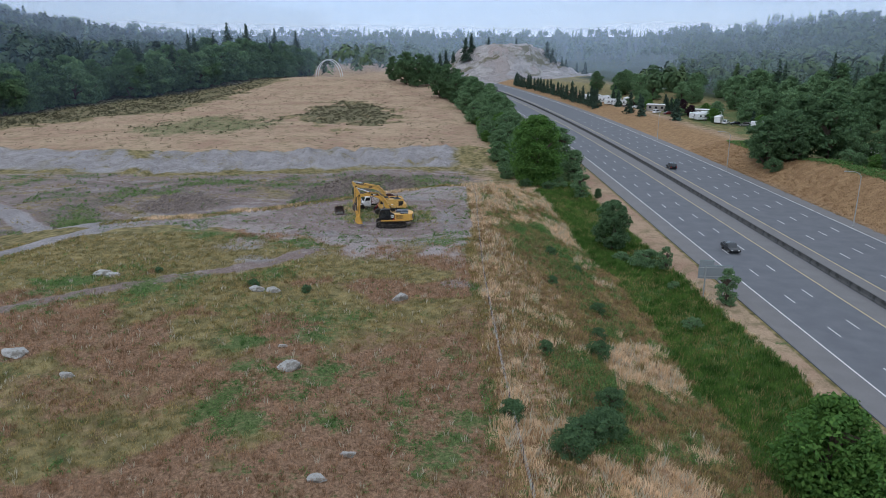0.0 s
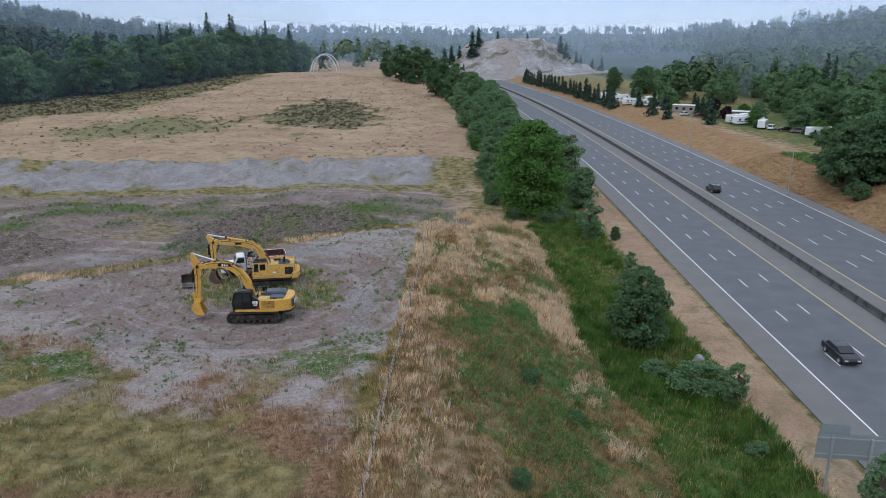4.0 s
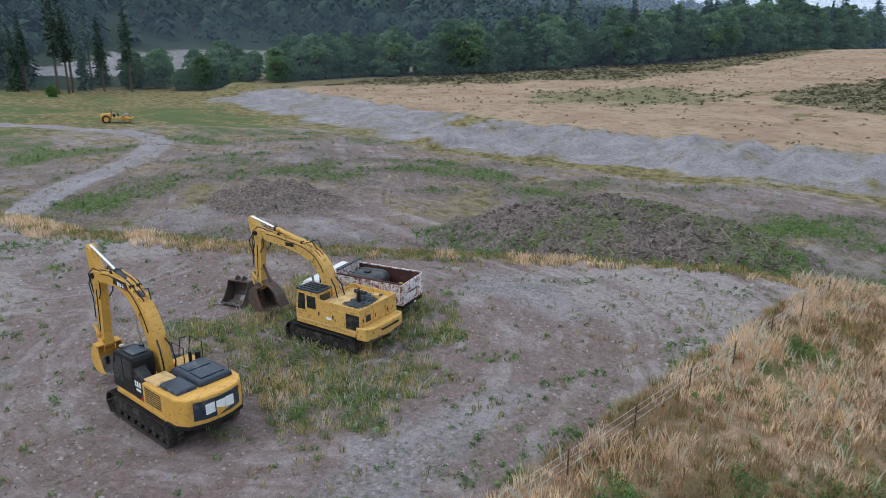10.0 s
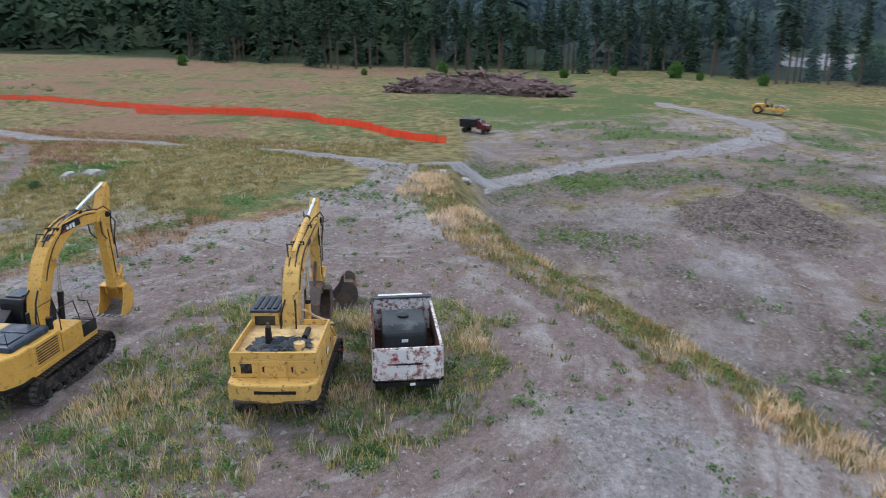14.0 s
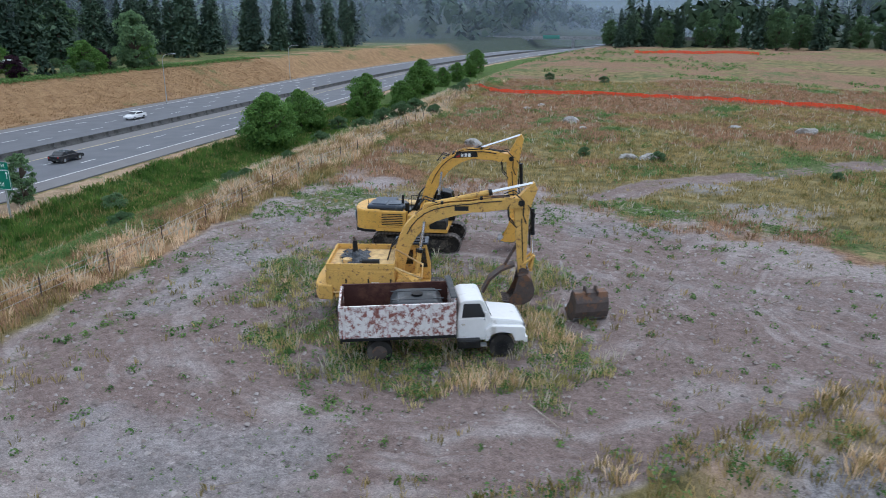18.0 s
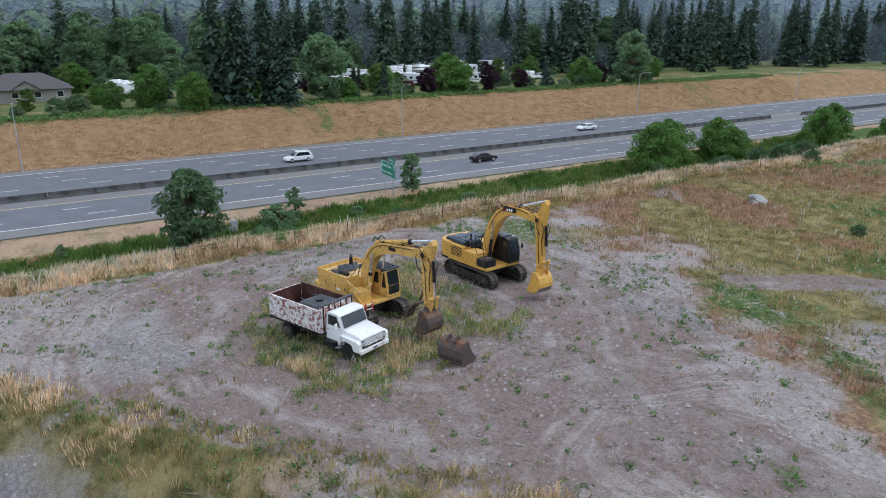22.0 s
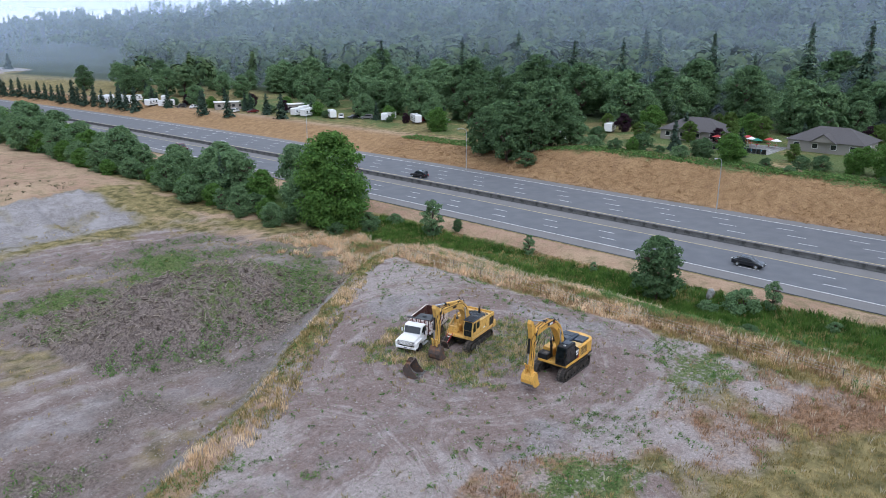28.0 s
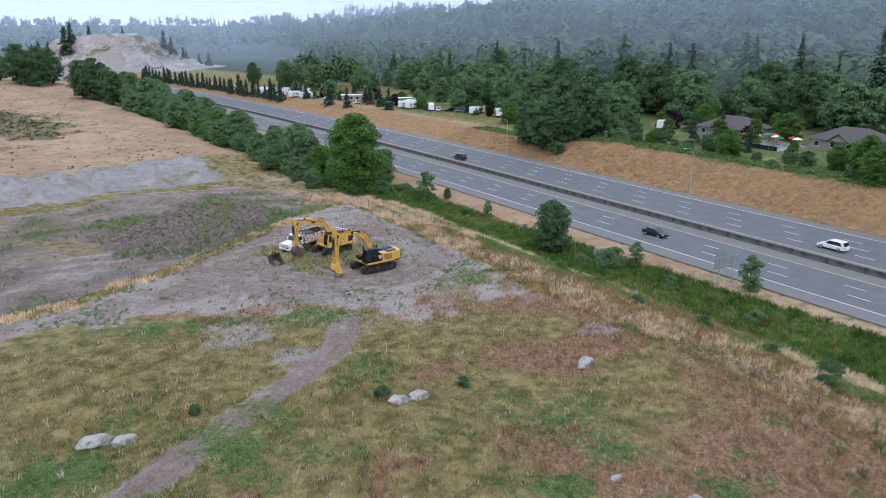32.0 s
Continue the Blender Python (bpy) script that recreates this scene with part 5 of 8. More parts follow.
def dump_truck(m):
    t = thing("dump_truck", m, "old white dump truck with peeling rusty box, parked in weeds", "truck")
    # box: floor, sides with posts, headboard with cab shield, tailgate
    part("bed_floor", bx(-4.25, 0, -1.16, 1.16, 1.08, 1.2), RUST_DARK, t)
    for side in (-1, 1):
        s = part("bed_side", bx(-4.25, 0.02, side * 1.19 - 0.035, side * 1.19 + 0.035, 1.12, 2.36, bevel=0.012), PEEL, t, "white box side with peeling paint and rust")
        part("inner_side", bx(-4.2, -0.04, side * 1.148 - 0.004, side * 1.148 + 0.004, 1.21, 2.34), RUST_DARK, s)
        part("top_rail", bx(-4.27, 0.04, side * 1.19 - 0.05, side * 1.19 + 0.05, 2.34, 2.41, bevel=0.012), PEEL if side < 0 else RUST_DARK, s)
        for k in range(11):
            part("stake", bx(-4.18 + k * 0.405, -4.10 + k * 0.405, side * 1.225, side * 1.265, 1.14, 2.34, bevel=0.008), PEEL if k % 4 else PEEL_RED, s)
        part("lower_rail", bx(-4.27, 0.04, side * 1.2 - 0.06, side * 1.2 + 0.06, 1.02, 1.13), BLACK, t)
    gate = part("tailgate", bx(-4.32, -4.25, -1.17, 1.17, 1.12, 2.36, bevel=0.012), PEEL, t, "white tailgate with red showing through")
    part("inner_gate", bx(-4.249, -4.243, -1.13, 1.13, 1.2, 2.34), RUST_DARK, gate)
    for y0, y1, z0, z1, mm in ((-1.1, -0.05, 1.78, 2.3, PEEL), (0.05, 1.1, 1.78, 2.3, PEEL_RED), (-1.1, -0.05, 1.2, 1.7, PEEL), (0.05, 1.1, 1.2, 1.7, PEEL_RED)):
        part("gate_panel", bx(-4.345, -4.32, y0, y1, z0, z1, bevel=0.01), mm, gate)
    part("latch_bar", bx(-4.37, -4.34, -0.5, 0.5, 1.72, 1.76), BLACK, gate)
    head = part("headboard", bx(-0.02, 0.05, -1.2, 1.2, 1.12, 2.62, bevel=0.012), PEEL, t)
    part("cab_shield", bx(-0.16, 0.1, -1.2, 1.2, 2.58, 2.66, bevel=0.03), GREY_TANK, head)
    for k in range(6):
        part("rib", bx(0.05, 0.09, -1.05 + k * 0.42, -0.98 + k * 0.42, 1.15, 2.58), RUST_DARK, head)
    for y_ in (-0.42, 0.42):
        part("frame_rail", bx(-4.2, 2.4, y_ - 0.05, y_ + 0.05, 0.72, 0.98), BLACK, t)
    part("hoist", bx(-2.5, -1.2, -0.3, 0.3, 0.7, 1.05, bevel=0.03), BLACK, t)
    part("rear_axle", rod((-2.85, -0.9, 0.48), (-2.85, 0.9, 0.48), 0.09), BLACK, t)
    part("fuel_tank", bx(0.12, 1.0, -1.2, -0.75, 0.5, 0.85, bevel=0.05), BLACK, t)
    # cab: body, roof, hood, fenders, glass
    cab = part("cab", prism([(0.12, 0.72), (0.12, 1.55), (0.22, 2.3), (0.42, 2.38), (1.0, 2.38), (1.14, 2.3), (1.42, 1.62), (1.42, 0.72)], -0.93, 0.93, 0.05), WHITE, t)
    part("hood", prism([(1.35, 0.95), (1.35, 1.64), (2.5, 1.5), (2.7, 1.4), (2.72, 0.95)], -0.9, 0.9, 0.09), WHITE, t)
    for side in (-1, 1):
        part("fender", prism([(1.2, 0.75), (1.2, 1.22), (1.45, 1.38), (2.62, 1.3), (2.74, 1.2), (2.74, 0.72), (2.35, 0.72), (2.22, 1.02), (1.8, 1.12), (1.42, 1.0), (1.3, 0.75)], side * 0.98 - 0.15, side * 0.98 + 0.15, 0.03), WHITE, t)
        part("door", bx(0.2, 1.2, side * 0.935 - 0.012, side * 0.935 + 0.012, 0.82, 1.62, bevel=0.008), WHITE, cab)
        part("door_handle", bx(0.28, 0.42, side * 0.955 - 0.01, side * 0.955 + 0.01, 1.38, 1.42), CHROME, cab)
        part("side_window", prism([(0.3, 1.68), (0.36, 2.24), (0.98, 2.24), (1.22, 1.68)], side * 0.93 - 0.006, side * 0.93 + 0.006), CAR_GLASS, cab)
        part("mirror", bx(1.15, 1.2, side * 1.18 - 0.09, side * 1.18 + 0.09, 1.62, 1.98, bevel=0.015), BLACK if side > 0 else WHITE, cab)
        part("mirror_arm", tube([(1.15, side * 0.93, 1.6), (1.17, side * 1.18, 1.65)], 0.015), BLACK, cab)
        part("headlight", rod((2.72, side * 0.8, 1.14), (2.765, side * 0.8, 1.14), 0.1, seg=18), LAMP, t)
        part("running_board", bx(0.2, 1.25, side * 1.0 - 0.15, side * 1.0 + 0.15, 0.55, 0.6), GALV, t)
        wheel(t, 1.85, side * 0.95, 0.48, 0.24, BLACK)
        for off in (0.78, 1.05):
            wheel(t, -2.85, side * off, 0.48, 0.23, RUST)
    part("windscreen", prism([(1.455, 1.68), (1.2, 2.26), (1.19, 2.25), (1.44, 1.67)], -0.82, 0.82), CAR_GLASS, cab)
    part("rear_window", bx(0.09, 0.14, -0.5, 0.5, 1.75, 2.15), CAR_GLASS, cab)
    g = part("grille", bx(2.7, 2.745, -0.88, 0.88, 0.94, 1.34), GRILLE, t)
    for k in range(5):
        part("grille_bar", bx(2.74, 2.77, -0.68, 0.68, 0.97 + k * 0.075, 1.01 + k * 0.075), WHITE, g)
    part("bumper", bx(2.7, 2.85, -1.05, 1.05, 0.62, 0.84, bevel=0.03), WHITE, t)
    part("number_plate", bx(2.85, 2.86, -0.15, 0.15, 0.68, 0.8), GRILLE, t)
    part("rear_plate", bx(-4.36, -4.34, -0.25, -0.05, 0.9, 1.0), LETTER, t)
    part("tail_bar", bx(-4.32, -4.22, -1.1, 1.1, 0.88, 1.02), BLACK, t)
    return t


E1M = pose(4.45, -0.6, 0, 0, 0, 185)
E2M = pose(3.04, 9.36, 0, 0, 0, 191.8)
TRM = pose(-0.3, 12.72, 0, 0, 0, 198.7)
excavator_new(E1M)
excavator_old(E2M)
dump_truck(TRM)
# plastic tank standing in the truck's box
tank = thing("water_tank", TRM @ pose(-1.35, 0, 1.2), "dark grey plastic tank standing in the truck box", "tank")
part("tank_body", prism([(-0.95, 0), (0.95, 0), (1.05, 0.25), (1.0, 0.85), (0.75, 1.12), (-0.75, 1.12), (-1.0, 0.85), (-1.05, 0.25)], -0.85, 0.85, 0.12), GREY_TANK, tank, smooth=False)
part("lid", rod((0, 0, 1.1), (0, 0, 1.2), 0.22, seg=20), BLACK, tank)
part("label_plate", bx(-1.075, -1.06, -0.12, 0.12, 0.5, 0.62), LETTER, tank)
for y_ in (-0.45, 0.45):
    part("strap", bx(-1.0, 1.0, y_ - 0.04, y_ + 0.04, 1.115, 1.135), GREY_TANK, tank)
jug = thing("jug", TRM @ pose(-3.0, -0.85, 1.2), "small yellow plastic fuel jug in the truck box", "jug")
part("jug_body", bx(-0.13, 0.13, -0.18, 0.18, 0, 0.42, bevel=0.04), YEL, jug)
part("jug_spout", rod((0, 0.1, 0.4), (0, 0.16, 0.52), 0.03), BLACK, jug)
# spare bucket on the ground
spare = thing("spare_bucket", pose(-5.5, 8.5, 1.14, 0, 0, 112) @ pose(0, 0, 0, 0, 14, 0), "spare rusty digging bucket lying on the ground", "bucket")
bucket(spare, 0, 0.0, 0.95, 1.45, RUST, STEEL, STEEL)

# ---- trees ----
def leaf_quads(cen, nrm, size, rng, droop=0.0):
    """Small bent leaf clumps at the given places: two triangles each."""
    n = len(cen)
    t = rng.normal(size=(n, 3))
    t -= nrm * (t * nrm).sum(1, keepdims=True)
    t /= np.linalg.norm(t, axis=1, keepdims=True) + 1e-9
    b = np.cross(nrm, t)
    s = (size * rng.uniform(0.6, 1.4, n))[:, None]
    w = s * rng.uniform(0.45, 0.8, (n, 1))
    down = np.array([0, 0, -droop]) * s
    v = np.stack([cen - t * s, cen - b * w + nrm * s * 0.15, cen + t * s + down, cen + b * w + nrm * s * 0.15], 1).reshape(-1, 3)
    f = np.arange(4 * n).reshape(n, 4)
    return v, np.concatenate([f[:, [0, 1, 2]], f[:, [0, 2, 3]]])


def crown_cloud(h, r, base, rng, lumps, per, size, squash=1.0, top_pull=0.0):
    """Leaf clumps on many lumps that fill an uneven crown."""
    out_c, out_n = [], []
    for _ in range(lumps):
        a, k = rng.uniform(0, 2 * np.pi), rng.uniform(0, 1)
        zz = base + (h - base) * k
        env = math.sin(math.pi * min(1, max(0.0, (k * 0.86 + 0.12)))) ** (0.6 + top_pull)
        rad = r * env * rng.uniform(0.35, 0.92)
        c_ = np.array([math.cos(a) * rad, math.sin(a) * rad, zz])
        lr = r * rng.uniform(0.16, 0.34) * (0.55 + 0.6 * env)
        d = rng.normal(size=(per, 3)); d /= np.linalg.norm(d, axis=1, keepdims=True)
        d[:, 2] = np.where(d[:, 2] < -0.35, -d[:, 2], d[:, 2])
        p = c_ + d * lr * rng.uniform(0.6, 1.12, (per, 1)) * np.array([1, 1, 0.8 * squash])
        p[:, 2] = np.maximum(p[:, 2], 0.12)
        nrm = d + rng.normal(scale=0.45, size=d.shape) + np.array([0, 0, 0.35])
        out_c.append(p); out_n.append(nrm / np.linalg.norm(nrm, axis=1, keepdims=True))
    c_, n_ = np.concatenate(out_c), np.concatenate(out_n)
    return leaf_quads(c_, n_, size, rng, 0.25)


def trunk_mesh(h, r, rng, limbs=6, spread_=0.5, from_=0.25, bare=0.75):
    bm = bmesh.new()
    lean = (rng.uniform(-0.03, 0.03) * h, rng.uniform(-0.03, 0.03) * h)
    top = (lean[0], lean[1], h * bare)
    rod((0, 0, -0.4), (lean[0] * 0.4, lean[1] * 0.4, h * 0.3), r, r * 0.75, 8, bm)
    rod((lean[0] * 0.4, lean[1] * 0.4, h * 0.3), top, r * 0.75, r * 0.18, 8, bm)
    for k in range(limbs):
        a, z0 = k * 2.4 + rng.uniform(0, 1), h * (from_ + (bare - from_) * k / max(1, limbs) * 0.9)
        l = h * spread_ * rng.uniform(0.3, 0.55)
        rod((lean[0] * z0 / h, lean[1] * z0 / h, z0), (math.cos(a) * l, math.sin(a) * l, z0 + l * 0.75), r * 0.4, r * 0.08, 6, bm)
    # root every limb in the stem, so that the wood is one piece
    bm.verts.ensure_lookup_table()
    n, stem = 16, bm.verts[:16]
    groups = [list(range(16, 32))] + [list(range(32 + 12 * k, 44 + 12 * k)) for k in range(limbs)]
    for g in groups:
        v = min((bm.verts[i] for i in g), key=lambda w: min((w.co - s.co).length for s in stem))
        v.co = min(stem, key=lambda s: (s.co - v.co).length).co
        if g[0] == 16:
            stem = bm.verts[:32]
    bmesh.ops.remove_doubles(bm, verts=bm.verts, dist=1e-5)
    return bm


def broadleaf(name, h, r, base, lumps, per, size, leaf, seed, label, squash=1.0):
    rng = np.random.RandomState(seed)
    t = thing(name, pose(0, 0, -500), label, "tree" if h > 4 else "bush")
    part("trunk" if h > 4 else "stem", trunk_mesh(h, 0.02 * h + 0.04, rng, 8, min(0.9, 1.4 * r / h), max(0.08, base / h * 0.8)), BARK, t)
    v, f = crown_cloud(h, r, base, rng, lumps, per, size, squash)
    part("crown", soup("crown", v, f, leaf), leaf, t)
    return t


def conifer(name, h, r, start, seed, leaf, label, levels=26, per=8, ragged=0.25):
    rng = np.random.RandomState(seed)
    t = thing(name, pose(0, 0, -500), label, "tree")
    bm = bmesh.new()
    rod((0, 0, -0.5), (0, 0, h * 0.97), 0.013 * h + 0.05, 0.03, 8, bm)
    part("trunk", bm, BARK, t)
    cen, nrm, siz = [], [], []
    lop = rng.uniform(0, 6.28)
    for k in range(levels):
        q = (k + rng.uniform(-0.5, 0.9)) / levels
        q = min(max(q, 0), 0.995)
        tier = rng.uniform(0.72, 1.12)
        for j in range(per):
            if rng.uniform() < ragged * 0.7:
                continue
            a = rng.uniform(0, 2 * np.pi)
            z = h * (start + (1 - start) * q) + rng.uniform(-0.4, 0.4)
            L = r * ((1 - q) ** 0.8) * (1 if start < 0.3 else min(1.0, 0.5 + 2.0 * q)) * tier * (1 + 0.18 * math.cos(a - lop)) + 0.2
            l = L * rng.uniform(1 - 1.4 * ragged, 1.1)
            d = np.array([math.cos(a), math.sin(a), 0])
            drop = rng.uniform(0.25, 0.55)
            n_sp = 5 if l > 1.6 else 3
            for i in range(n_sp):
                f_ = (i + rng.uniform(0.5, 1.0)) / n_sp
                cen.append(d * l * f_ + np.array([0, 0, z - l * drop * f_ * f_]) + rng.normal(scale=0.075 * l + 0.04, size=3))
                w_ = np.array([d[0] * 0.5, d[1] * 0.5, 0.9]) + rng.normal(scale=0.35, size=3)
                nrm.append(w_ / np.linalg.norm(w_))
                siz.append((0.13 * l + 0.17) * rng.uniform(0.6, 1.3))
    v, f = leaf_quads(np.array(cen), np.array(nrm), np.array(siz), rng, 0.55)
    part("crown", soup("crown", v, f, leaf), leaf, t)
    return t


KINDS = {
    "maple": broadleaf("maple_tree", 17, 6.8, 0.6, 230, 110, 0.26, LEAF, 1, "large leafy green maple tree at the roadside"),
    "round": broadleaf("roadside_tree", 8.4, 3.3, 0.5, 110, 95, 0.19, LEAF_C, 2, "small dense dark green roadside tree"),
    "alder": broadleaf("alder_sapling", 6.8, 2.4, 0.3, 60, 70, 0.16, LEAF_B, 3, "thin pale green alder sapling in ditch grass"),
    "hedge_a": broadleaf("alder_tree", 12, 4.8, 0.4, 110, 85, 0.27, LEAF_B, 4, "leafy alder tree in the roadside thicket"),
    "hedge_b": broadleaf("alder_tree", 10, 5.0, 0.3, 110, 85, 0.27, LEAF_B, 5, "leafy green tree in the roadside thicket"),
    "bush": broadleaf("bush", 3.2, 2.6, 0.1, 60, 80, 0.14, LEAF_B, 6, "rounded green bush at the edge of the ditch", 0.8),
    "bush_d": broadleaf("bush", 3.4, 2.4, 0.1, 60, 80, 0.14, LEAF_C, 7, "dense dark green bush on grassy ground", 0.9),
    "willow": broadleaf("willow_bush", 6.8, 3.6, 0.2, 110, 90, 0.18, LEAF, 8, "tall bushy green willow beside the highway", 1.1),
    "oak_far": broadleaf("broadleaf_tree", 15, 6.2, 1.0, 90, 85, 0.40, LEAF_B, 9, "broad green tree in a hazy wood"),
    "oak_dark": broadleaf("broadleaf_tree", 17, 6.4, 0.8, 90, 85, 0.40, LEAF_C, 10, "broad dark green tree in a hazy wood"),
    "lime": broadleaf("young_tree", 7, 2.6, 0.5, 60, 70, 0.22, LEAF_Y, 11, "young tree with bright yellow-green leaves"),
    "plum": broadleaf("plum_tree", 5.5, 2.6, 0.4, 60, 70, 0.22, LEAF_R, 12, "dark purple-leaved ornamental plum tree"),
    "fir": conifer("fir_tree", 27, 4.6, 0.06, 21, NEEDLE, "tall dark green fir tree", 52, 13, 0.3),
    "fir_b": conifer("broad_fir", 24, 4.9, 0.05, 22, NEEDLE_B, "broad dark fir tree with drooping boughs", 46, 14, 0.3),
    "fir_tall": conifer("tall_fir", 36, 4.2, 0.34, 23, NEEDLE_B, "very tall fir with a bare lower trunk", 46, 11, 0.4),
    "fir_thin": conifer("slender_fir", 34, 3.4, 0.42, 24, NEEDLE, "slender tall fir with a bare lower trunk", 36, 9, 0.45),
    "spruce": conifer("spruce_tree", 8, 2.1, 0.05, 25, NEEDLE_B, "small dark conical spruce tree", 24, 11, 0.2),
}
rt = np.random.RandomState(77)


def plant(kind, x, y, scale=1.0, group="", sink=0.15, label=""):
    src = KINDS[kind]
    m = pose(x, y, hz(x, y) - sink, 0, 0, rt.uniform(0, 360))
    o = copy_thing(src, m)
    s = scale * rt.uniform(0.93, 1.07)
    o.matrix_world = m @ Matrix.Diagonal((s * rt.uniform(0.92, 1.08), s * rt.uniform(0.92, 1.08), s, 1))
    tagged(o, label, group=group)
    return o


plant("maple", 37.5, 73.5, 1.03)
plant("round", 43.8, 9.8, 1.02)
plant("alder", 46.2, 55.5, 1.0)
for x, y, s, k in ((48.6, 35.5, 0.5, "alder"), (47.2, -1.0, 1.0, "bush"), (49.5, -4.0, 0.62, "alder"), (52.4, -22.5, 0.75, "alder"), (47.9, 22.4, 0.3, "alder"),
                   (47.6, 66.8, 0.65, "bush"), (50.0, 52.8, 0.3, "round"), (46.0, -28.0, 0.5, "bush"), (43.0, -88.0, 0.8, "bush_d"), (44.0, 2.5, 0.6, "bush"),
                   (48.5, -12.0, 0.35, "bush"), (40.0, 66.0, 0.75, "bush_d"), (34.5, 69.0, 0.7, "bush_d"), (43.5, 70.0, 0.8, "bush")):
    plant(k, x, y, s)
for x, y, s in ((45.2, -64, 1.15), (47.6, -70, 1.25), (48.6, -84, 1.05), (47.6, -87, 0.8), (45.8, -106, 0.7), (46.2, -112, 1.15), (48.4, -119, 1.2), (46, -140, 0.75), (46.6, -164, 1.25), (47.4, -171, 1.0), (47, -190, 0.8),
                (46.4, -152, 0.9), (43.5, -128, 0.45), (46.5, -210, 0.9), (47.2, -250, 1.3), (46, -232, 0.9)):
    plant("willow", x, y, s, "willows along the highway")
for x, y, s in ((26.7, -63.7, 0.7), (24.6, -66.2, 0.75), (23, -68.5, 0.7), (18.9, -63.7, 0.5), (29.6, -47, 0.55), (28.2, -58.5, 0.6), (23.5, -50, 0.4), (31, -40, 0.4), (33, -30, 0.45), (28, -24, 0.35), (33.5, -12, 0.35), (30, -8, 0.4)):
    plant("bush_d", x, y, s, "broom shrubs on the slope", label="dark green broom shrub on the grassy slope")
for x, y, s in ((22, -98, 0.5), (28, -84, 0.4), (30, -109, 0.5), (25, -118, 0.55), (-3.6, -33.5, 0.28), (-10.5, -31.6, 0.3), (-24.5, -26, 0.25), (24, -102, 0.42), (8, -128, 0.5), (-4, -124, 0.45)):
    plant("bush_d", x, y, s)
# thicket between the field and the highway
for k in range(46):
    y = 82 + k * 5.4 + rt.uniform(-2, 2)
    u = rt.uniform(36.5, 48.5) if k > 3 else rt.uniform(42, 49)
    plant(("hedge_a", "hedge_b", "hedge_b", "hedge_a", "willow")[k % 5], u + float(bend(y)), y, rt.uniform(0.55, 1.2) * (1 if y < 220 else 1.25), "roadside thicket")
for k in range(22):
    y = 78 + k * 6 + rt.uniform(-2, 2)
    plant("bush_d", rt.uniform(33, 36.5) + float(bend(y)) - 0.01 * (y - 78), y, rt.uniform(0.6, 1.2), "roadside thicket")
for k in range(34):
    y = 84 + k * 6.3 + rt.uniform(-2, 2)
    plant(("hedge_b", "willow", "hedge_a", "alder", "willow")[k % 5], rt.uniform(30.5, 36) + float(bend(y)) - 0.012 * (y - 84), y, rt.uniform(0.45, 0.8) * (1 if y < 180 else 1.3), "roadside thicket")
plant("fir", 36.5, 112, 0.4, "roadside thicket")
for x, y, s in ((16, 330, 1.15), (10, 338, 1.05), (22, 345, 1.1), (28, 300, 0.9), (20, 310, 0.95), (-6, 398, 1.25), (-14, 405, 1.2), (2, 410, 1.15), (-24, 425, 1.0)):
    plant("oak_dark", x, y, s, "tall roadside trees")
# far bank of the highway
for x, y, s, k in ((103, 83, 0.8, "oak_dark"), (108, 79, 0.85, "oak_dark"), (112, 87, 1.0, "oak_dark"), (118, 80, 1.0, "oak_dark"), (123, 88, 0.7, "oak_far"), (106, 94, 0.75, "oak_dark"), (114, 97, 0.8, "oak_far"), (102, 76, 1.1, "bush_d"), (127, 78, 0.6, "oak_dark"), (129, 72, 1.2, "bush_d"),
                   (122, 74, 0.45, "oak_far"), (113, -18, 0.95, "fir_b"), (117, -25, 1.02, "fir"), (111, -27, 0.9, "fir_b"), (121, -16, 1.0, "fir"), (116, -9, 0.62, "oak_dark"), (111, -8, 1.0, "willow"),
                   (118, 15, 0.9, "bush_d"), (120, 38, 1.25, "bush_d"), (124, 47, 0.9, "spruce"), (119, 53, 1.2, "bush_d"), (125, 31, 0.9, "spruce"), (119, -1.5, 1.1, "willow"), (117, -38, 0.85, "oak_far"), (119, -46, 0.85, "spruce"), (115.5, -52, 1.0, "spruce"),
                   (116, -64, 1.0, "plum"), (116, -72, 1.1, "willow"), (114.5, -81, 1.05, "plum"), (116, -92, 0.9, "plum"), (116.5, -101, 1.0, "spruce"), (115, -112, 1.1, "willow"), (114, -130, 0.9, "oak_far"), (117, -121, 0.9, "plum"),
                   (130, 60, 0.75, "lime"), (139, 39, 0.95, "lime"), (152, 36, 1.0, "lime"), (158, 10, 1.0, "lime"), (124, -30, 0.9, "lime"), (128, -56, 0.9, "lime"), (129, -84, 0.8, "lime"), (131, -40, 0.8, "plum"), (128, -100, 0.8, "lime"),
                   (132, 6, 0.6, "willow"), (126, -4, 0.9, "lime"), (136, -6, 0.5, "oak_far")):
    plant(k, x, y, s, "trees on the far bank")
for k in range(58):
    y = -58 - k * 5
    plant(("fir", "fir_b", "fir")[k % 3], rt.uniform(140, 172) + (42 if y > -128 else 0) - 0.05 * (-62 - y) + float(bend(y)), y, rt.uniform(0.85, 1.15), "firs along the highway bank")
for x, y in ((103, 238), (104.5, 222), (114, 200), (110, 302), (106, 288), (105, 272), (113, 258), (118, 216), (100, 310), (97, 330), (121, 232)):
    plant("spruce", x, y, rt.uniform(0.95, 1.3), "spruces by the caravan park")
for k in range(34):
    y = 285 + k * 7.5
    plant("spruce", 103 + float(bend(y)) + rt.uniform(-1, 1), y, rt.uniform(0.9, 1.35), "row of spruces along the highway")
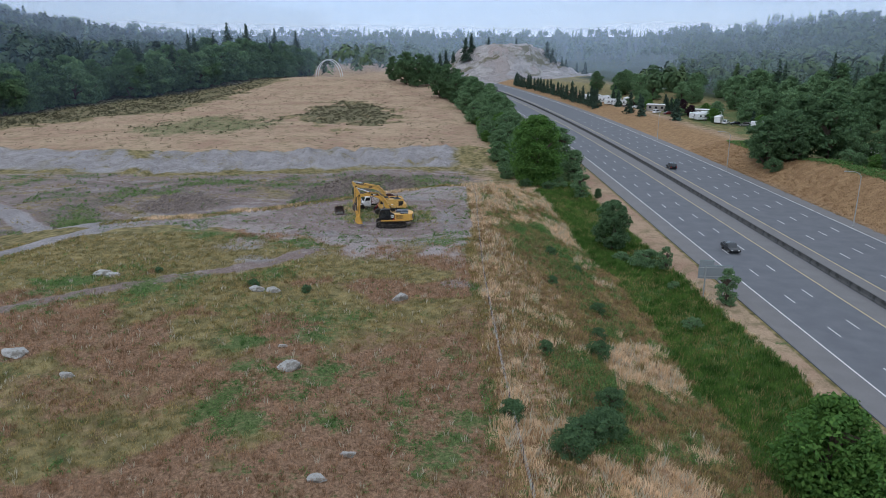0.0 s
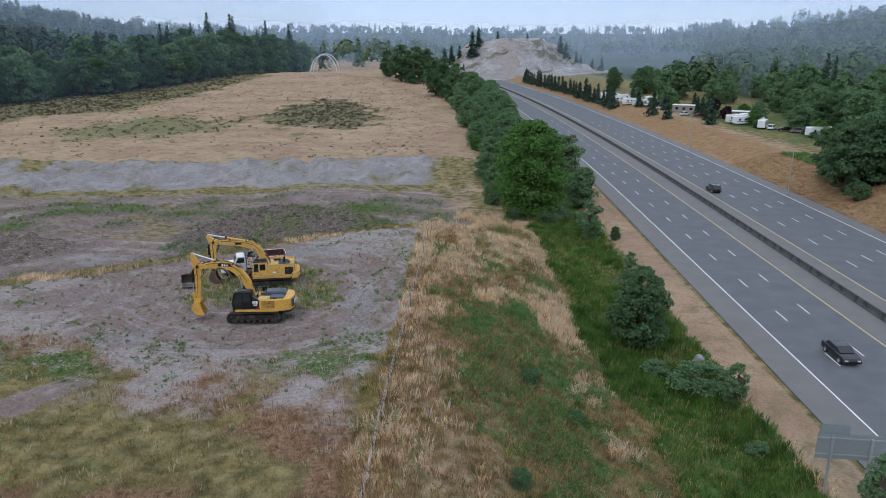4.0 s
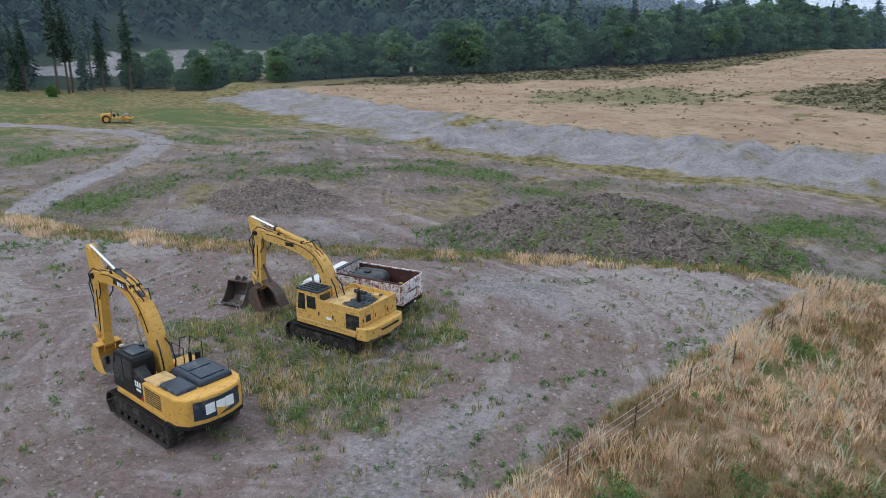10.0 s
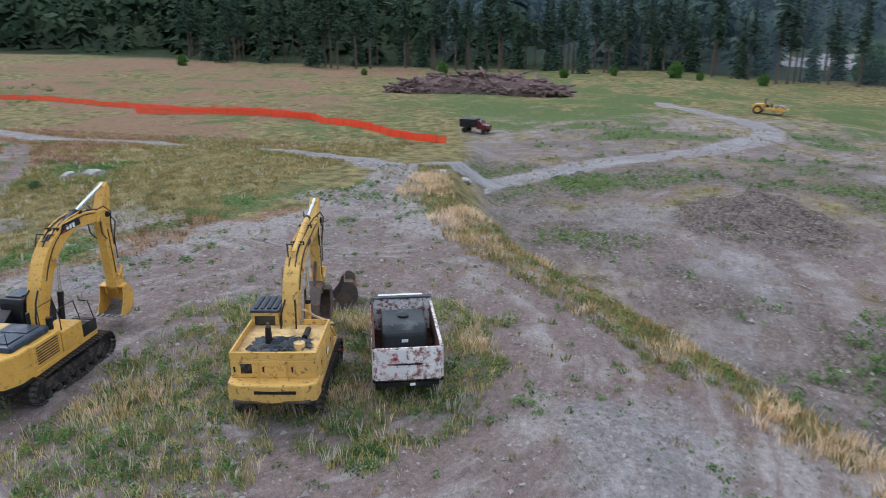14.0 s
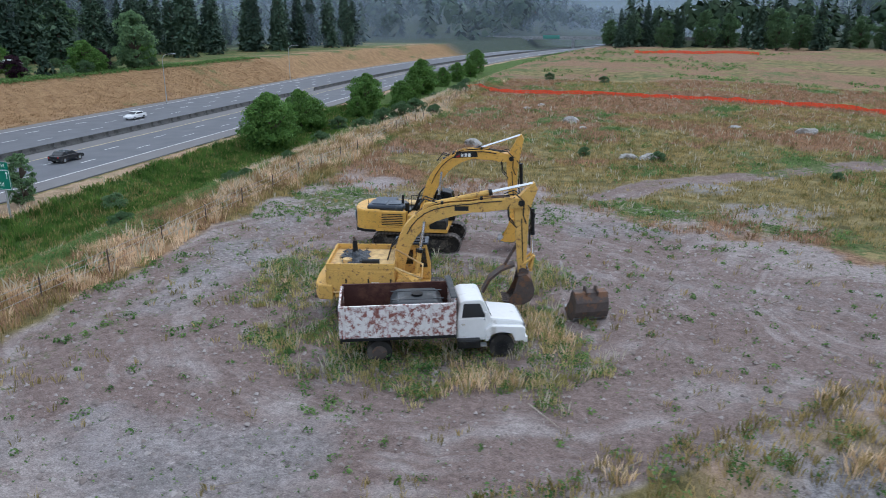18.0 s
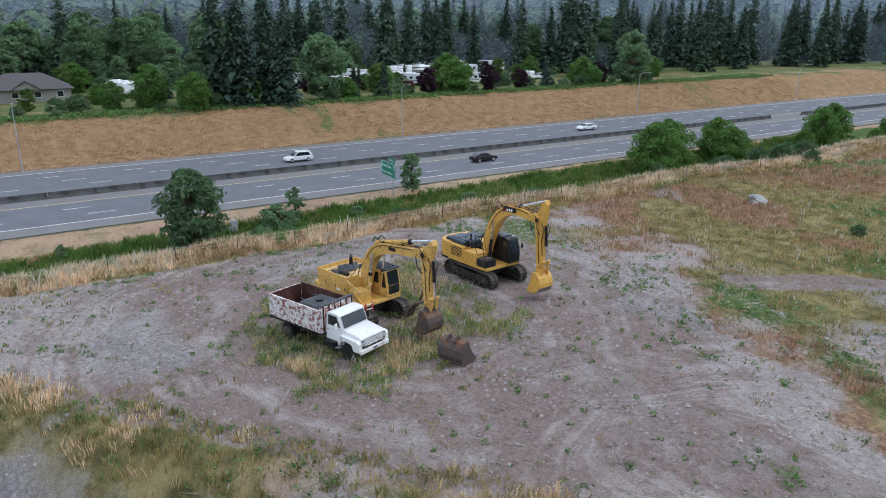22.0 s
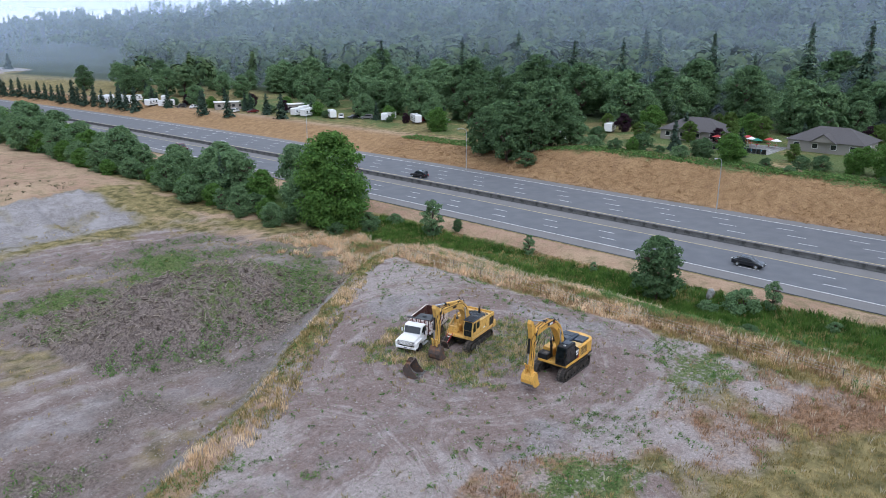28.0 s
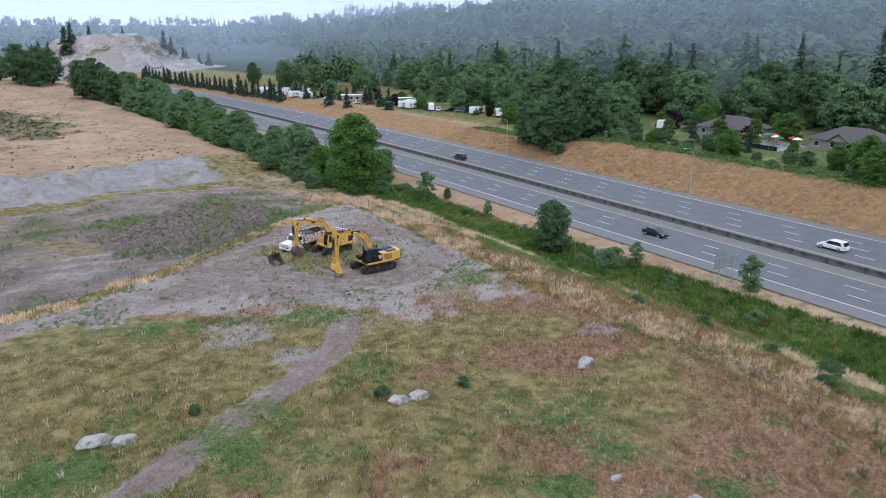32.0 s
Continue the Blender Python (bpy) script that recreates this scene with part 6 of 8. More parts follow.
# belt behind the houses and caravans
for k in range(230):
    y = -330 + k * 2.7 + rt.uniform(-4, 4)
    north = y > -25
    x = rt.uniform(200, 262) if -140 < y < 15 else rt.uniform(168, 258)
    kind = ("oak_far", "oak_dark", "oak_far", "fir", "oak_dark")[k % 5] if north else ("fir", "fir_b", "fir", "oak_dark", "fir_b")[k % 5]
    plant(kind, x, y, rt.uniform(0.7, 1.2), "wood behind the houses")
for k in range(120):
    y = rt.uniform(92, 400)
    lo = float(np.interp(y, (95, 200, 270, 320, 420), (136, 148, 150, 130, 112)))
    plant(("oak_far", "oak_dark", "oak_far", "hedge_a")[k % 4], lo + 100 * rt.uniform(0, 1) ** 1.5, y, rt.uniform(0.6, 0.95), "wood behind the houses")
for k in range(60):
    plant(("fir", "oak_dark", "fir_b", "oak_far")[k % 4], rt.uniform(205, 262), rt.uniform(-300, 20), rt.uniform(0.8, 1.15), "wood behind the houses")
for k in range(34):
    plant(("bush_d", "bush", "bush_d", "willow")[k % 4], rt.uniform(112.5, 121), -135 + k * 6.1 + rt.uniform(-2, 2), rt.uniform(0.45, 0.95), "shrubs along the top of the bank")
for k in range(24):
    plant(("oak_far", "lime", "hedge_a", "oak_dark")[k % 4], rt.uniform(164, 204), rt.uniform(-35, 90), rt.uniform(0.6, 0.95), "wood behind the houses")
for k in range(46):
    plant(("bush_d", "willow", "plum", "lime", "spruce", "bush")[k % 6], rt.uniform(122, 166), -160 + k * 5.4 + rt.uniform(-2, 2), rt.uniform(0.6, 1.1), "garden shrubs beyond the highway")
for k in range(34):
    y = 96 + k * 6.2 + rt.uniform(-2, 2)
    lo = float(np.interp(y, (95, 200, 270, 320), (128, 122, 112, 104)))
    plant(("bush_d", "willow", "spruce", "hedge_b", "plum")[k % 5], lo + rt.uniform(0, 22), y, rt.uniform(0.6, 1.05), "shrubs by the caravan park")
for k in range(14):
    plant(("oak_far", "spruce", "lime")[k % 3], rt.uniform(132, 200), rt.uniform(-160, -35), rt.uniform(0.5, 0.9), "trees in the caravan park")
# forest on the western edge
for k in range(84):
    y = -175 + k * 3.4 + rt.uniform(-1.5, 1.5)
    plant(("fir_tall", "fir_thin", "fir_tall", "fir")[k % 4], -252 - rt.uniform(0, 46) + 0.05 * y, y, rt.uniform(0.8, 1.08), "tall western firs")
for k in range(9):
    plant("willow", -238 + rt.uniform(-10, 10), rt.uniform(-150, 100), rt.uniform(0.35, 0.9), "shrubs under the western firs")
edge_x, edge_y = (-258, -226, -196, -178, -140, -132, -118), (108, 150, 225, 318, 400, 540, 620)
for k in range(190):
    y = 112 + k * 2.7 + rt.uniform(-2, 2)
    plant(("oak_dark", "hedge_a", "oak_dark", "oak_far", "fir_b" if y > 240 else "oak_far", "hedge_b")[k % 6], float(np.interp(y, edge_y, edge_x)) - rt.uniform(0, 26), y, rt.uniform(0.8, 1.15) * float(np.interp(y, (150, 250, 400), (0.9, 1.3, 1.6))), "dark northern treeline")
for k in range(60):
    if -215 + k * 5.2 > 75 + float(bend(-380)) - 55:
        continue
    plant(("fir", "fir_b", "oak_dark")[k % 3], -215 + k * 5.2 + rt.uniform(-4, 4), -345 - rt.uniform(0, 60), rt.uniform(0.8, 1.1), "southern treeline")
for x, y, s in ((8, 640, 2.6), (14, 652, 2.2), (34, 640, 3.0), (40, 650, 2.4), (118, 650, 2.2), (122, 640, 2.0), (-8, 630, 1.6), (150, 655, 1.5), (158, 650, 1.8), (0, 625, 1.3), (-14, 640, 1.2), (-4, 660, 1.4), (22, 660, 1.6), (26, 618, 0.9), (132, 640, 1.2), (140, 662, 1.3), (60, 690, 1.2), (90, 694, 1.0)):
    plant("spruce", x, y, s, "trees on the quarry hill")
for k in list(KINDS.values()):
    for c_ in list(k.children_recursive) + [k]:
        bpy.data.objects.remove(c_)

# ---- far woods on the hills ----
rw = np.random.RandomState(9)


def wood_patch(name, xs, ys, hs, leaf, label, ratio=0.6, tri=60, fine=1.0):
    n = len(xs)
    z = height(xs, ys)
    V, F = [], []
    con = rw.uniform(size=n) < ratio
    for k in range(tri):
        a = rw.uniform(0, 2 * np.pi, n)
        q = (k + rw.uniform(0, 1, n)) / tri
        rad = np.where(con, hs * 0.17 * (1.02 - q), hs * 0.36 * np.sin(np.pi * (q * 0.62 + 0.34)) ** 0.8) * rw.uniform(0.75, 1.2, n)
        zz = z + hs * np.where(con, 0.06 + 0.94 * q, 0.12 + 0.86 * q)
        size = hs * np.where(con, 0.055 + 0.045 * (1 - q), 0.095)
        c_ = np.stack([xs + np.cos(a) * rad * 0.8, ys + np.sin(a) * rad * 0.8, zz], 1)
        o = np.stack([np.cos(a), np.sin(a), np.where(con, -0.75, -0.25)], 1)
        s = np.stack([-np.sin(a), np.cos(a), 0 * a], 1)
        # broad crowns: clumps that lie on a lumpy dome
        d = rw.normal(size=(n, 3)); d /= np.linalg.norm(d, axis=1, keepdims=True)
        d[:, 2] = np.where(d[:, 2] < -0.25, -d[:, 2], d[:, 2])
        bulge = (0.8 + 0.3 * np.sin(5 * d[:, 0] + xs) * np.cos(4 * d[:, 2] + ys))[:, None]
        dome = np.stack([xs, ys, z + 0.5 * hs], 1) + d * bulge * (hs * np.array([[0.36], [0.36], [0.46]])).T
        t1 = np.cross(d, rw.normal(size=(n, 3))); t1 /= np.linalg.norm(t1, axis=1, keepdims=True) + 1e-9
        t2 = np.cross(d, t1)
        c_ = np.where(con[:, None], c_, dome)
        o, s = np.where(con[:, None], o, t1), np.where(con[:, None], s, t2)
        size = np.where(con, size, fine * hs * rw.uniform(0.07, 0.13, n))
        V.append(np.stack([c_ - o * size[:, None] * 0.7, c_ + o * size[:, None] + s * size[:, None] * 0.8, c_ + o * size[:, None] - s * size[:, None] * 0.8], 1))
    v = np.concatenate(V).reshape(-1, 3)
    f = np.arange(len(v)).reshape(-1, 3)
    return tagged(new(name, soup(name, v, f, leaf)), label, "woods", kind="stuff")


def scatter(n, x0, x1, y0, y1):
    return rw.uniform(x0, x1, n), rw.uniform(y0, y1, n)


FAR_A = mat("far_fir_wood", (0.024, 0.046, 0.03), 0.85, vary=0.3, island=1, colour2=(0.062, 0.095, 0.05), bump=0, scale=0.02, clump=0.06)
FAR_B = mat("far_mixed_wood", (0.05, 0.088, 0.042), 0.85, vary=0.35, island=1, colour2=(0.115, 0.165, 0.07), bump=0, scale=0.02, clump=0.06)
x, y = scatter(4600, -900, -270, -350, 1300)
keep = x < np.interp(y, (-400, 100, 225, 440, 700, 1300), (-292, -292, -245, -200, -160, -60))
keep &= ~((x > -400) & (y > 95) & (y < 315))
wood_patch("western_woods", x[keep], y[keep], rw.uniform(17, 34, keep.sum()), FAR_A, "hazy dark wooded hillside of firs", 0.65)
x, y = scatter(1500, 245, 430, -500, 620)
keep = np.hypot((x - 245) / 95, (y - 955) / 300) > 1
wood_patch("eastern_woods", x[keep], y[keep], rw.uniform(13, 26, keep.sum()), FAR_B, "hazy wooded slope of mixed green trees", 0.2, 170, 0.62)
x, y = scatter(2700, 430, 900, -500, 900)
wood_patch("eastern_woods", x, y, rw.uniform(13, 30, len(x)), FAR_B, "hazy wooded hillside of mixed green trees", 0.35, 100, 0.75)
x, y = scatter(2100, -700, 1000, 640, 2100)
keep = (np.hypot((x - 245) / 95, (y - 955) / 300) > 1) & (y > np.where(x < -60, 640, 980 - 0.3 * x))
wood_patch("northern_woods", x[keep], y[keep], rw.uniform(18, 34, keep.sum()), FAR_B, "distant hazy blue-green woods", 0.55)
x, y = scatter(700, 130, 560, 300, 1000)
keep = (np.hypot((x - 245) / 95, (y - 955) / 300) > 1) & (x > np.interp(y, (300, 450, 700, 1000), (130, 150, 300, 330))) & (np.hypot((x - 70) / 100, (y - 668) / 90) > 1)
wood_patch("valley_woods", x[keep], y[keep], rw.uniform(10, 20, keep.sum()), FAR_B, "hazy valley woods beside the lake", 0.3, 150, 0.65)
x, y = scatter(1400, -700, 600, -1150, -400)
keep = np.abs(x - 75 - bend(y)) > 42
wood_patch("southern_woods", x[keep], y[keep], rw.uniform(18, 32, keep.sum()), FAR_A, "hazy southern wooded hills", 0.55)

# lake beyond the quarry
WATER = mat("grey_lake_water", (0.05, 0.07, 0.085), 0.12, vary=0.08, scale=0.02, bump=0.05, spec=0.6)
lake = bmesh.new()
bmesh.ops.create_circle(lake, cap_ends=True, segments=48, radius=1)
bmesh.ops.transform(lake, matrix=Matrix.Translation((245, 955, -6.2)) @ Matrix.Diagonal((72, 265, 1, 1)), verts=lake.verts)
tagged(new("water", mesh_of("water", lake, WATER)), "still grey lake below wooded hills", "lake", kind="structure")

# ---- see-through shells that imitate distance haze ----
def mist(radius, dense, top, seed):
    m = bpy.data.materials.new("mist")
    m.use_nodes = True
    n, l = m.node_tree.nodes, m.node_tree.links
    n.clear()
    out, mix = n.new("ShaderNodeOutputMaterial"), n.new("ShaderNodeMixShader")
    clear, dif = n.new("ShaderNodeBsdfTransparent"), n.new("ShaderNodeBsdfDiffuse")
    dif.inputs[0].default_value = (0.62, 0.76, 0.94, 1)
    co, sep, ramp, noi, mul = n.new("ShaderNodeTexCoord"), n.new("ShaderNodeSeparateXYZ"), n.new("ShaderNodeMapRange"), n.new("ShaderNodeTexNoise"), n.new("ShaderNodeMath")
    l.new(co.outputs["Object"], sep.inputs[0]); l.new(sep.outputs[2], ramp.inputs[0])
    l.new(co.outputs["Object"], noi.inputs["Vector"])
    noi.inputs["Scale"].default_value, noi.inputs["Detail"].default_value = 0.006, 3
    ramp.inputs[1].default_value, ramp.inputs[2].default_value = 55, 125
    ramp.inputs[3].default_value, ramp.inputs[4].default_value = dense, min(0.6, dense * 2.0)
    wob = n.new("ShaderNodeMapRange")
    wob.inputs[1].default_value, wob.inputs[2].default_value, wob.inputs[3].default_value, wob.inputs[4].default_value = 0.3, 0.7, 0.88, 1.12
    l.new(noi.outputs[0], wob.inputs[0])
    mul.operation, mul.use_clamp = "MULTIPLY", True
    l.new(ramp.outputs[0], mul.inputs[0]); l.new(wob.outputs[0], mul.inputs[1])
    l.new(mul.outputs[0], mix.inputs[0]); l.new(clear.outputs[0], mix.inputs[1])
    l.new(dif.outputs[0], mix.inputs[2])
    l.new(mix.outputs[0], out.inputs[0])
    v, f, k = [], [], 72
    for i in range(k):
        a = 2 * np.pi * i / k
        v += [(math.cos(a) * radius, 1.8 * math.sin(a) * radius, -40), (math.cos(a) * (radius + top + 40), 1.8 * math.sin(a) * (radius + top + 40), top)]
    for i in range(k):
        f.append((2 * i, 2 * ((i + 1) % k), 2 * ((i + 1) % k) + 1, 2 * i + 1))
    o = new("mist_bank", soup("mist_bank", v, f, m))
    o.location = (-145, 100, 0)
    return tagged(o, "pale see-through shell imitating distance haze over the valley", "mist", kind="structure")


# haze added in steps: each wider shell veils the land behind it further
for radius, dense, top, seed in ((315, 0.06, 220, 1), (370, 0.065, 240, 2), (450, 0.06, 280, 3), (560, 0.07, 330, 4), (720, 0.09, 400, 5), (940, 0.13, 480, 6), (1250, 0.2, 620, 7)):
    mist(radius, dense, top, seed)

# added see-through curtains imitating haze along the western and northern wood's edge
edge_haze = [(-330, -60), (-292, 40), (-262, 100), (-222, 160), (-190, 235), (-170, 318), (-134, 398), (-112, 470), (-96, 560), (-70, 660)]
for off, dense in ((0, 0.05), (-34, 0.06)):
    m = bpy.data.materials.new("edge_haze")
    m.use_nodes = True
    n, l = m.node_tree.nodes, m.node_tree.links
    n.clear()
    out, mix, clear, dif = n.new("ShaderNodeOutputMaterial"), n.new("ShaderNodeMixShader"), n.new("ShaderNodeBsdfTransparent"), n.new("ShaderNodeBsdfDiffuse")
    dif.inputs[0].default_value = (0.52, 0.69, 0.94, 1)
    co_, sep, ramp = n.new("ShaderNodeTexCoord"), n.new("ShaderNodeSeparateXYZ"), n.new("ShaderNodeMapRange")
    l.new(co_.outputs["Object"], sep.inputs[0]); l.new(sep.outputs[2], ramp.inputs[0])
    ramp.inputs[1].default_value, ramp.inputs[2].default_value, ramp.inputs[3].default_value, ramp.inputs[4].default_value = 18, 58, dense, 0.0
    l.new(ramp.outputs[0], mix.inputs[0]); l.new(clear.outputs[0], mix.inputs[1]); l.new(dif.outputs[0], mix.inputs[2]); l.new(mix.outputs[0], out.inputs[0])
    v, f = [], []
    for x, y in edge_haze:
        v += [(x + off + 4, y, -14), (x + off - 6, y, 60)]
    f = [(2 * i, 2 * i + 2, 2 * i + 3, 2 * i + 1) for i in range(len(edge_haze) - 1)]
    tagged(new("mist_bank", soup("mist_bank", v, f, m)), "pale see-through curtain imitating haze at the edge of a wood", "mist", kind="structure")

# ---- roadside things ----
def words(text, size, m, parent, material):
    cu = bpy.data.curves.new("lettering", "FONT")
    cu.body, cu.size, cu.extrude, cu.align_x, cu.align_y = text, size, 0.004, "LEFT", "CENTER"
    tmp = new("lettering", cu)
    me = bpy.data.meshes.new_from_object(tmp)
    bpy.data.objects.remove(tmp)
    me.materials.append(material)
    o = part("lettering", me, material, parent)
    o.matrix_local = m
    return o


sign = thing("road_sign", pose(52.0, -18.6, hz(52.0, -18.6), 0, 0, -5), "green highway exit sign on two steel posts in the verge", "sign")
for x_ in (-1.35, 1.35):
    part("post", bx(x_ - 0.09, x_ + 0.09, -0.16, -0.02, -0.4, 4.3, bevel=0.01), GALV, sign)
SW, S0, S1 = 2.35, 2.55, 4.55
panel = part("panel", bx(-SW, SW, 0.0, 0.04, S0, S1), SIGN_GREEN, sign)
part("panel_back", bx(-SW, SW, -0.014, -0.004, S0, S1), SIGN_BACK, sign, "bare grey metal back")
tab = part("exit_tab", bx(-SW + 0.1, -SW + 2.1, 0.0, 0.04, S1 + 0.03, S1 + 0.72), SIGN_GREEN, sign)
part("tab_back", bx(-SW + 0.1, -SW + 2.1, -0.014, -0.004, S1 + 0.03, S1 + 0.72), SIGN_BACK, sign)
for z_ in (S0 + 0.35, S1 - 0.35):
    part("stringer", bx(-SW, SW, -0.05, -0.015, z_ - 0.05, z_ + 0.05), GALV, sign)
for x0, x1, z0, z1 in ((-SW + 0.05, SW - 0.05, S0 + 0.05, S0 + 0.1), (-SW + 0.05, SW - 0.05, S1 - 0.1, S1 - 0.05), (-SW + 0.05, -SW + 0.1, S0 + 0.1, S1 - 0.1), (SW - 0.1, SW - 0.05, S0 + 0.1, S1 - 0.1)):
    part("border", bx(x0, x1, 0.041, 0.046, z0, z1), LETTER, panel)
face = Matrix(((-1, 0, 0, 0), (0, 0, 1, 0.05), (0, 1, 0, 0), (0, 0, 0, 1)))
words("EXIT 52", 0.46, Matrix.Translation((-SW + 2.0, 0, S1 + 0.38)) @ face, tab, LETTER)
words("Barnes Drive", 0.58, Matrix.Translation((SW - 0.25, 0, S0 + 1.42)) @ face, panel, LETTER)
words("Toutle Park Rd", 0.58, Matrix.Translation((SW - 0.25, 0, S0 + 0.55)) @ face, panel, LETTER)
part("arrow", bx(-SW + 0.35, -SW + 0.43, 0.041, 0.046, S0 + 1.15, S0 + 1.7), LETTER, panel)
part("arrow_head", prism([(-SW + 0.2, S0 + 1.6), (-SW + 0.58, S0 + 1.6), (-SW + 0.39, S0 + 1.85)], 0.041, 0.046), LETTER, panel)

first = None
for k, y in enumerate((157, 90, 23, -45, -113, -181)):
    x = 94.9 + float(bend(y))
    m = pose(x, y, hz(x, y) - 0.05)
    if first is None:
        first = thing("street_lamp", m, "tall grey steel highway lamp with a curved arm", "street lamp", "highway lamps")
        part("foundation", rod((0, 0, 0), (0, 0, 0.25), 0.3), CONC, first)
        part("pole", rod((0, 0, 0.2), (0, 0, 10.2), 0.11, 0.06), GALV, first)
        part("arm", tube([(0, 0, 10.1), (-0.5, 0, 10.75), (-1.4, 0, 11.1), (-2.8, 0, 11.15)], 0.05), GALV, first)
        part("lamp_head", bx(-3.5, -2.75, -0.16, 0.16, 11.08, 11.24, bevel=0.05), GALV, first)
    else:
        copy_thing(first, m)

# wire fence along the edge of the pad
wf = thing("wire_fence", pose(0, 0, 0), "sagging wire fence on thin rusty steel posts", "fence")
pm = mesh_of("post", rod((0, 0, -0.2), (0, 0, 1.25), 0.035, seg=6), RUST)
fy = [-112 + 4.6 * k for k in range(33)]
fx = [18.9 + 0.5 * math.sin(y * 0.05) for y in fy]
fg = height(np.array(fx), np.array(fy)).tolist()
for x, y, g in zip(fx, fy, fg):
    part("post", pm, RUST, wf).location = (x, y, g)
for z_ in (0.5, 0.85, 1.15):
    part("wire", tube([(x, y, g + z_) for x, y, g in zip(fx, fy, fg)], 0.012, seg=4), GALV, wf)


def net_fence(pts, label, tall=1.3):
    fence = thing("safety_fence", pose(0, 0, 0), label, "fence", "orange safety fences")
    line = []
    for (ax, ay), (bx_, by_) in zip(pts, pts[1:]):
        n = max(2, int(math.hypot(bx_ - ax, by_ - ay) / 1.5))
        line += [(ax + (bx_ - ax) * i / n, ay + (by_ - ay) * i / n) for i in range(n)]
    line.append(pts[-1])
    rng = np.random.RandomState(len(line))
    lie = height(np.array([p[0] for p in line]), np.array([p[1] for p in line])).tolist()
    top = [tall - 0.18 * abs(math.sin(i * 0.9)) - rng.uniform(0, 0.25) * (rng.uniform() < 0.3) for i in range(len(line))]
    for s in range(6):
        v, f = [], []
        for i, (x, y) in enumerate(line):
            g = lie[i]
            z0, z1 = g + top[i] * (s / 6 + 0.01), g + top[i] * (s / 6 + 0.145)
            v += [(x, y, z0), (x, y, z1), (x + 0.012, y + 0.012, z1), (x + 0.012, y + 0.012, z0)]
        for i in range(len(line) - 1):
            a = 4 * i
            f += [(a + k, a + (k + 1) % 4, a + 4 + (k + 1) % 4, a + 4 + k) for k in range(4)]
        part("mesh_strip", soup("mesh_strip", v, f, ORANGE), ORANGE, fence)
    post = mesh_of("post", rod((0, 0, -0.2), (0, 0, tall), 0.025, seg=6), RUST)
    for (x, y), g in list(zip(line, lie))[::2]:
        part("post", post, RUST, fence).location = (x + 0.03, y + 0.03, g)


net_fence([(-79.5, -2.6), (-87, -12), (-95, -21), (-108, -35), (-107, -55), (-105.6, -73)], "bright orange plastic safety fence, sagging along a dirt bank")
net_fence([(-80.5, -4.4), (-96, -23.4), (-109, -37), (-112, -77), (-117, -116)], "second run of bright orange safety fence")
net_fence([(22, -101), (20, -104), (16, -96), (-14, -93), (-41, -85), (-62, -76)], "bright orange plastic safety fence across a dry field", 0.85)
net_fence([(-81, -92), (-84, -108), (-78, -119), (-101, -172), (-107, -235)], "long bright orange safety fence beside a dirt track", 0.9)
net_fence([(-14, -287), (-65, -296)], "distant orange safety fence in dry grass")


# ---- boulders and blocks ----
def boulder(x, y, sx, sy, sz, seed, label, material=ROCK, name="boulder", turn=0):
    rng = np.random.RandomState(seed)
    bm = bmesh.new()
    bmesh.ops.create_icosphere(bm, subdivisions=4, radius=1)
    cuts = [(Vector(rng.normal(size=3)).normalized(), rng.uniform(0.55, 0.9)) for _ in range(11)]
    off = Vector(rng.uniform(-9, 9, 3))
    for v in bm.verts:
        d = v.co.normalized()
        r = 1.0
        for c_, k in cuts:
            if d.dot(c_) > 1e-3:
                r = min(r, k / d.dot(c_))
        r *= 1 + 0.10 * noise.noise(d * 2.3 + off) + 0.05 * noise.noise(d * 7 + off)
        v.co = Vector((d.x * r * sx, d.y * r * sy, d.z * r * sz))
    return tagged(new(name, mesh_of(name, bm, material)), label, "rock", "scattered boulders"), pose(x, y, hz(x, y) + sz * 0.25, 0, 0, turn)


for k, (x, y, sx, sy, sz, turn) in enumerate(((8.0, -36.3, 0.9, 0.7, 0.6, 20), (-9.7, -32.9, 1.0, 0.6, 0.45, 10), (-7.8, -33.1, 0.9, 0.55, 0.42, -8), (-1.2, -55.7, 1.0, 0.9, 0.6, 40), (-28, -53, 1.3, 0.8, 0.6, 0),
                                               (-31.8, -26, 1.3, 0.8, 0.55, 30), (-30, -27.4, 0.8, 0.6, 0.4, 70), (4.6, -73.6, 0.6, 0.45, 0.3, 0), (6.3, -70.3, 0.5, 0.4, 0.25, 50), (-2.7, -50.8, 0.4, 0.3, 0.22, 15),
                                               (-40.5, 5.6, 0.7, 0.45, 0.45, 30), (-43.7, 7.2, 0.8, 0.5, 0.4, 65), (-46.9, 8.7, 0.7, 0.5, 0.35, 10), (-21.0, -57.0, 0.7, 0.5, 0.3, 10))):
    o, m = boulder(x, y, 1.2 * sx, 1.2 * sy, 1.1 * sz, 100 + k, "pale weathered boulder half sunk in field grass")
    o.matrix_world = m
o, m = boulder(48.6, 4.1, 0.75, 0.7, 1.0, 140, "pale upright concrete lump standing in the ditch", CONC, "concrete_block")
o.matrix_world = pose(48.6, 4.1, hz(48.6, 4.1) + 0.6, 10, 0, 20)

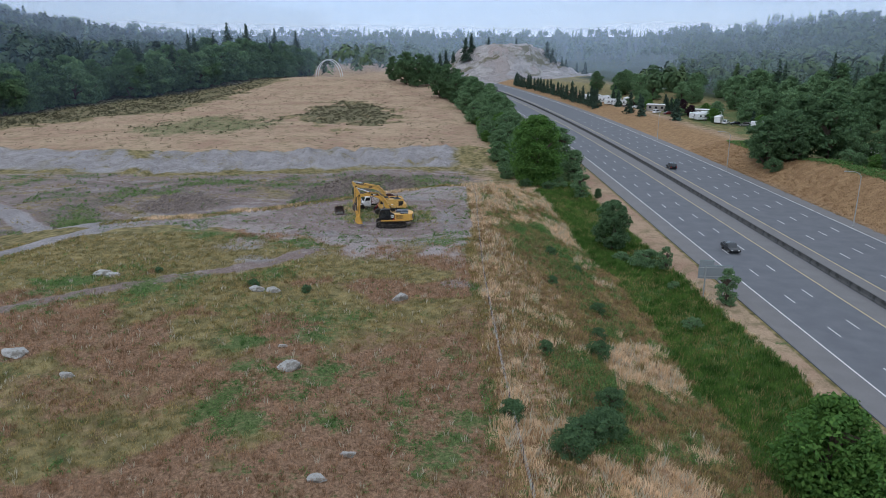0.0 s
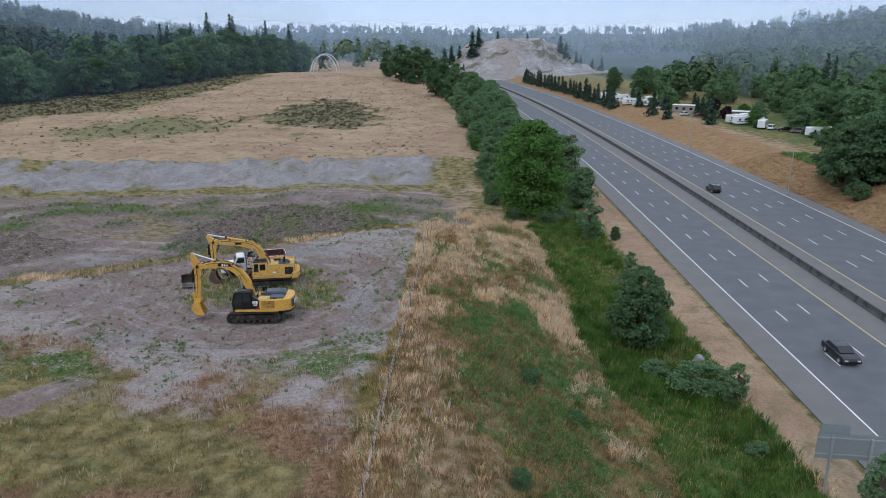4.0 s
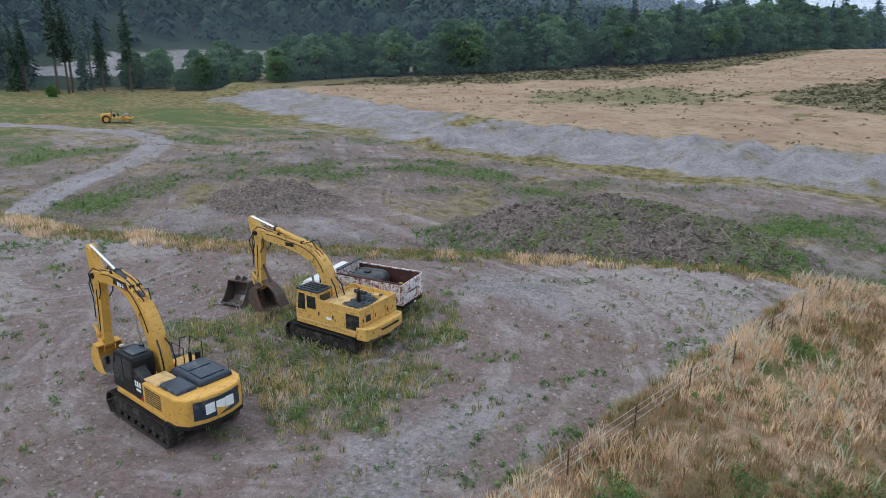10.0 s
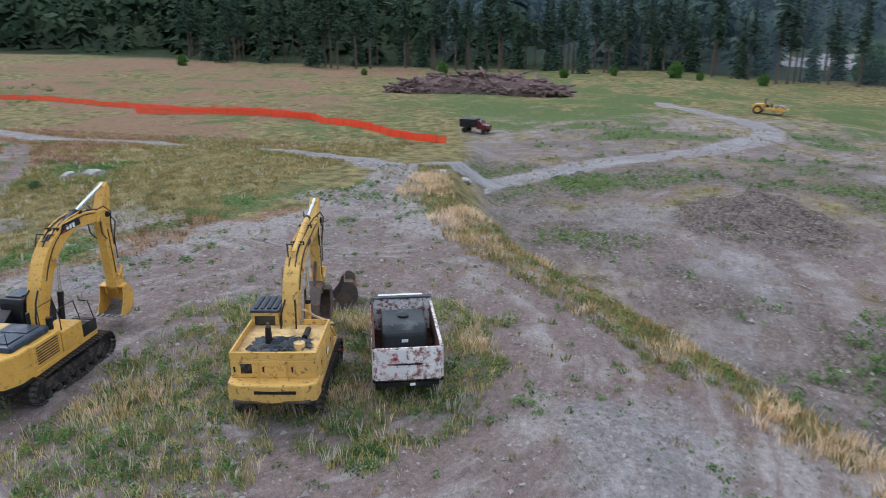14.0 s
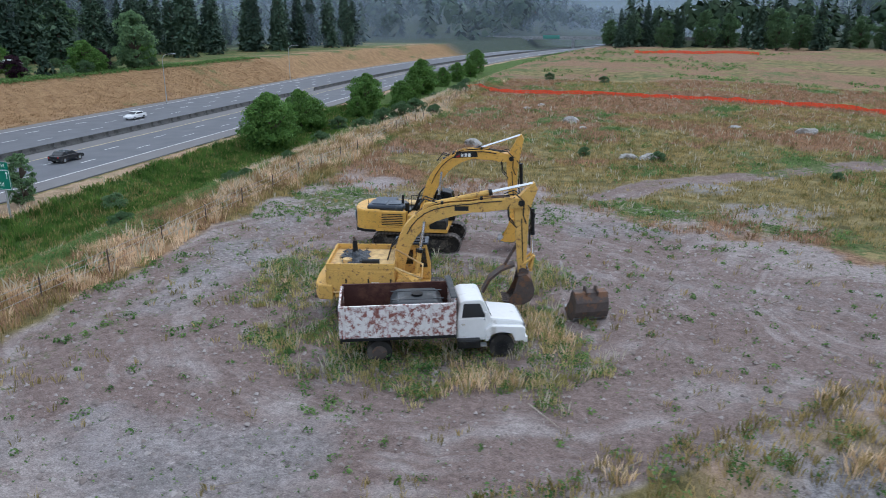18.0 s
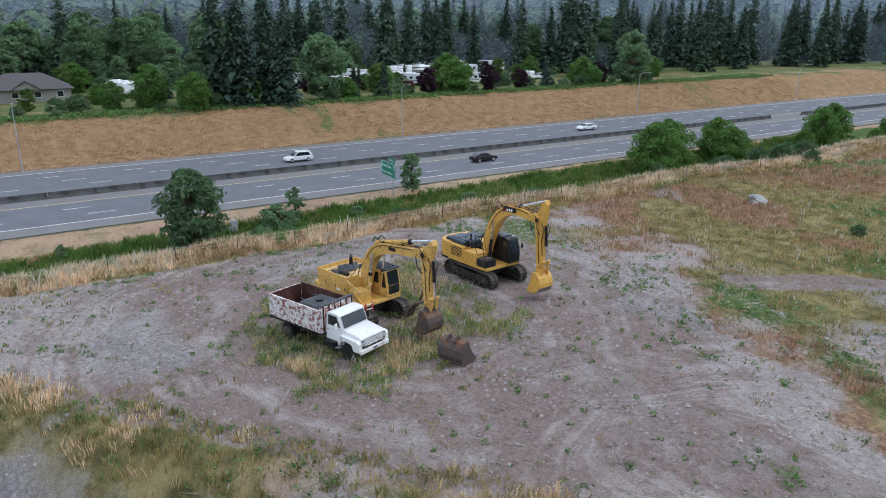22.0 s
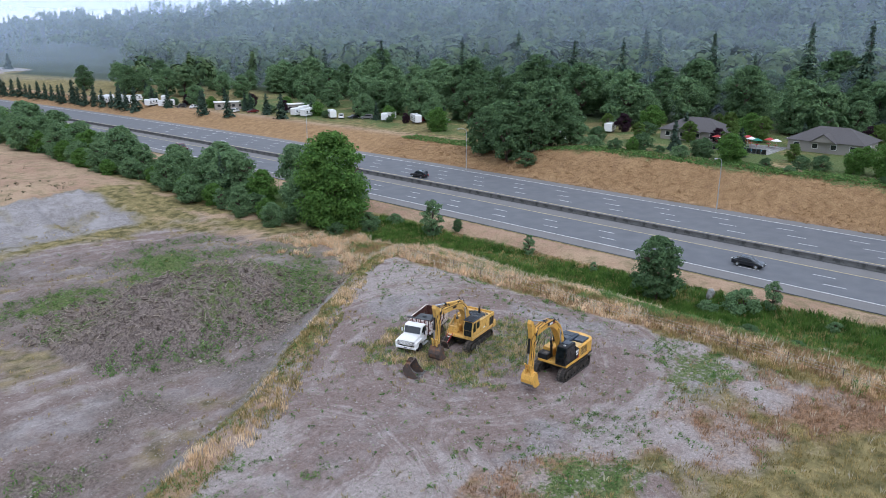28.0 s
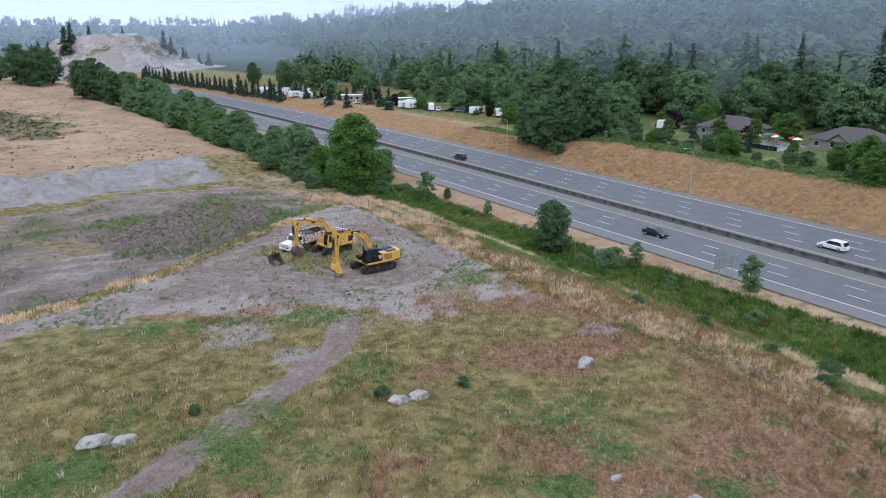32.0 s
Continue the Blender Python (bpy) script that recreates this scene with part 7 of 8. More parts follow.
# ---- piles in the low ground ----
def stick_field(name, n, cx, cy, rx, ry, lmin, lmax, rmin, rmax, material, label, seed, lift=0.0, rot=0.0):
    rng = np.random.RandomState(seed)
    a, q = rng.uniform(0, 2 * np.pi, n), np.sqrt(rng.uniform(0, 1, n))
    px, py = rx * q * np.cos(a), ry * q * np.sin(a)
    c_, s_ = math.cos(rot), math.sin(rot)
    x, y = cx + c_ * px - s_ * py, cy + s_ * px + c_ * py
    z = height(x, y) + lift * (1 - q**2) * rng.uniform(0, 1, n) + 0.12
    d = rng.normal(size=(n, 3)) * np.array([1, 1, 0.35]); d /= np.linalg.norm(d, axis=1, keepdims=True)
    side = np.cross(d, [0, 0, 1]); side /= np.linalg.norm(side, axis=1, keepdims=True) + 1e-9
    up = np.cross(side, d)
    L, r = rng.uniform(lmin, lmax, (n, 1)) / 2, rng.uniform(rmin, rmax, (n, 1))
    c0 = np.stack([x, y, z], 1)
    V = []
    for end in (-1, 1):
        rr = r * (1 if end < 0 else 0.65)
        for k in range(5):
            t = 2 * np.pi * k / 5
            V.append(c0 + d * L * end + side * rr * math.cos(t) + up * rr * math.sin(t))
    v = np.stack(V, 1).reshape(-1, 3)
    F = []
    for i in range(n):
        b = 10 * i
        F += [(b + k, b + (k + 1) % 5, b + 5 + (k + 1) % 5, b + 5 + k) for k in range(5)] + [tuple(b + k for k in range(4, -1, -1)), tuple(b + 5 + k for k in range(5))]
    return tagged(new(name, soup(name, v, F, material)), label, "debris", kind="stuff")


stick_field("mulch_sticks", 1500, -4, 50, 20.5, 13, 0.4, 1.7, 0.02, 0.05, STICK, "bleached sticks and roots over a mulch heap", 1, rot=-0.49)
stick_field("mulch_chunks", 1300, -4, 50, 20.5, 13, 0.25, 0.8, 0.05, 0.14, mat("dark_root_chunks", (0.10, 0.08, 0.07), 0.95, island=1, colour2=(0.2, 0.165, 0.14)), "dark chunks of root and bark", 2, rot=-0.49)
stick_field("heap_sticks", 500, -43, 35, 10, 7.5, 0.3, 1.4, 0.02, 0.06, STICK, "broken roots on a dirt heap", 3)
stick_field("slope_sticks", 120, 1, 39, 7, 3.5, 0.8, 2.6, 0.02, 0.06, STICK, "pale branches at the foot of the mulch heap", 4, rot=0.6)
stick_field("basin_sticks", 260, -28, 45, 42, 34, 0.3, 1.6, 0.015, 0.04, STICK, "scattered sticks on thrown-up ground", 5)
stick_field("pad_sticks", 60, 0, 8, 24, 20, 0.3, 1.2, 0.012, 0.03, STICK, "stray sticks on bare dirt", 6)
logs = thing("log_pile", pose(-168, -13, hz(-168, -13)), "long pile of dark weathered logs and stumps", "log pile")
lr = np.random.RandomState(12)
lms = [mesh_of("log", rod((-l / 2, 0, 0), (l / 2, 0, 0), r, r * 0.8, 8), LOG) for l, r in ((6.5, 0.34), (5, 0.42), (5.8, 0.28), (3.4, 0.5))]
core = bmesh.new()
bmesh.ops.create_icosphere(core, subdivisions=4, radius=1)
for v in core.verts:
    c0 = v.co.copy()
    v.co = Vector((c0.x * 4.6, c0.y * 25, max(-0.5, c0.z * 4.6 * (1 + 0.25 * noise.noise(Vector((c0.x * 3, c0.y * 14, 2)))))))
part("log_core", core, LOG, logs, "dark packed heart of the pile")
for k in range(295):
    yy, lay = lr.uniform(-24, 24), lr.uniform(0, 1)
    zz = 5.6 * lay * max(0.2, 1 - (abs(yy) / 26) ** 3) * lr.uniform(0.6, 1)
    part("log", lms[k % 4], LOG, logs).matrix_local = pose(lr.uniform(-1.5, 5.2) * (1 - lay * 0.6), yy, zz + 0.2, lr.uniform(-15, 15), lr.uniform(-22, 22), lr.uniform(0, 180))


# ---- vehicles ----
def car(m, paint, kind, label):
    t = thing("car" if kind != "van" else "van", m, label, "car" if kind != "van" else "van", "cars on the highway")
    if kind == "van":
        L, W, H = 5.9, 2.0, 2.5
        part("body", prism([(-L / 2, 0.4), (-L / 2, H - 0.1), (-L / 2 + 0.1, H), (1.5, H), (2.2, 1.5), (2.9, 1.15), (2.95, 0.4)], -W / 2, W / 2, 0.06), paint, t)
        glassy = [(1.45, 1.5), (1.45, 2.1), (1.75, 2.1), (2.1, 1.5)]
    else:
        L, W, H = (4.75, 1.85, 1.45) if kind == "sedan" else (4.8, 1.9, 1.72)
        b = [(-L / 2, 0.35), (-L / 2, 0.95), (-L / 2 + 0.1, 1.02), (1.0, 1.0), (2.15, 0.82), (L / 2, 0.65), (L / 2, 0.35)]
        part("body", prism(b, -W / 2, W / 2, 0.08), paint, t)
        back = -1.75 if kind == "sedan" else -2.2
        part("cabin", prism([(back - 0.1, 0.98), (back + 0.5 if kind == "sedan" else back + 0.2, H), (0.35, H), (1.15, 0.98)], -W / 2 + 0.12, W / 2 - 0.12, 0.06), paint, t)
        glassy = [(back + 0.35, 1.04), (back + 0.65, H - 0.1), (0.3, H - 0.1), (0.9, 1.04)]
        part("windscreen", prism([(0.44, H - 0.06), (1.13, 1.03), (1.16, 1.03), (0.47, H - 0.06)], -W / 2 + 0.22, W / 2 - 0.22), CAR_GLASS, t)
        part("rear_window", prism([(back - 0.07, 1.05), (back + (0.45 if kind == "sedan" else 0.15), H - 0.08), (back + (0.42 if kind == "sedan" else 0.12), H - 0.08), (back - 0.1, 1.05)], -W / 2 + 0.25, W / 2 - 0.25), CAR_GLASS, t)
    for side in (-1, 1):
        yo = side * (W / 2 - (0.0 if kind == "van" else 0.12))
        part("side_window", prism(glassy, yo - 0.008, yo + 0.008), CAR_GLASS, t)
        for x_ in (-L * 0.3, L * 0.3):
            wheel(t, x_, side * (W / 2 - 0.1), 0.34, 0.22, GALV)
        part("headlight", bx(L / 2 - 0.15, L / 2 + 0.01, side * 0.62 - 0.16, side * 0.62 + 0.16, 0.6, 0.72, bevel=0.02), LAMP, t)
        part("tail_light", bx(-L / 2 - 0.012, -L / 2 + 0.05, side * 0.72 - 0.1, side * 0.72 + 0.1, 0.7, 0.92), RED, t)
    return t


S_, N_ = -90, 90
car(pose(63.3, 4.5, RZ + 0.006, 0, 0, S_), CARBLACK, "sedan", "black car driving on the highway's near side")
car(pose(81.9, -17.3, RZ + 0.006, 0, 0, N_), CARWHITE, "suv", "white estate car on the highway's far side")
car(pose(79.4, 92.0, RZ + 0.006, 0, 0, N_), CARBLACK, "suv", "black car on the highway's far side")
car(pose(61.5, 178.0, RZ + 0.006, 0, 0, S_), CARRED, "suv", "dark red car far along the highway")
car(pose(83.5, -85.0, RZ + 0.006, 0, 0, N_), CARWHITE, "sedan", "white car on the highway's far side")
car(pose(65.1, -44.0, RZ + 0.006, 0, 0, S_), CARBLACK, "sedan", "dark car on the highway's near side")


def small_truck(m):
    t = thing("dump_truck", m, "small old black and red dump truck on rough ground", "truck")
    part("bed", bx(-2.9, 0.1, -1.1, 1.1, 1.0, 2.3, bevel=0.04), BLACK, t)
    part("cab", prism([(0.2, 0.7), (0.2, 2.1), (0.9, 2.1), (1.15, 1.5), (2.2, 1.35), (2.25, 0.7)], -0.9, 0.9, 0.06), CARRED, t)
    for side in (-1, 1):
        part("side_window", prism([(0.35, 1.5), (0.35, 1.98), (0.85, 1.98), (1.05, 1.5)], side * 0.9 - 0.008, side * 0.9 + 0.008), CAR_GLASS, t)
        wheel(t, 1.5, side * 0.9, 0.45, 0.25, BLACK)
        wheel(t, -2.0, side * 0.9, 0.45, 0.4, BLACK)


small_truck(pose(-95, -0.5, hz(-95, -0.5), 0, 0, 75))
rl = thing("road_roller", pose(-140, 54.5, hz(-140, 54.5), 0, 0, 70) @ Matrix.Scale(1.3, 4), "yellow road roller with a steel drum beside a dirt track", "roller")
part("engine_hood", prism([(-2.5, 0.75), (-2.55, 1.3), (-2.2, 1.62), (-0.9, 1.72), (-0.75, 1.5), (-0.75, 0.75)], -0.8, 0.8, 0.1), YEL, rl)
for k in range(4):
    part("grille_slat", bx(-2.565, -2.53, -0.5, 0.5, 0.9 + k * 0.12, 0.96 + k * 0.12), BLACK, rl)
part("operator_deck", bx(-0.78, 0.55, -0.85, 0.85, 0.75, 1.05, bevel=0.05), YEL, rl)
part("seat", bx(-0.5, -0.05, -0.28, 0.28, 1.05, 1.55, bevel=0.06), BLACK, rl)
part("console", prism([(0.25, 1.05), (0.2, 1.75), (0.42, 1.7), (0.5, 1.05)], -0.3, 0.3, 0.03), BLACK, rl)
part("steering_wheel", rod((0.12, 0, 1.7), (0.16, 0, 1.74), 0.22, seg=18), BLACK, rl)
for side in (-1, 1):
    part("roof_post", rod((-0.7, side * 0.7, 1.05), (-0.7, side * 0.7, 2.5), 0.045), BLACK, rl)
    part("drum_frame", bx(0.5, 2.75, side * 1.12 - 0.07, side * 1.12 + 0.07, 0.62, 0.92, bevel=0.03), YEL, rl)
    wheel(rl, -1.65, side * 0.85, 0.72, 0.5, YEL)
part("roll_bar", bx(-0.76, -0.64, -0.76, 0.76, 2.44, 2.54, bevel=0.03), BLACK, rl)
part("front_beam", bx(2.62, 2.8, -1.19, 1.19, 0.6, 0.94, bevel=0.03), YEL, rl)
part("hinge_beam", bx(0.45, 0.75, -1.19, 1.19, 0.6, 0.94, bevel=0.03), YEL, rl)
drum = part("drum", cyl_y(1.7, 0.75, 0.75, -1.0, 1.0, 36), STEEL, rl, "worn steel roller drum")
for side in (-1, 1):
    part("drum_end", cyl_y(1.7, 0.75, 0.55, side * 1.0 - 0.03, side * 1.0 + 0.03, 28), YEL, drum)


# ---- houses, pool and caravans beyond the highway ----
def house(m, L, W, label):
    t = thing("house", m, label, "house", "houses beyond the highway")
    part("wall", bx(-L / 2, L / 2, -W / 2, W / 2, -0.3, 2.8), SIDING, t)
    bm = bmesh.new()
    e, hgt = 0.7, 3.1
    p = [(-L / 2 - e, -W / 2 - e, 2.7), (L / 2 + e, -W / 2 - e, 2.7), (L / 2 + e, W / 2 + e, 2.7), (-L / 2 - e, W / 2 + e, 2.7), (-L / 2 + W * 0.42, 0, 2.7 + hgt), (L / 2 - W * 0.42, 0, 2.7 + hgt)]
    vs = [bm.verts.new(c_) for c_ in p]
    for q in ((0, 1, 5, 4), (1, 2, 5), (2, 3, 4, 5), (3, 0, 4), (3, 2, 1, 0)):
        bm.faces.new([vs[k] for k in q])
    roof = part("roof", bm, ROOF, t)
    part("fascia", bx(-L / 2 - e, L / 2 + e, -W / 2 - e - 0.03, -W / 2 - e, 2.55, 2.74), TRIMW, roof)
    for side in (-1, 1):
        gable = part("gable", prism([(-2.6, 2.7), (2.6, 2.7), (0, 4.5)], side * (W / 2 + 1.2) - 0.1, side * (W / 2 + 1.2) + 0.1), SIDING, t)
        gr = bmesh.new()
        for s2 in (-1, 1):
            prism([(0, 4.72), (s2 * 3.1, 2.6), (s2 * 3.1, 2.48), (0, 4.58)], side * (W / 2 + 1.7), side * (W / 2 - 2.5), bm=gr)
        part("gable_roof", gr, ROOF, t)
        for k in range(4):
            xx = -L / 2 + L * (k + 0.5) / 4
            wdw = part("window", bx(xx - 0.7, xx + 0.7, side * W / 2 - 0.03, side * W / 2 + 0.03, 0.9, 2.2), TRIMW, t)
            part("pane", bx(xx - 0.6, xx + 0.6, side * W / 2 - 0.045, side * W / 2 + 0.045, 1.0, 2.1), CAR_GLASS, wdw)
    part("door", bx(-L / 2 - 0.04, -L / 2 + 0.03, -0.5, 0.5, 0, 2.1), TRIMW, t)
    return t


for hx, hy, turn, L, W in ((148, 52, 96, 16, 12), (150, 18, 88, 17, 12)):
    house(pose(hx, hy, hz(hx, hy), 0, 0, turn), L, W, "low tan house with a brown-grey hipped shingle roof")
deck = thing("pool_deck", pose(138, 36, hz(138, 36)), "pale concrete pool deck between the houses", "deck")
part("slab", bx(-6, 9, -9, 8, -0.4, 0.08), CONC, deck)
part("pool", bx(-3.5, 0.5, -6, 4, 0.06, 0.1), POOL, deck, "bright blue pool water")
for k in range(14):
    part("fence_panel", bx(-6.1, -6.04, -8.6 + k * 1.2, -7.5 + k * 1.2, 0.1, 1.2), BLACK, deck)
uk = np.random.RandomState(3)
for k in range(8):
    m = pose(141 + uk.uniform(-2, 5), 29 + k * 2.0, hz(141, 36) + 0.08)
    um = thing("umbrella", m, ("white", "red", "green")[k % 3] + " garden umbrella beside the pool", "umbrella", "pool umbrellas")
    part("pole", rod((0, 0, 0), (0, 0, 2.3), 0.03), GALV, um)
    part("canopy", rod((0, 0, 1.95), (0, 0, 2.5), 1.35, 0.03, 8), (TRIMW, RED, SIGN_GREEN)[k % 3], um)
    tb = thing("garden_table", m @ pose(1.5, 0.6, 0), "red garden table on the pool deck", "table", "garden tables")
    part("tabletop", rod((0, 0, 0.7), (0, 0, 0.75), 0.6, seg=16), RED, tb)
    part("leg", rod((0, 0, 0), (0, 0, 0.7), 0.06), RED, tb)


def caravan(m, L, label):
    t = thing("caravan", m, label, "caravan", "parked caravans")
    part("body", prism([(-L / 2, 0.6), (-L / 2, 2.9), (-L / 2 + 0.3, 3.15), (L / 2 - 0.5, 3.15), (L / 2, 2.4), (L / 2 - 0.1, 0.6)], -1.2, 1.2, 0.08), CARWHITE, t)
    for side in (-1, 1):
        part("stripe", bx(-L / 2 + 0.1, L / 2 - 0.2, side * 1.2 - 0.008, side * 1.2 + 0.008, 1.2, 1.42), GRILLE, t)
        for k in range(3):
            xx = -L / 2 + L * (k + 0.6) / 3.4
            part("window", bx(xx - 0.45, xx + 0.45, side * 1.2 - 0.012, side * 1.2 + 0.012, 1.7, 2.35), CAR_GLASS, t)
        for x_ in (-0.5, 0.4):
            wheel(t, x_, side * 1.1, 0.36, 0.2, GALV)
    part("roof_vent", bx(-0.4, 0.4, -0.35, 0.35, 3.15, 3.4, bevel=0.05), CARWHITE, t)


for k, (x, y, a, L) in enumerate(((131, 206, 10, 9), (124, 203, 15, 7), (112, 304, 60, 8), (108, 311, 20, 8), (104, 317, 75, 7), (100, 323, 10, 7), (116, 297, 60, 7), (153, 82, 20, 7), (136, 150, 60, 7),
                                  (172, -86, 10, 8), (178, -92, 15, 8), (183, -99, 12, 8), (187, -107, 20, 8), (192, -116, 15, 8), (196, -124, 20, 8), (170, -112, 70, 7), (177, -128, 20, 8), (183, -146, 15, 8),
                                  (98, 318, 40, 8), (101, 300, 20, 8), (104, 285, 35, 8), (107, 277, 10, 7), (125, 198, 20, 8), (135, 163, 25, 9), (127, 186, 60, 7), (169, 90, 20, 7), (134, 87, 70, 6), (156, -2, 30, 8), (181, -98, 10, 9), (179, -106, 12, 9), (176, -83, 20, 8), (186, -90, 15, 8), (166, -84, 30, 8), (163, -104, 20, 8), (140, -52, 40, 7), (144, -62, 20, 8), (140, -74, 20, 7), (136, -90, 30, 7), (133, -106, 20, 7), (152, -62, 60, 7), (158, -78, 30, 7), (161, -96, 15, 7), (166, -70, 20, 8), (150, -1, 25, 7), (146, -44, 30, 7), (158, -50, 75, 7), (188, -132, 20, 8), (170, -140, 20, 7))):
    caravan(pose(x, y, hz(x, y), 0, 0, a), L, "white caravan parked among trees")
for x, y, a in ((120, 247, -28), (133, 215, -20), (148, -72, 20), (152, -88, 15), (170, -98, 100)):
    t = thing("mobile_home", pose(x, y, hz(x, y), 0, 0, a), "grey mobile home with a low white roof", "mobile home", "mobile homes")
    part("wall", bx(-6, 6, -2.2, 2.2, -0.2, 2.9), SIDING, t)
    part("roof", prism([(-6.3, 2.85), (6.3, 2.85), (6.3, 3.1), (-6.3, 3.1)], -2.5, 2.5), TRIMW, t)
    for k in range(4):
        part("window", bx(-4.8 + k * 2.9, -3.6 + k * 2.9, -2.23, 2.23, 1.1, 2.1), CAR_GLASS, t)

# parked cars between the caravans and by the houses
rp = np.random.RandomState(31)
for k, (x, y) in enumerate(((129, 183), (131, 178), (133, 173), (118, 226), (115, 234), (112, 262), (109, 268), (106, 292), (140, 150), (143, 143), (139, 3), (142, -3), (145, -9), (136, 8), (150, -18), (146, -26), (140, -34), (138, -58), (134, -68), (131, -82), (128, -94), (160, -66), (172, -78), (150, -104), (140, -118), (160, 30), (162, 22))):
    t = car(pose(x, y, hz(x, y) + 0.02, 0, 0, rp.uniform(0, 180)), (CARWHITE, CARBLACK, GRILLE, CARRED, CARWHITE)[k % 5], ("suv", "sedan")[k % 2], ("white", "black", "grey", "dark red", "white")[k % 5] + " car parked beyond the highway")
    tagged(t, group="parked cars")

# ---- overpass far to the south and arches far to the north ----
br = tagged(new("overpass"), "grey concrete road bridge across the highway", "bridge", kind="structure")
by0 = -520
bc = 75 + float(bend(by0))
part("deck", bx(bc - 120, bc + 120, by0 - 6, by0 + 6, 0.6, 1.8), CONC, br)
for s in (-1, 1):
    part("parapet", bx(bc - 120, bc + 120, by0 + s * 6 - 0.2, by0 + s * 6 + 0.2, 1.8, 2.8), CONC, br)
for dx in (-32, -1.5, 32):
    part("pier", bx(bc + dx - 0.8, bc + dx + 0.8, by0 - 5, by0 + 5, -6, 0.6), CONC, br)
part("sign_panel", bx(bc + 8, bc + 20, by0 + 6.25, by0 + 6.35, 1.2, 3.6), SIGN_GREEN, br)
for dy in (0, 14):
    g = thing("road_arch", pose(-100, 600 + dy, hz(-100, 600 + dy) - 1), "thin pale steel arch over a far road", "arch", "far arches")
    part("arch_tube", tube([(-12 * math.cos(a), 0, 17 * math.sin(a)) for a in np.linspace(0, math.pi, 21)], 0.3), TRIMW, g)

# ---- grass, weeds and rushes ----
rg = np.random.RandomState(4)


def tufts(xs, ys, h, spread_, blades, width):
    """Tufts of bent blades; each blade a tapered two-part strip."""
    n = len(xs)
    z = height(xs, ys)
    V = []
    for k in range(blades):
        a = rg.uniform(0, 2 * np.pi, n)
        r0 = spread_ * np.sqrt(rg.uniform(0, 1, n))
        bx_, by_ = xs + np.cos(a) * r0, ys + np.sin(a) * r0
        hh = h * rg.uniform(0.55, 1.15, n)
        lean = hh * rg.uniform(0.1, 0.5, n)
        b = a + rg.uniform(-0.8, 0.8, n)
        w = width * rg.uniform(0.6, 1.3, n)
        sx, sy = -np.sin(b + 1.2) * w, np.cos(b + 1.2) * w
        base = np.stack([bx_, by_, z - 0.03], 1)
        mid = base + np.stack([np.cos(b) * lean * 0.35, np.sin(b) * lean * 0.35, hh * 0.6], 1)
        tip = base + np.stack([np.cos(b) * lean, np.sin(b) * lean, hh], 1)
        s = np.stack([sx, sy, 0 * sx], 1)
        V.append(np.stack([base - s * 0.6, base + s * 0.6, mid + s, mid - s, tip], 1))
    v = np.concatenate(V).reshape(-1, 3)
    i = np.arange(len(v) // 5)[:, None] * 5
    return v, np.concatenate([i + np.array([[0, 1, 2]]), i + np.array([[0, 2, 3]]), i + np.array([[3, 2, 4]])])


def leaves_low(xs, ys, h, spread_, count, size):
    """Low broad-leaved weeds: leaf clumps over a small dome."""
    n = len(xs)
    z = height(xs, ys)
    c_, nn = [], []
    for k in range(count):
        d = rg.normal(size=(n, 3)); d[:, 2] = np.abs(d[:, 2]); d /= np.linalg.norm(d, axis=1, keepdims=True)
        c_.append(np.stack([xs, ys, z], 1) + d * np.stack([spread_, spread_, h], 1) * rg.uniform(0.5, 1.05, (n, 1)))
        nn.append(d)
    return leaf_quads(np.concatenate(c_), np.concatenate(nn), size, rg, 0.2)


def lay(name, label, material, v, f):
    return tagged(new(name, soup(name, v, f, material)), label, "grass", kind="stuff")


def pick(n, x0, x1, y0, y1):
    x, y = rg.uniform(x0, x1, n), rg.uniform(y0, y1, n)
    z = zones(x, y)
    return x, y, z, drift(x, y, 9, 21) * 0.6 + drift(x, y, 2.4, 41) * 0.5, drift(x, y, 24, 23)


# tall dry strip, slope and ditch along the highway
x, y, z, n1, n3 = pick(100000, 16.5, 53, -130, 74)
dirt, pale, tan, green, mulch, woods, rush, redness, worn, lane = z
u = x - bend(y)
bare = (dirt > 0.45) | ((u > np.interp(y, (-60, -20, 10, 45), (52.6, 51.2, 50, 49))))
tallness = 0.62 + 0.22 * n1 + 0.28 * drift(x, y, 1.6, 71)
brm = broom(x, y)
a = ~bare & (rush < 0.5) & (brm < 0.35) & (tan + 0.35 * n1 > rg.uniform(0.35, 0.9, len(x)))
sel = a & (rg.uniform(size=len(x)) < 0.09) & (n1 < 0.15)
lay("strip_weeds", "green weeds in the dry grass strip", GREEN, *leaves_low(x[sel], y[sel], 0.6 + 0.2 * n1[sel], 0.35 + 0 * n1[sel], 20, 0.07))
sel = a & (rg.uniform(size=len(x)) < 0.14) & (n1 < 0.3)
lay("strip_russet_grass", "reddish grass in the dry strip", RUSSET, *tufts(x[sel], y[sel], 0.75 + 0.2 * n1[sel], 0.24, 10, 0.018))
sel = a & (rg.uniform(size=len(x)) < 0.52)
lay("tall_dry_grass", "tall dry tan grass along the pad's edge", TAN, *tufts(x[sel], y[sel], np.clip(tallness[sel], 0.3, 1.1), 0.2, 11, 0.02))
b = ~bare & (rush < 0.5) & ~a
sel = b & (rg.uniform(size=len(x)) < 0.33) & (n1 + 0.4 * n3 < 0.35)
lay("olive_slope_grass", "coarse olive grass on the slope", OLIVE, *tufts(x[sel], y[sel], 0.6 + 0.2 * n1[sel], 0.24, 10, 0.018))
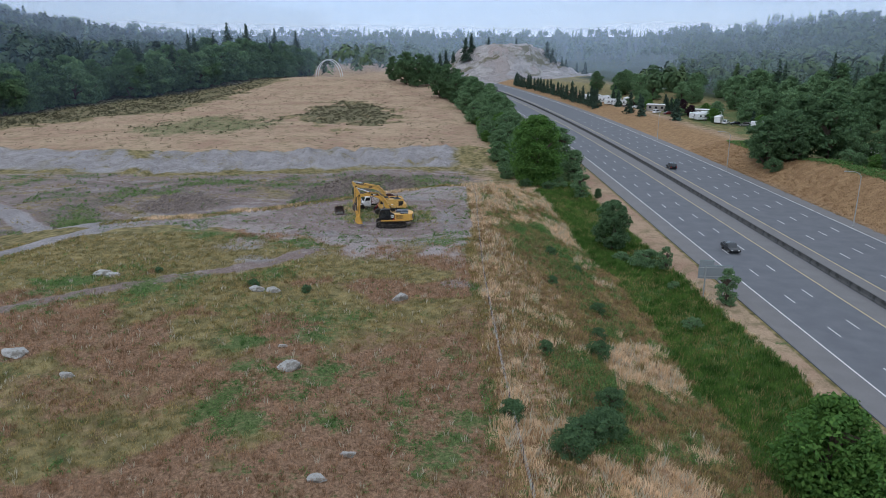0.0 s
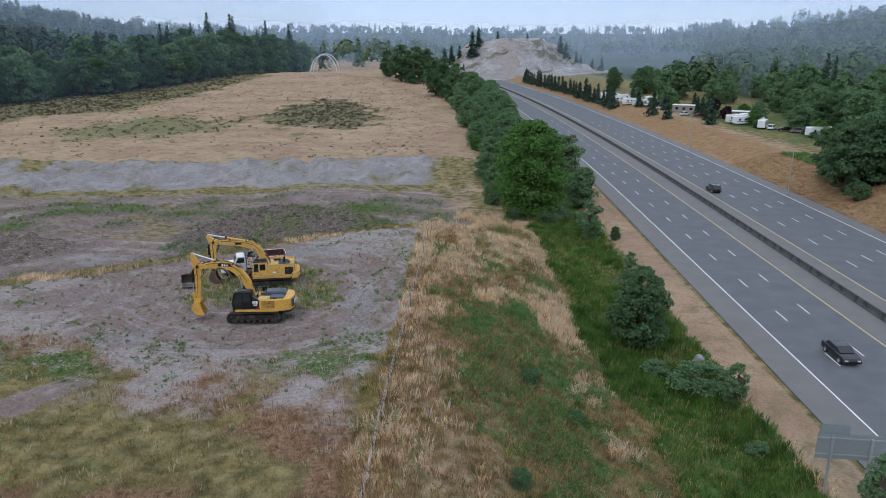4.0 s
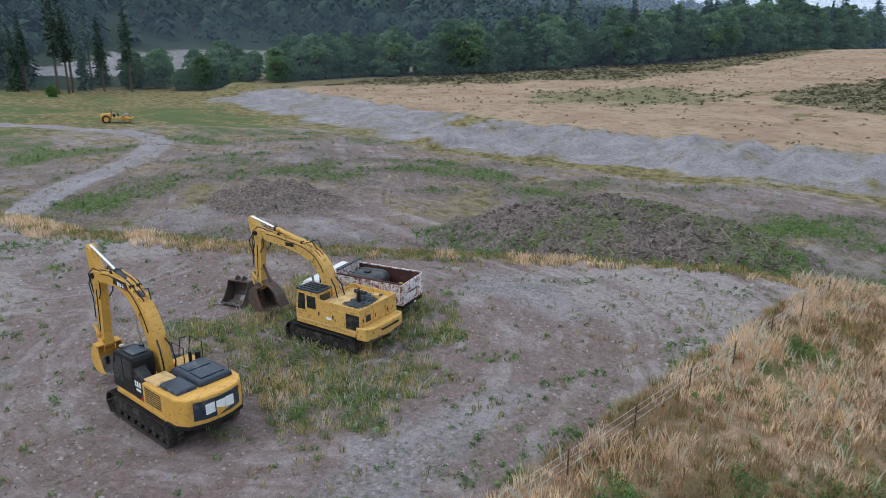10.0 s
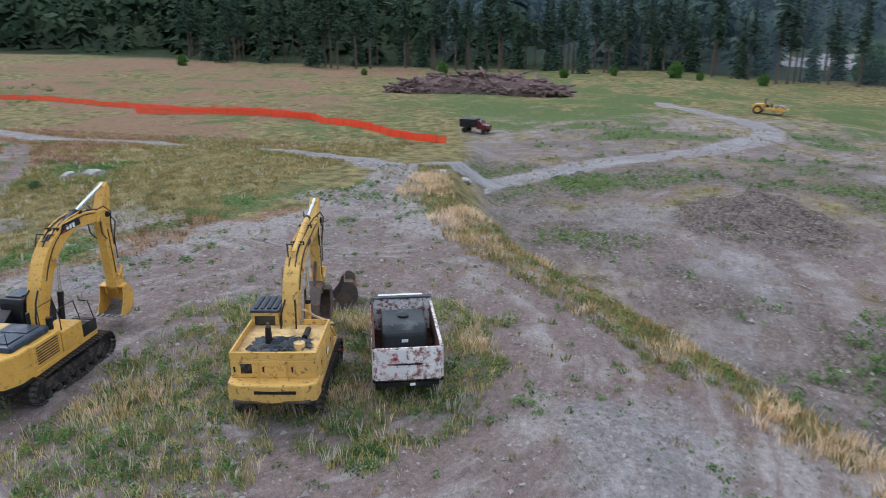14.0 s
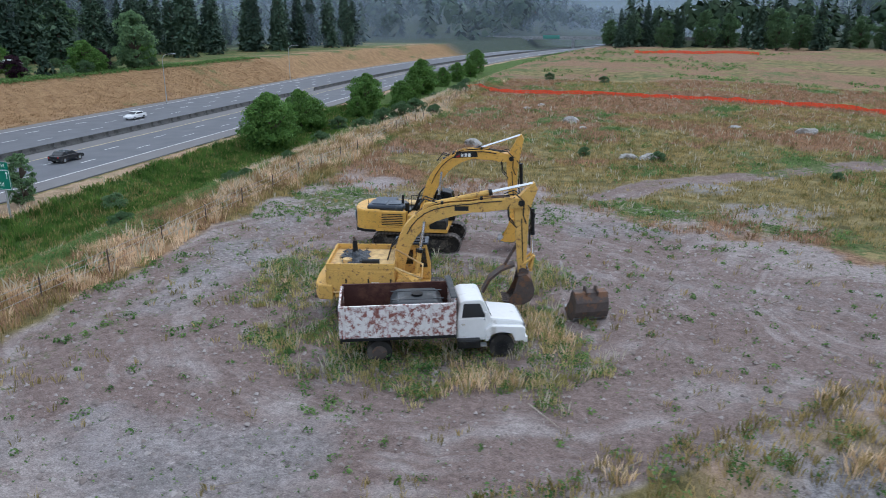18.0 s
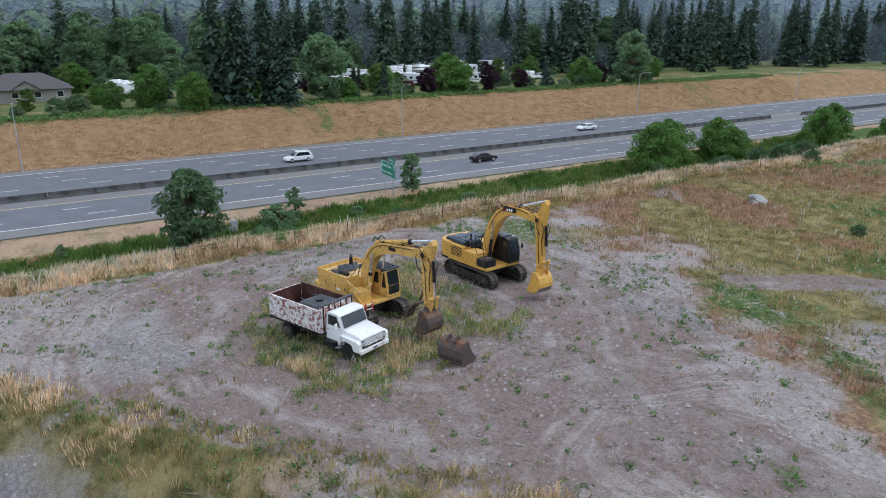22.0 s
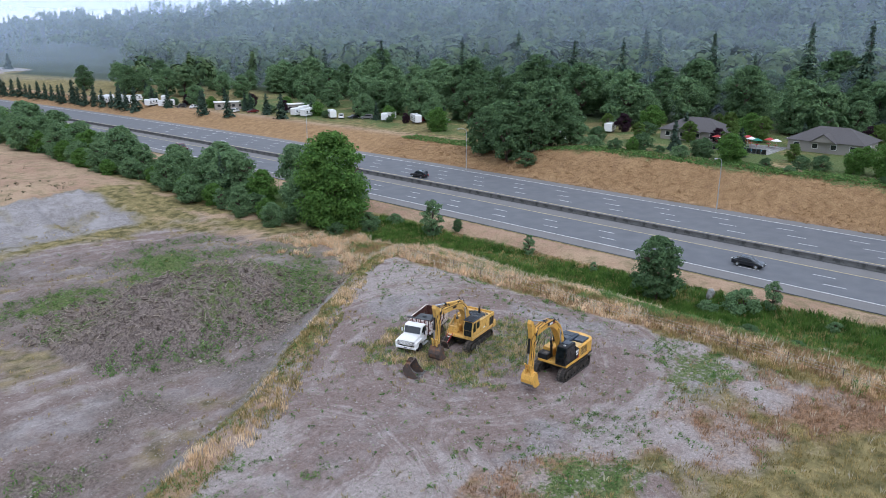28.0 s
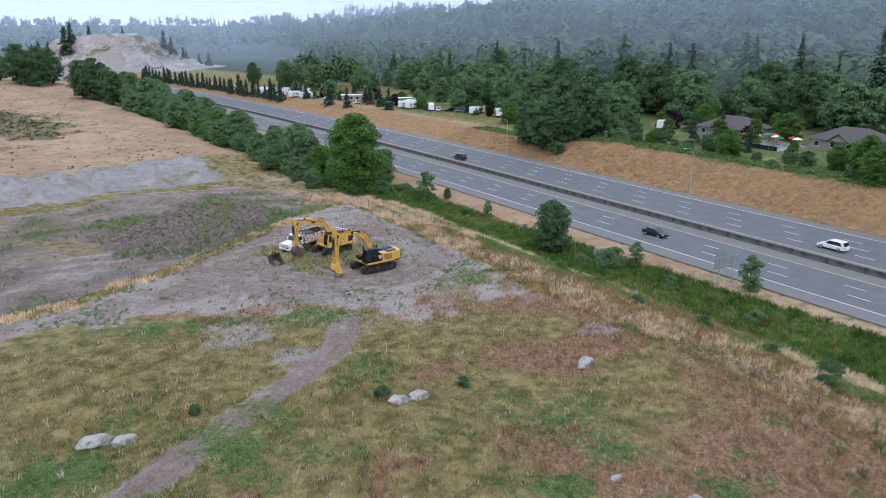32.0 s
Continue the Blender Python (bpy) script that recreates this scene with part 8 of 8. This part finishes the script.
sel = b & (rg.uniform(size=len(x)) < 0.30) & (n1 + 0.4 * n3 < 0.15) & (x > 18)
lay("russet_slope_grass", "reddish dry grass on the slope", RUSSET, *tufts(x[sel], y[sel], 0.62 + 0.2 * n1[sel], 0.24, 10, 0.017))
sel = b & (rg.uniform(size=len(x)) < 0.5) & ((n1 + 0.4 * n3 >= 0.25) | (brm > 0.35) & (n1 > -0.45))
lay("green_slope_weeds", "dark green broom and weeds on the slope", GREEN, *leaves_low(x[sel], y[sel], 0.75 + 0.3 * n1[sel], 0.35 + 0 * n1[sel], 26, 0.06))
sel = ~bare & (rush >= 0.45) & (rg.uniform(size=len(x)) < 0.12 - 0.1 * n1)
lay("ditch_dry_grass", "dry grass among the green of the ditch", OLIVE, *tufts(x[sel], y[sel], 0.8 + 0.2 * n1[sel], 0.26, 8, 0.02))
sel = ~bare & (rush >= 0.45) & (rg.uniform(size=len(x)) < 0.6 + 0.3 * n1)
lay("ditch_grass", "lush deep green grass in the ditch", RUSH, *tufts(x[sel], y[sel], 0.75 + 0.25 * n1[sel], 0.26, 9, 0.024))
sel = a & (rg.uniform(size=len(x)) < 0.10)
lay("seed_heads", "pale seed heads above the dry grass", SEED, *tufts(x[sel], y[sel], 1.05 + 0.2 * n1[sel], 0.2, 4, 0.035))

# the open field to the south and west
x, y, z, n1, n3 = pick(105000, -80, 20, -128, -6)
dirt, pale, tan, green, mulch, woods, rush, redness, worn, lane = z
thin = np.interp(y, (-128, -20), (0.85, 1.0))
grow = (dirt < 0.4 + 0.25 * rg.uniform(size=len(x))) & (rg.uniform(size=len(x)) < thin)
red = 1.6 * redness - 0.7 + 0.35 * n1
k = rg.uniform(size=len(x))
sel = grow & (tan > 0.3) & (k < 0.5)
lay("field_dry_grass", "dry tan grass over the field", TAN, *tufts(x[sel], y[sel], 0.38 + 0.12 * n1[sel], 0.24, 8, 0.018))
sel = grow & (tan <= 0.3) & (red > 0.1) & (k < 0.55) & (green < 0.5)
lay("field_russet_grass", "reddish seeding grass over the field", RUSSET, *tufts(x[sel], y[sel], 0.42 + 0.12 * n1[sel], 0.24, 8, 0.018))
sel = grow & (tan <= 0.3) & (red <= 0.35) & (k > 0.45) & (green < 0.6)
lay("field_olive_grass", "short olive grass over the field", OLIVE, *tufts(x[sel], y[sel], 0.34 + 0.1 * n1[sel], 0.24, 8, 0.019))
sel = grow & ((k < 0.55 * sst(0.3, 0.85, green + 0.3 * n1)) | (k < 0.04) & (n1 > 0))
lay("field_weeds", "green low weeds in the field", GREEN, *leaves_low(x[sel], y[sel], 0.3 + 0.2 * np.abs(n1[sel]), 0.3 + 0.15 * k[sel], 16, 0.06))
sel = grow & (k > 0.975)
lay("field_seed_heads", "pale seed heads in the field", SEED, *tufts(x[sel], y[sel], 0.62 + 0.1 * n1[sel], 0.15, 4, 0.03))

# weeds round the machines and over the pad
x, y, z, n1, n3 = pick(17000, -10, 13.5, -2, 19)
d_is = np.hypot((x - 1.5 + 0.25 * (y - 10)) / 8.6, (y - 8.6) / 8.4) + 0.16 * n1
inside = d_is < 0.98
k = rg.uniform(size=len(x))
gap = drift(x, y, 3.2, 72)
inside &= gap > -1.0 + 1.0 * sst(6, -1, y) + 0.5 * sst(-2, -7, x)
sel = inside & (k < 0.30)
lay("pad_tall_grass", "mixed tall grass grown up round the machines", mat("yellow_green_pad_grass", (0.25, 0.25, 0.085), 0.9, vary=0.2, island=1, colour2=(0.66, 0.55, 0.27), bump=0, scale=0.3, leafy=0.5, clump=0.9), *tufts(x[sel], y[sel], 0.42 + 0.15 * n1[sel], 0.2, 8, 0.018))
sel = inside & (k > 0.30) & (k < 0.56) & (n1 > 0.0)
lay("pad_dry_grass", "dry grass grown up round the machines", TAN, *tufts(x[sel], y[sel], 0.5 + 0.15 * n1[sel], 0.2, 8, 0.016))
sel = inside & (k > 0.56) & (k < 0.70) & (n1 < 0.3)
lay("pad_weeds", "green weeds grown up round the machines", GREEN, *leaves_low(x[sel], y[sel], 0.32 + 0.2 * np.abs(n1[sel]), 0.3 + 0 * n1[sel], 24, 0.05))
sel = inside & (k > 0.97)
lay("pad_seed_heads", "pale seed heads by the truck", SEED, *tufts(x[sel], y[sel], 0.75 + 0.1 * n1[sel], 0.15, 6, 0.018))
x, y, z, n1, n3 = pick(30000, -46, 18, -16, 36)
d = y - np.interp(x, BERM_X, BERM_Y)
k = rg.uniform(size=len(x))
patch = drift(x, y, 5, 61) + 0.6 * drift(x, y, 12, 62)
worn_ = z[8]
sel = (z[0] > 0.5) & (d < -1) & ((patch > 0.5 - 0.9 * sst(4, 1, 17 - x) + 0.6 * worn_) & (k < 0.36) | (k < 0.022))
lay("scattered_weeds", "small scattered green weeds on bare dirt", GREEN, *leaves_low(x[sel], y[sel], 0.2 + 0.4 * k[sel], 0.2 + 0.5 * k[sel], 16, 0.06))
sel = (z[0] > 0.5) & (d < -1) & ((patch < -1.0) & (k > 0.8) | (k > 0.985))
lay("scattered_tufts", "small dry tufts on bare dirt", OLIVE, *tufts(x[sel], y[sel], 0.2 + 0.15 * k[sel], 0.14, 8, 0.016))
x, y, z, n1, n3 = pick(24000, -40, 18, -12, 30)
d = y - np.interp(x, BERM_X, BERM_Y)
k = rg.uniform(size=len(x))
sel = (z[0] > 0.5) & (d < -1) & (k < 0.32 - 0.12 * z[8] + 0.2 * n1)
lay("sprouts", "tiny weed sprouts over bare dirt", GREEN, *leaves_low(x[sel], y[sel], 0.07 + 0.1 * k[sel], 0.07 + 0.12 * k[sel], 5, 0.035))
# the grown-over brink north of the pad
x, y = rg.uniform(-46, 19, 26000), rg.uniform(-6, 42, 26000)
d = y - np.interp(x, BERM_X, BERM_Y)
n1 = drift(x, y, 5, 63)
brink = np.abs(d - 0.7 + 0.4 * n1) < 1.15 * np.interp(x, (-40, -26, -14, -4, 6, 16), (1.4, 2.4, 2.2, 2.2, 1.3, 1.2))
k = rg.uniform(size=len(x))
sel = brink & (n1 > 0.25) & (k < 0.8)
lay("brink_dry_grass", "yellow dry grass along the pad's brink", TAN, *tufts(x[sel], y[sel], 0.5 + 0.15 * n1[sel], 0.2, 7, 0.02))
sel = brink & (n1 < 0.0) & (k > 0.7)
lay("brink_weeds", "green weeds along the pad's brink", GREEN, *leaves_low(x[sel], y[sel], 0.35 + 0.2 * np.abs(n1[sel]), 0.3 + 0 * n1[sel], 16, 0.06))
sel = brink & (n1 <= 0.6) & (k < 0.92)
lay("brink_olive_grass", "olive grass along the pad's brink", OLIVE, *tufts(x[sel], y[sel], 0.45 + 0.12 * n1[sel], 0.2, 7, 0.02))
# weeds over the low ground and its heaps
x, y, z, n1, n3 = pick(26000, -110, 20, 10, 118)
d = y - np.interp(x, BERM_X, BERM_Y)
k = rg.uniform(size=len(x))
mx, my = (x + 4) * 0.88 + (y - 50) * 0.47, -(x + 4) * 0.47 + (y - 50) * 0.88
heap = np.hypot(mx / 21, my / 13.5)
fringe = (heap > 0.72) & (heap < 1.03) & (my < 2)
sel = (d > 3) & (((k < 0.42 * sst(0.1, 0.9, n1 + 0.5 * n3)) & (z[8] > 0.6) & ((heap > 1.0) | (k < 0.05))) | (fringe & (k < 0.9) & (n1 > -0.55) & (my < -1)))
lay("basin_weeds", "green weeds over thrown-up ground and heap", GREEN, *leaves_low(x[sel], y[sel], 0.62 + 0.3 * k[sel], 0.36 + 0.1 * k[sel], 14, 0.10))
sel = (d > 3) & (n1 < -0.2) & (heap > 1.05) & (k < 0.25)
lay("basin_tufts", "dry tufts over thrown-up ground", OLIVE, *tufts(x[sel], y[sel], 0.35 + 0.1 * k[sel], 0.2, 6, 0.03))
# low scrub on the northern field
x, y, z, n1, n3 = pick(30000, -200, 20, 120, 480)
sel = (z[4] * 1.6 + 0.25 * n1 > rg.uniform(0.35, 1.3, len(x))) & (z[1] < 0.4) | (z[3] > 0.35) & (rg.uniform(size=len(x)) < 0.12) & (y > 135)
kk = rg.uniform(size=len(x))
lay("field_scrub", "low dark scrub and weeds on the dry northern field", mat("brown_olive_scrub", (0.055, 0.058, 0.035), 0.85, vary=0.25, island=1, colour2=(0.13, 0.12, 0.075), bump=0, leafy=0.4), *leaves_low(x[sel], y[sel], 0.5 + 0.5 * kk[sel], 0.7 + 0.8 * kk[sel], 11, 0.26))
x, y, z, n1, n3 = pick(9000, -180, 16, 128, 420)
kk = rg.uniform(size=len(x))
sel = (z[2] > 0.4) & (z[1] < 0.3) & (kk < 0.10 + 0.1 * n3)
lay("field_dots", "small dark shrubs dotted over the dry northern field", MATS["brown_olive_scrub"], *leaves_low(x[sel], y[sel], 0.35 + 3 * kk[sel], 0.4 + 3 * kk[sel], 10, 0.16))
# dry grass on the highway's far bank
x, y, z, n1, n3 = pick(22000, 96.5, 116, -190, 130)
sel = rg.uniform(size=len(x)) < 0.8
lay("bank_dry_grass", "dry russet grass on the highway bank", mat("bank_grass", (0.27, 0.165, 0.085), 0.9, vary=0.2, island=1, colour2=(0.43, 0.30, 0.18), bump=0, leafy=0.4, clump=0.35), *tufts(x[sel], y[sel], 0.3 + 0.1 * n1[sel], 0.45, 10, 0.022))
sel = (x > 109) & (rg.uniform(size=len(x)) < 0.6)
lay("bank_green_scrub", "low green bramble along the top of the bank", GREEN, *leaves_low(x[sel], y[sel], 0.6 + 0.2 * n1[sel], 0.6 + 0 * n1[sel], 10, 0.2))
x, y, z, n1, n3 = pick(16000, -150, 44, -320, -100)
kk = rg.uniform(size=len(x))
sel = (drift(x, y, 30, 91) + 0.3 * n1 > 0.45) & (kk < 0.22)
lay("southern_brush", "low green brush in the dry southern field", GREEN, *leaves_low(x[sel], y[sel], 0.6 + 2.5 * kk[sel], 0.7 + 3 * kk[sel], 12, 0.22))
# clods and small stones on the bare ground
x, y, z, n1, n3 = pick(30000, -48, 19, -18, 40)
sel = (z[0] > 0.4) | (z[1] > 0.4)
x, y = x[sel], y[sel]
cz = height(x, y)
cs = rg.gamma(2.0, 0.022, len(x)) + 0.015
dirs = np.array([(1, 0, 0), (-0.5, 0.87, 0), (-0.5, -0.87, 0), (0.1, 0.1, 0.8)])
spin = rg.uniform(0, 6.28, len(x))
V = []
for dx, dy, dz_ in dirs:
    V.append(np.stack([x + cs * (dx * np.cos(spin) - dy * np.sin(spin)) * rg.uniform(0.7, 1.3, len(x)), y + cs * (dx * np.sin(spin) + dy * np.cos(spin)), cz + cs * (dz_ + 0.05)], 1))
v = np.stack(V, 1).reshape(-1, 3)
i = np.arange(len(x))[:, None] * 4
lay("dirt_clods", "small clods and stones on bare dirt", mat("dirt_clod", (0.21, 0.175, 0.16), 0.95, vary=0.2, island=1, colour2=(0.38, 0.35, 0.335), bump=0), v, np.concatenate([i + np.array([[0, 1, 3]]), i + np.array([[1, 2, 3]]), i + np.array([[2, 0, 3]])]))
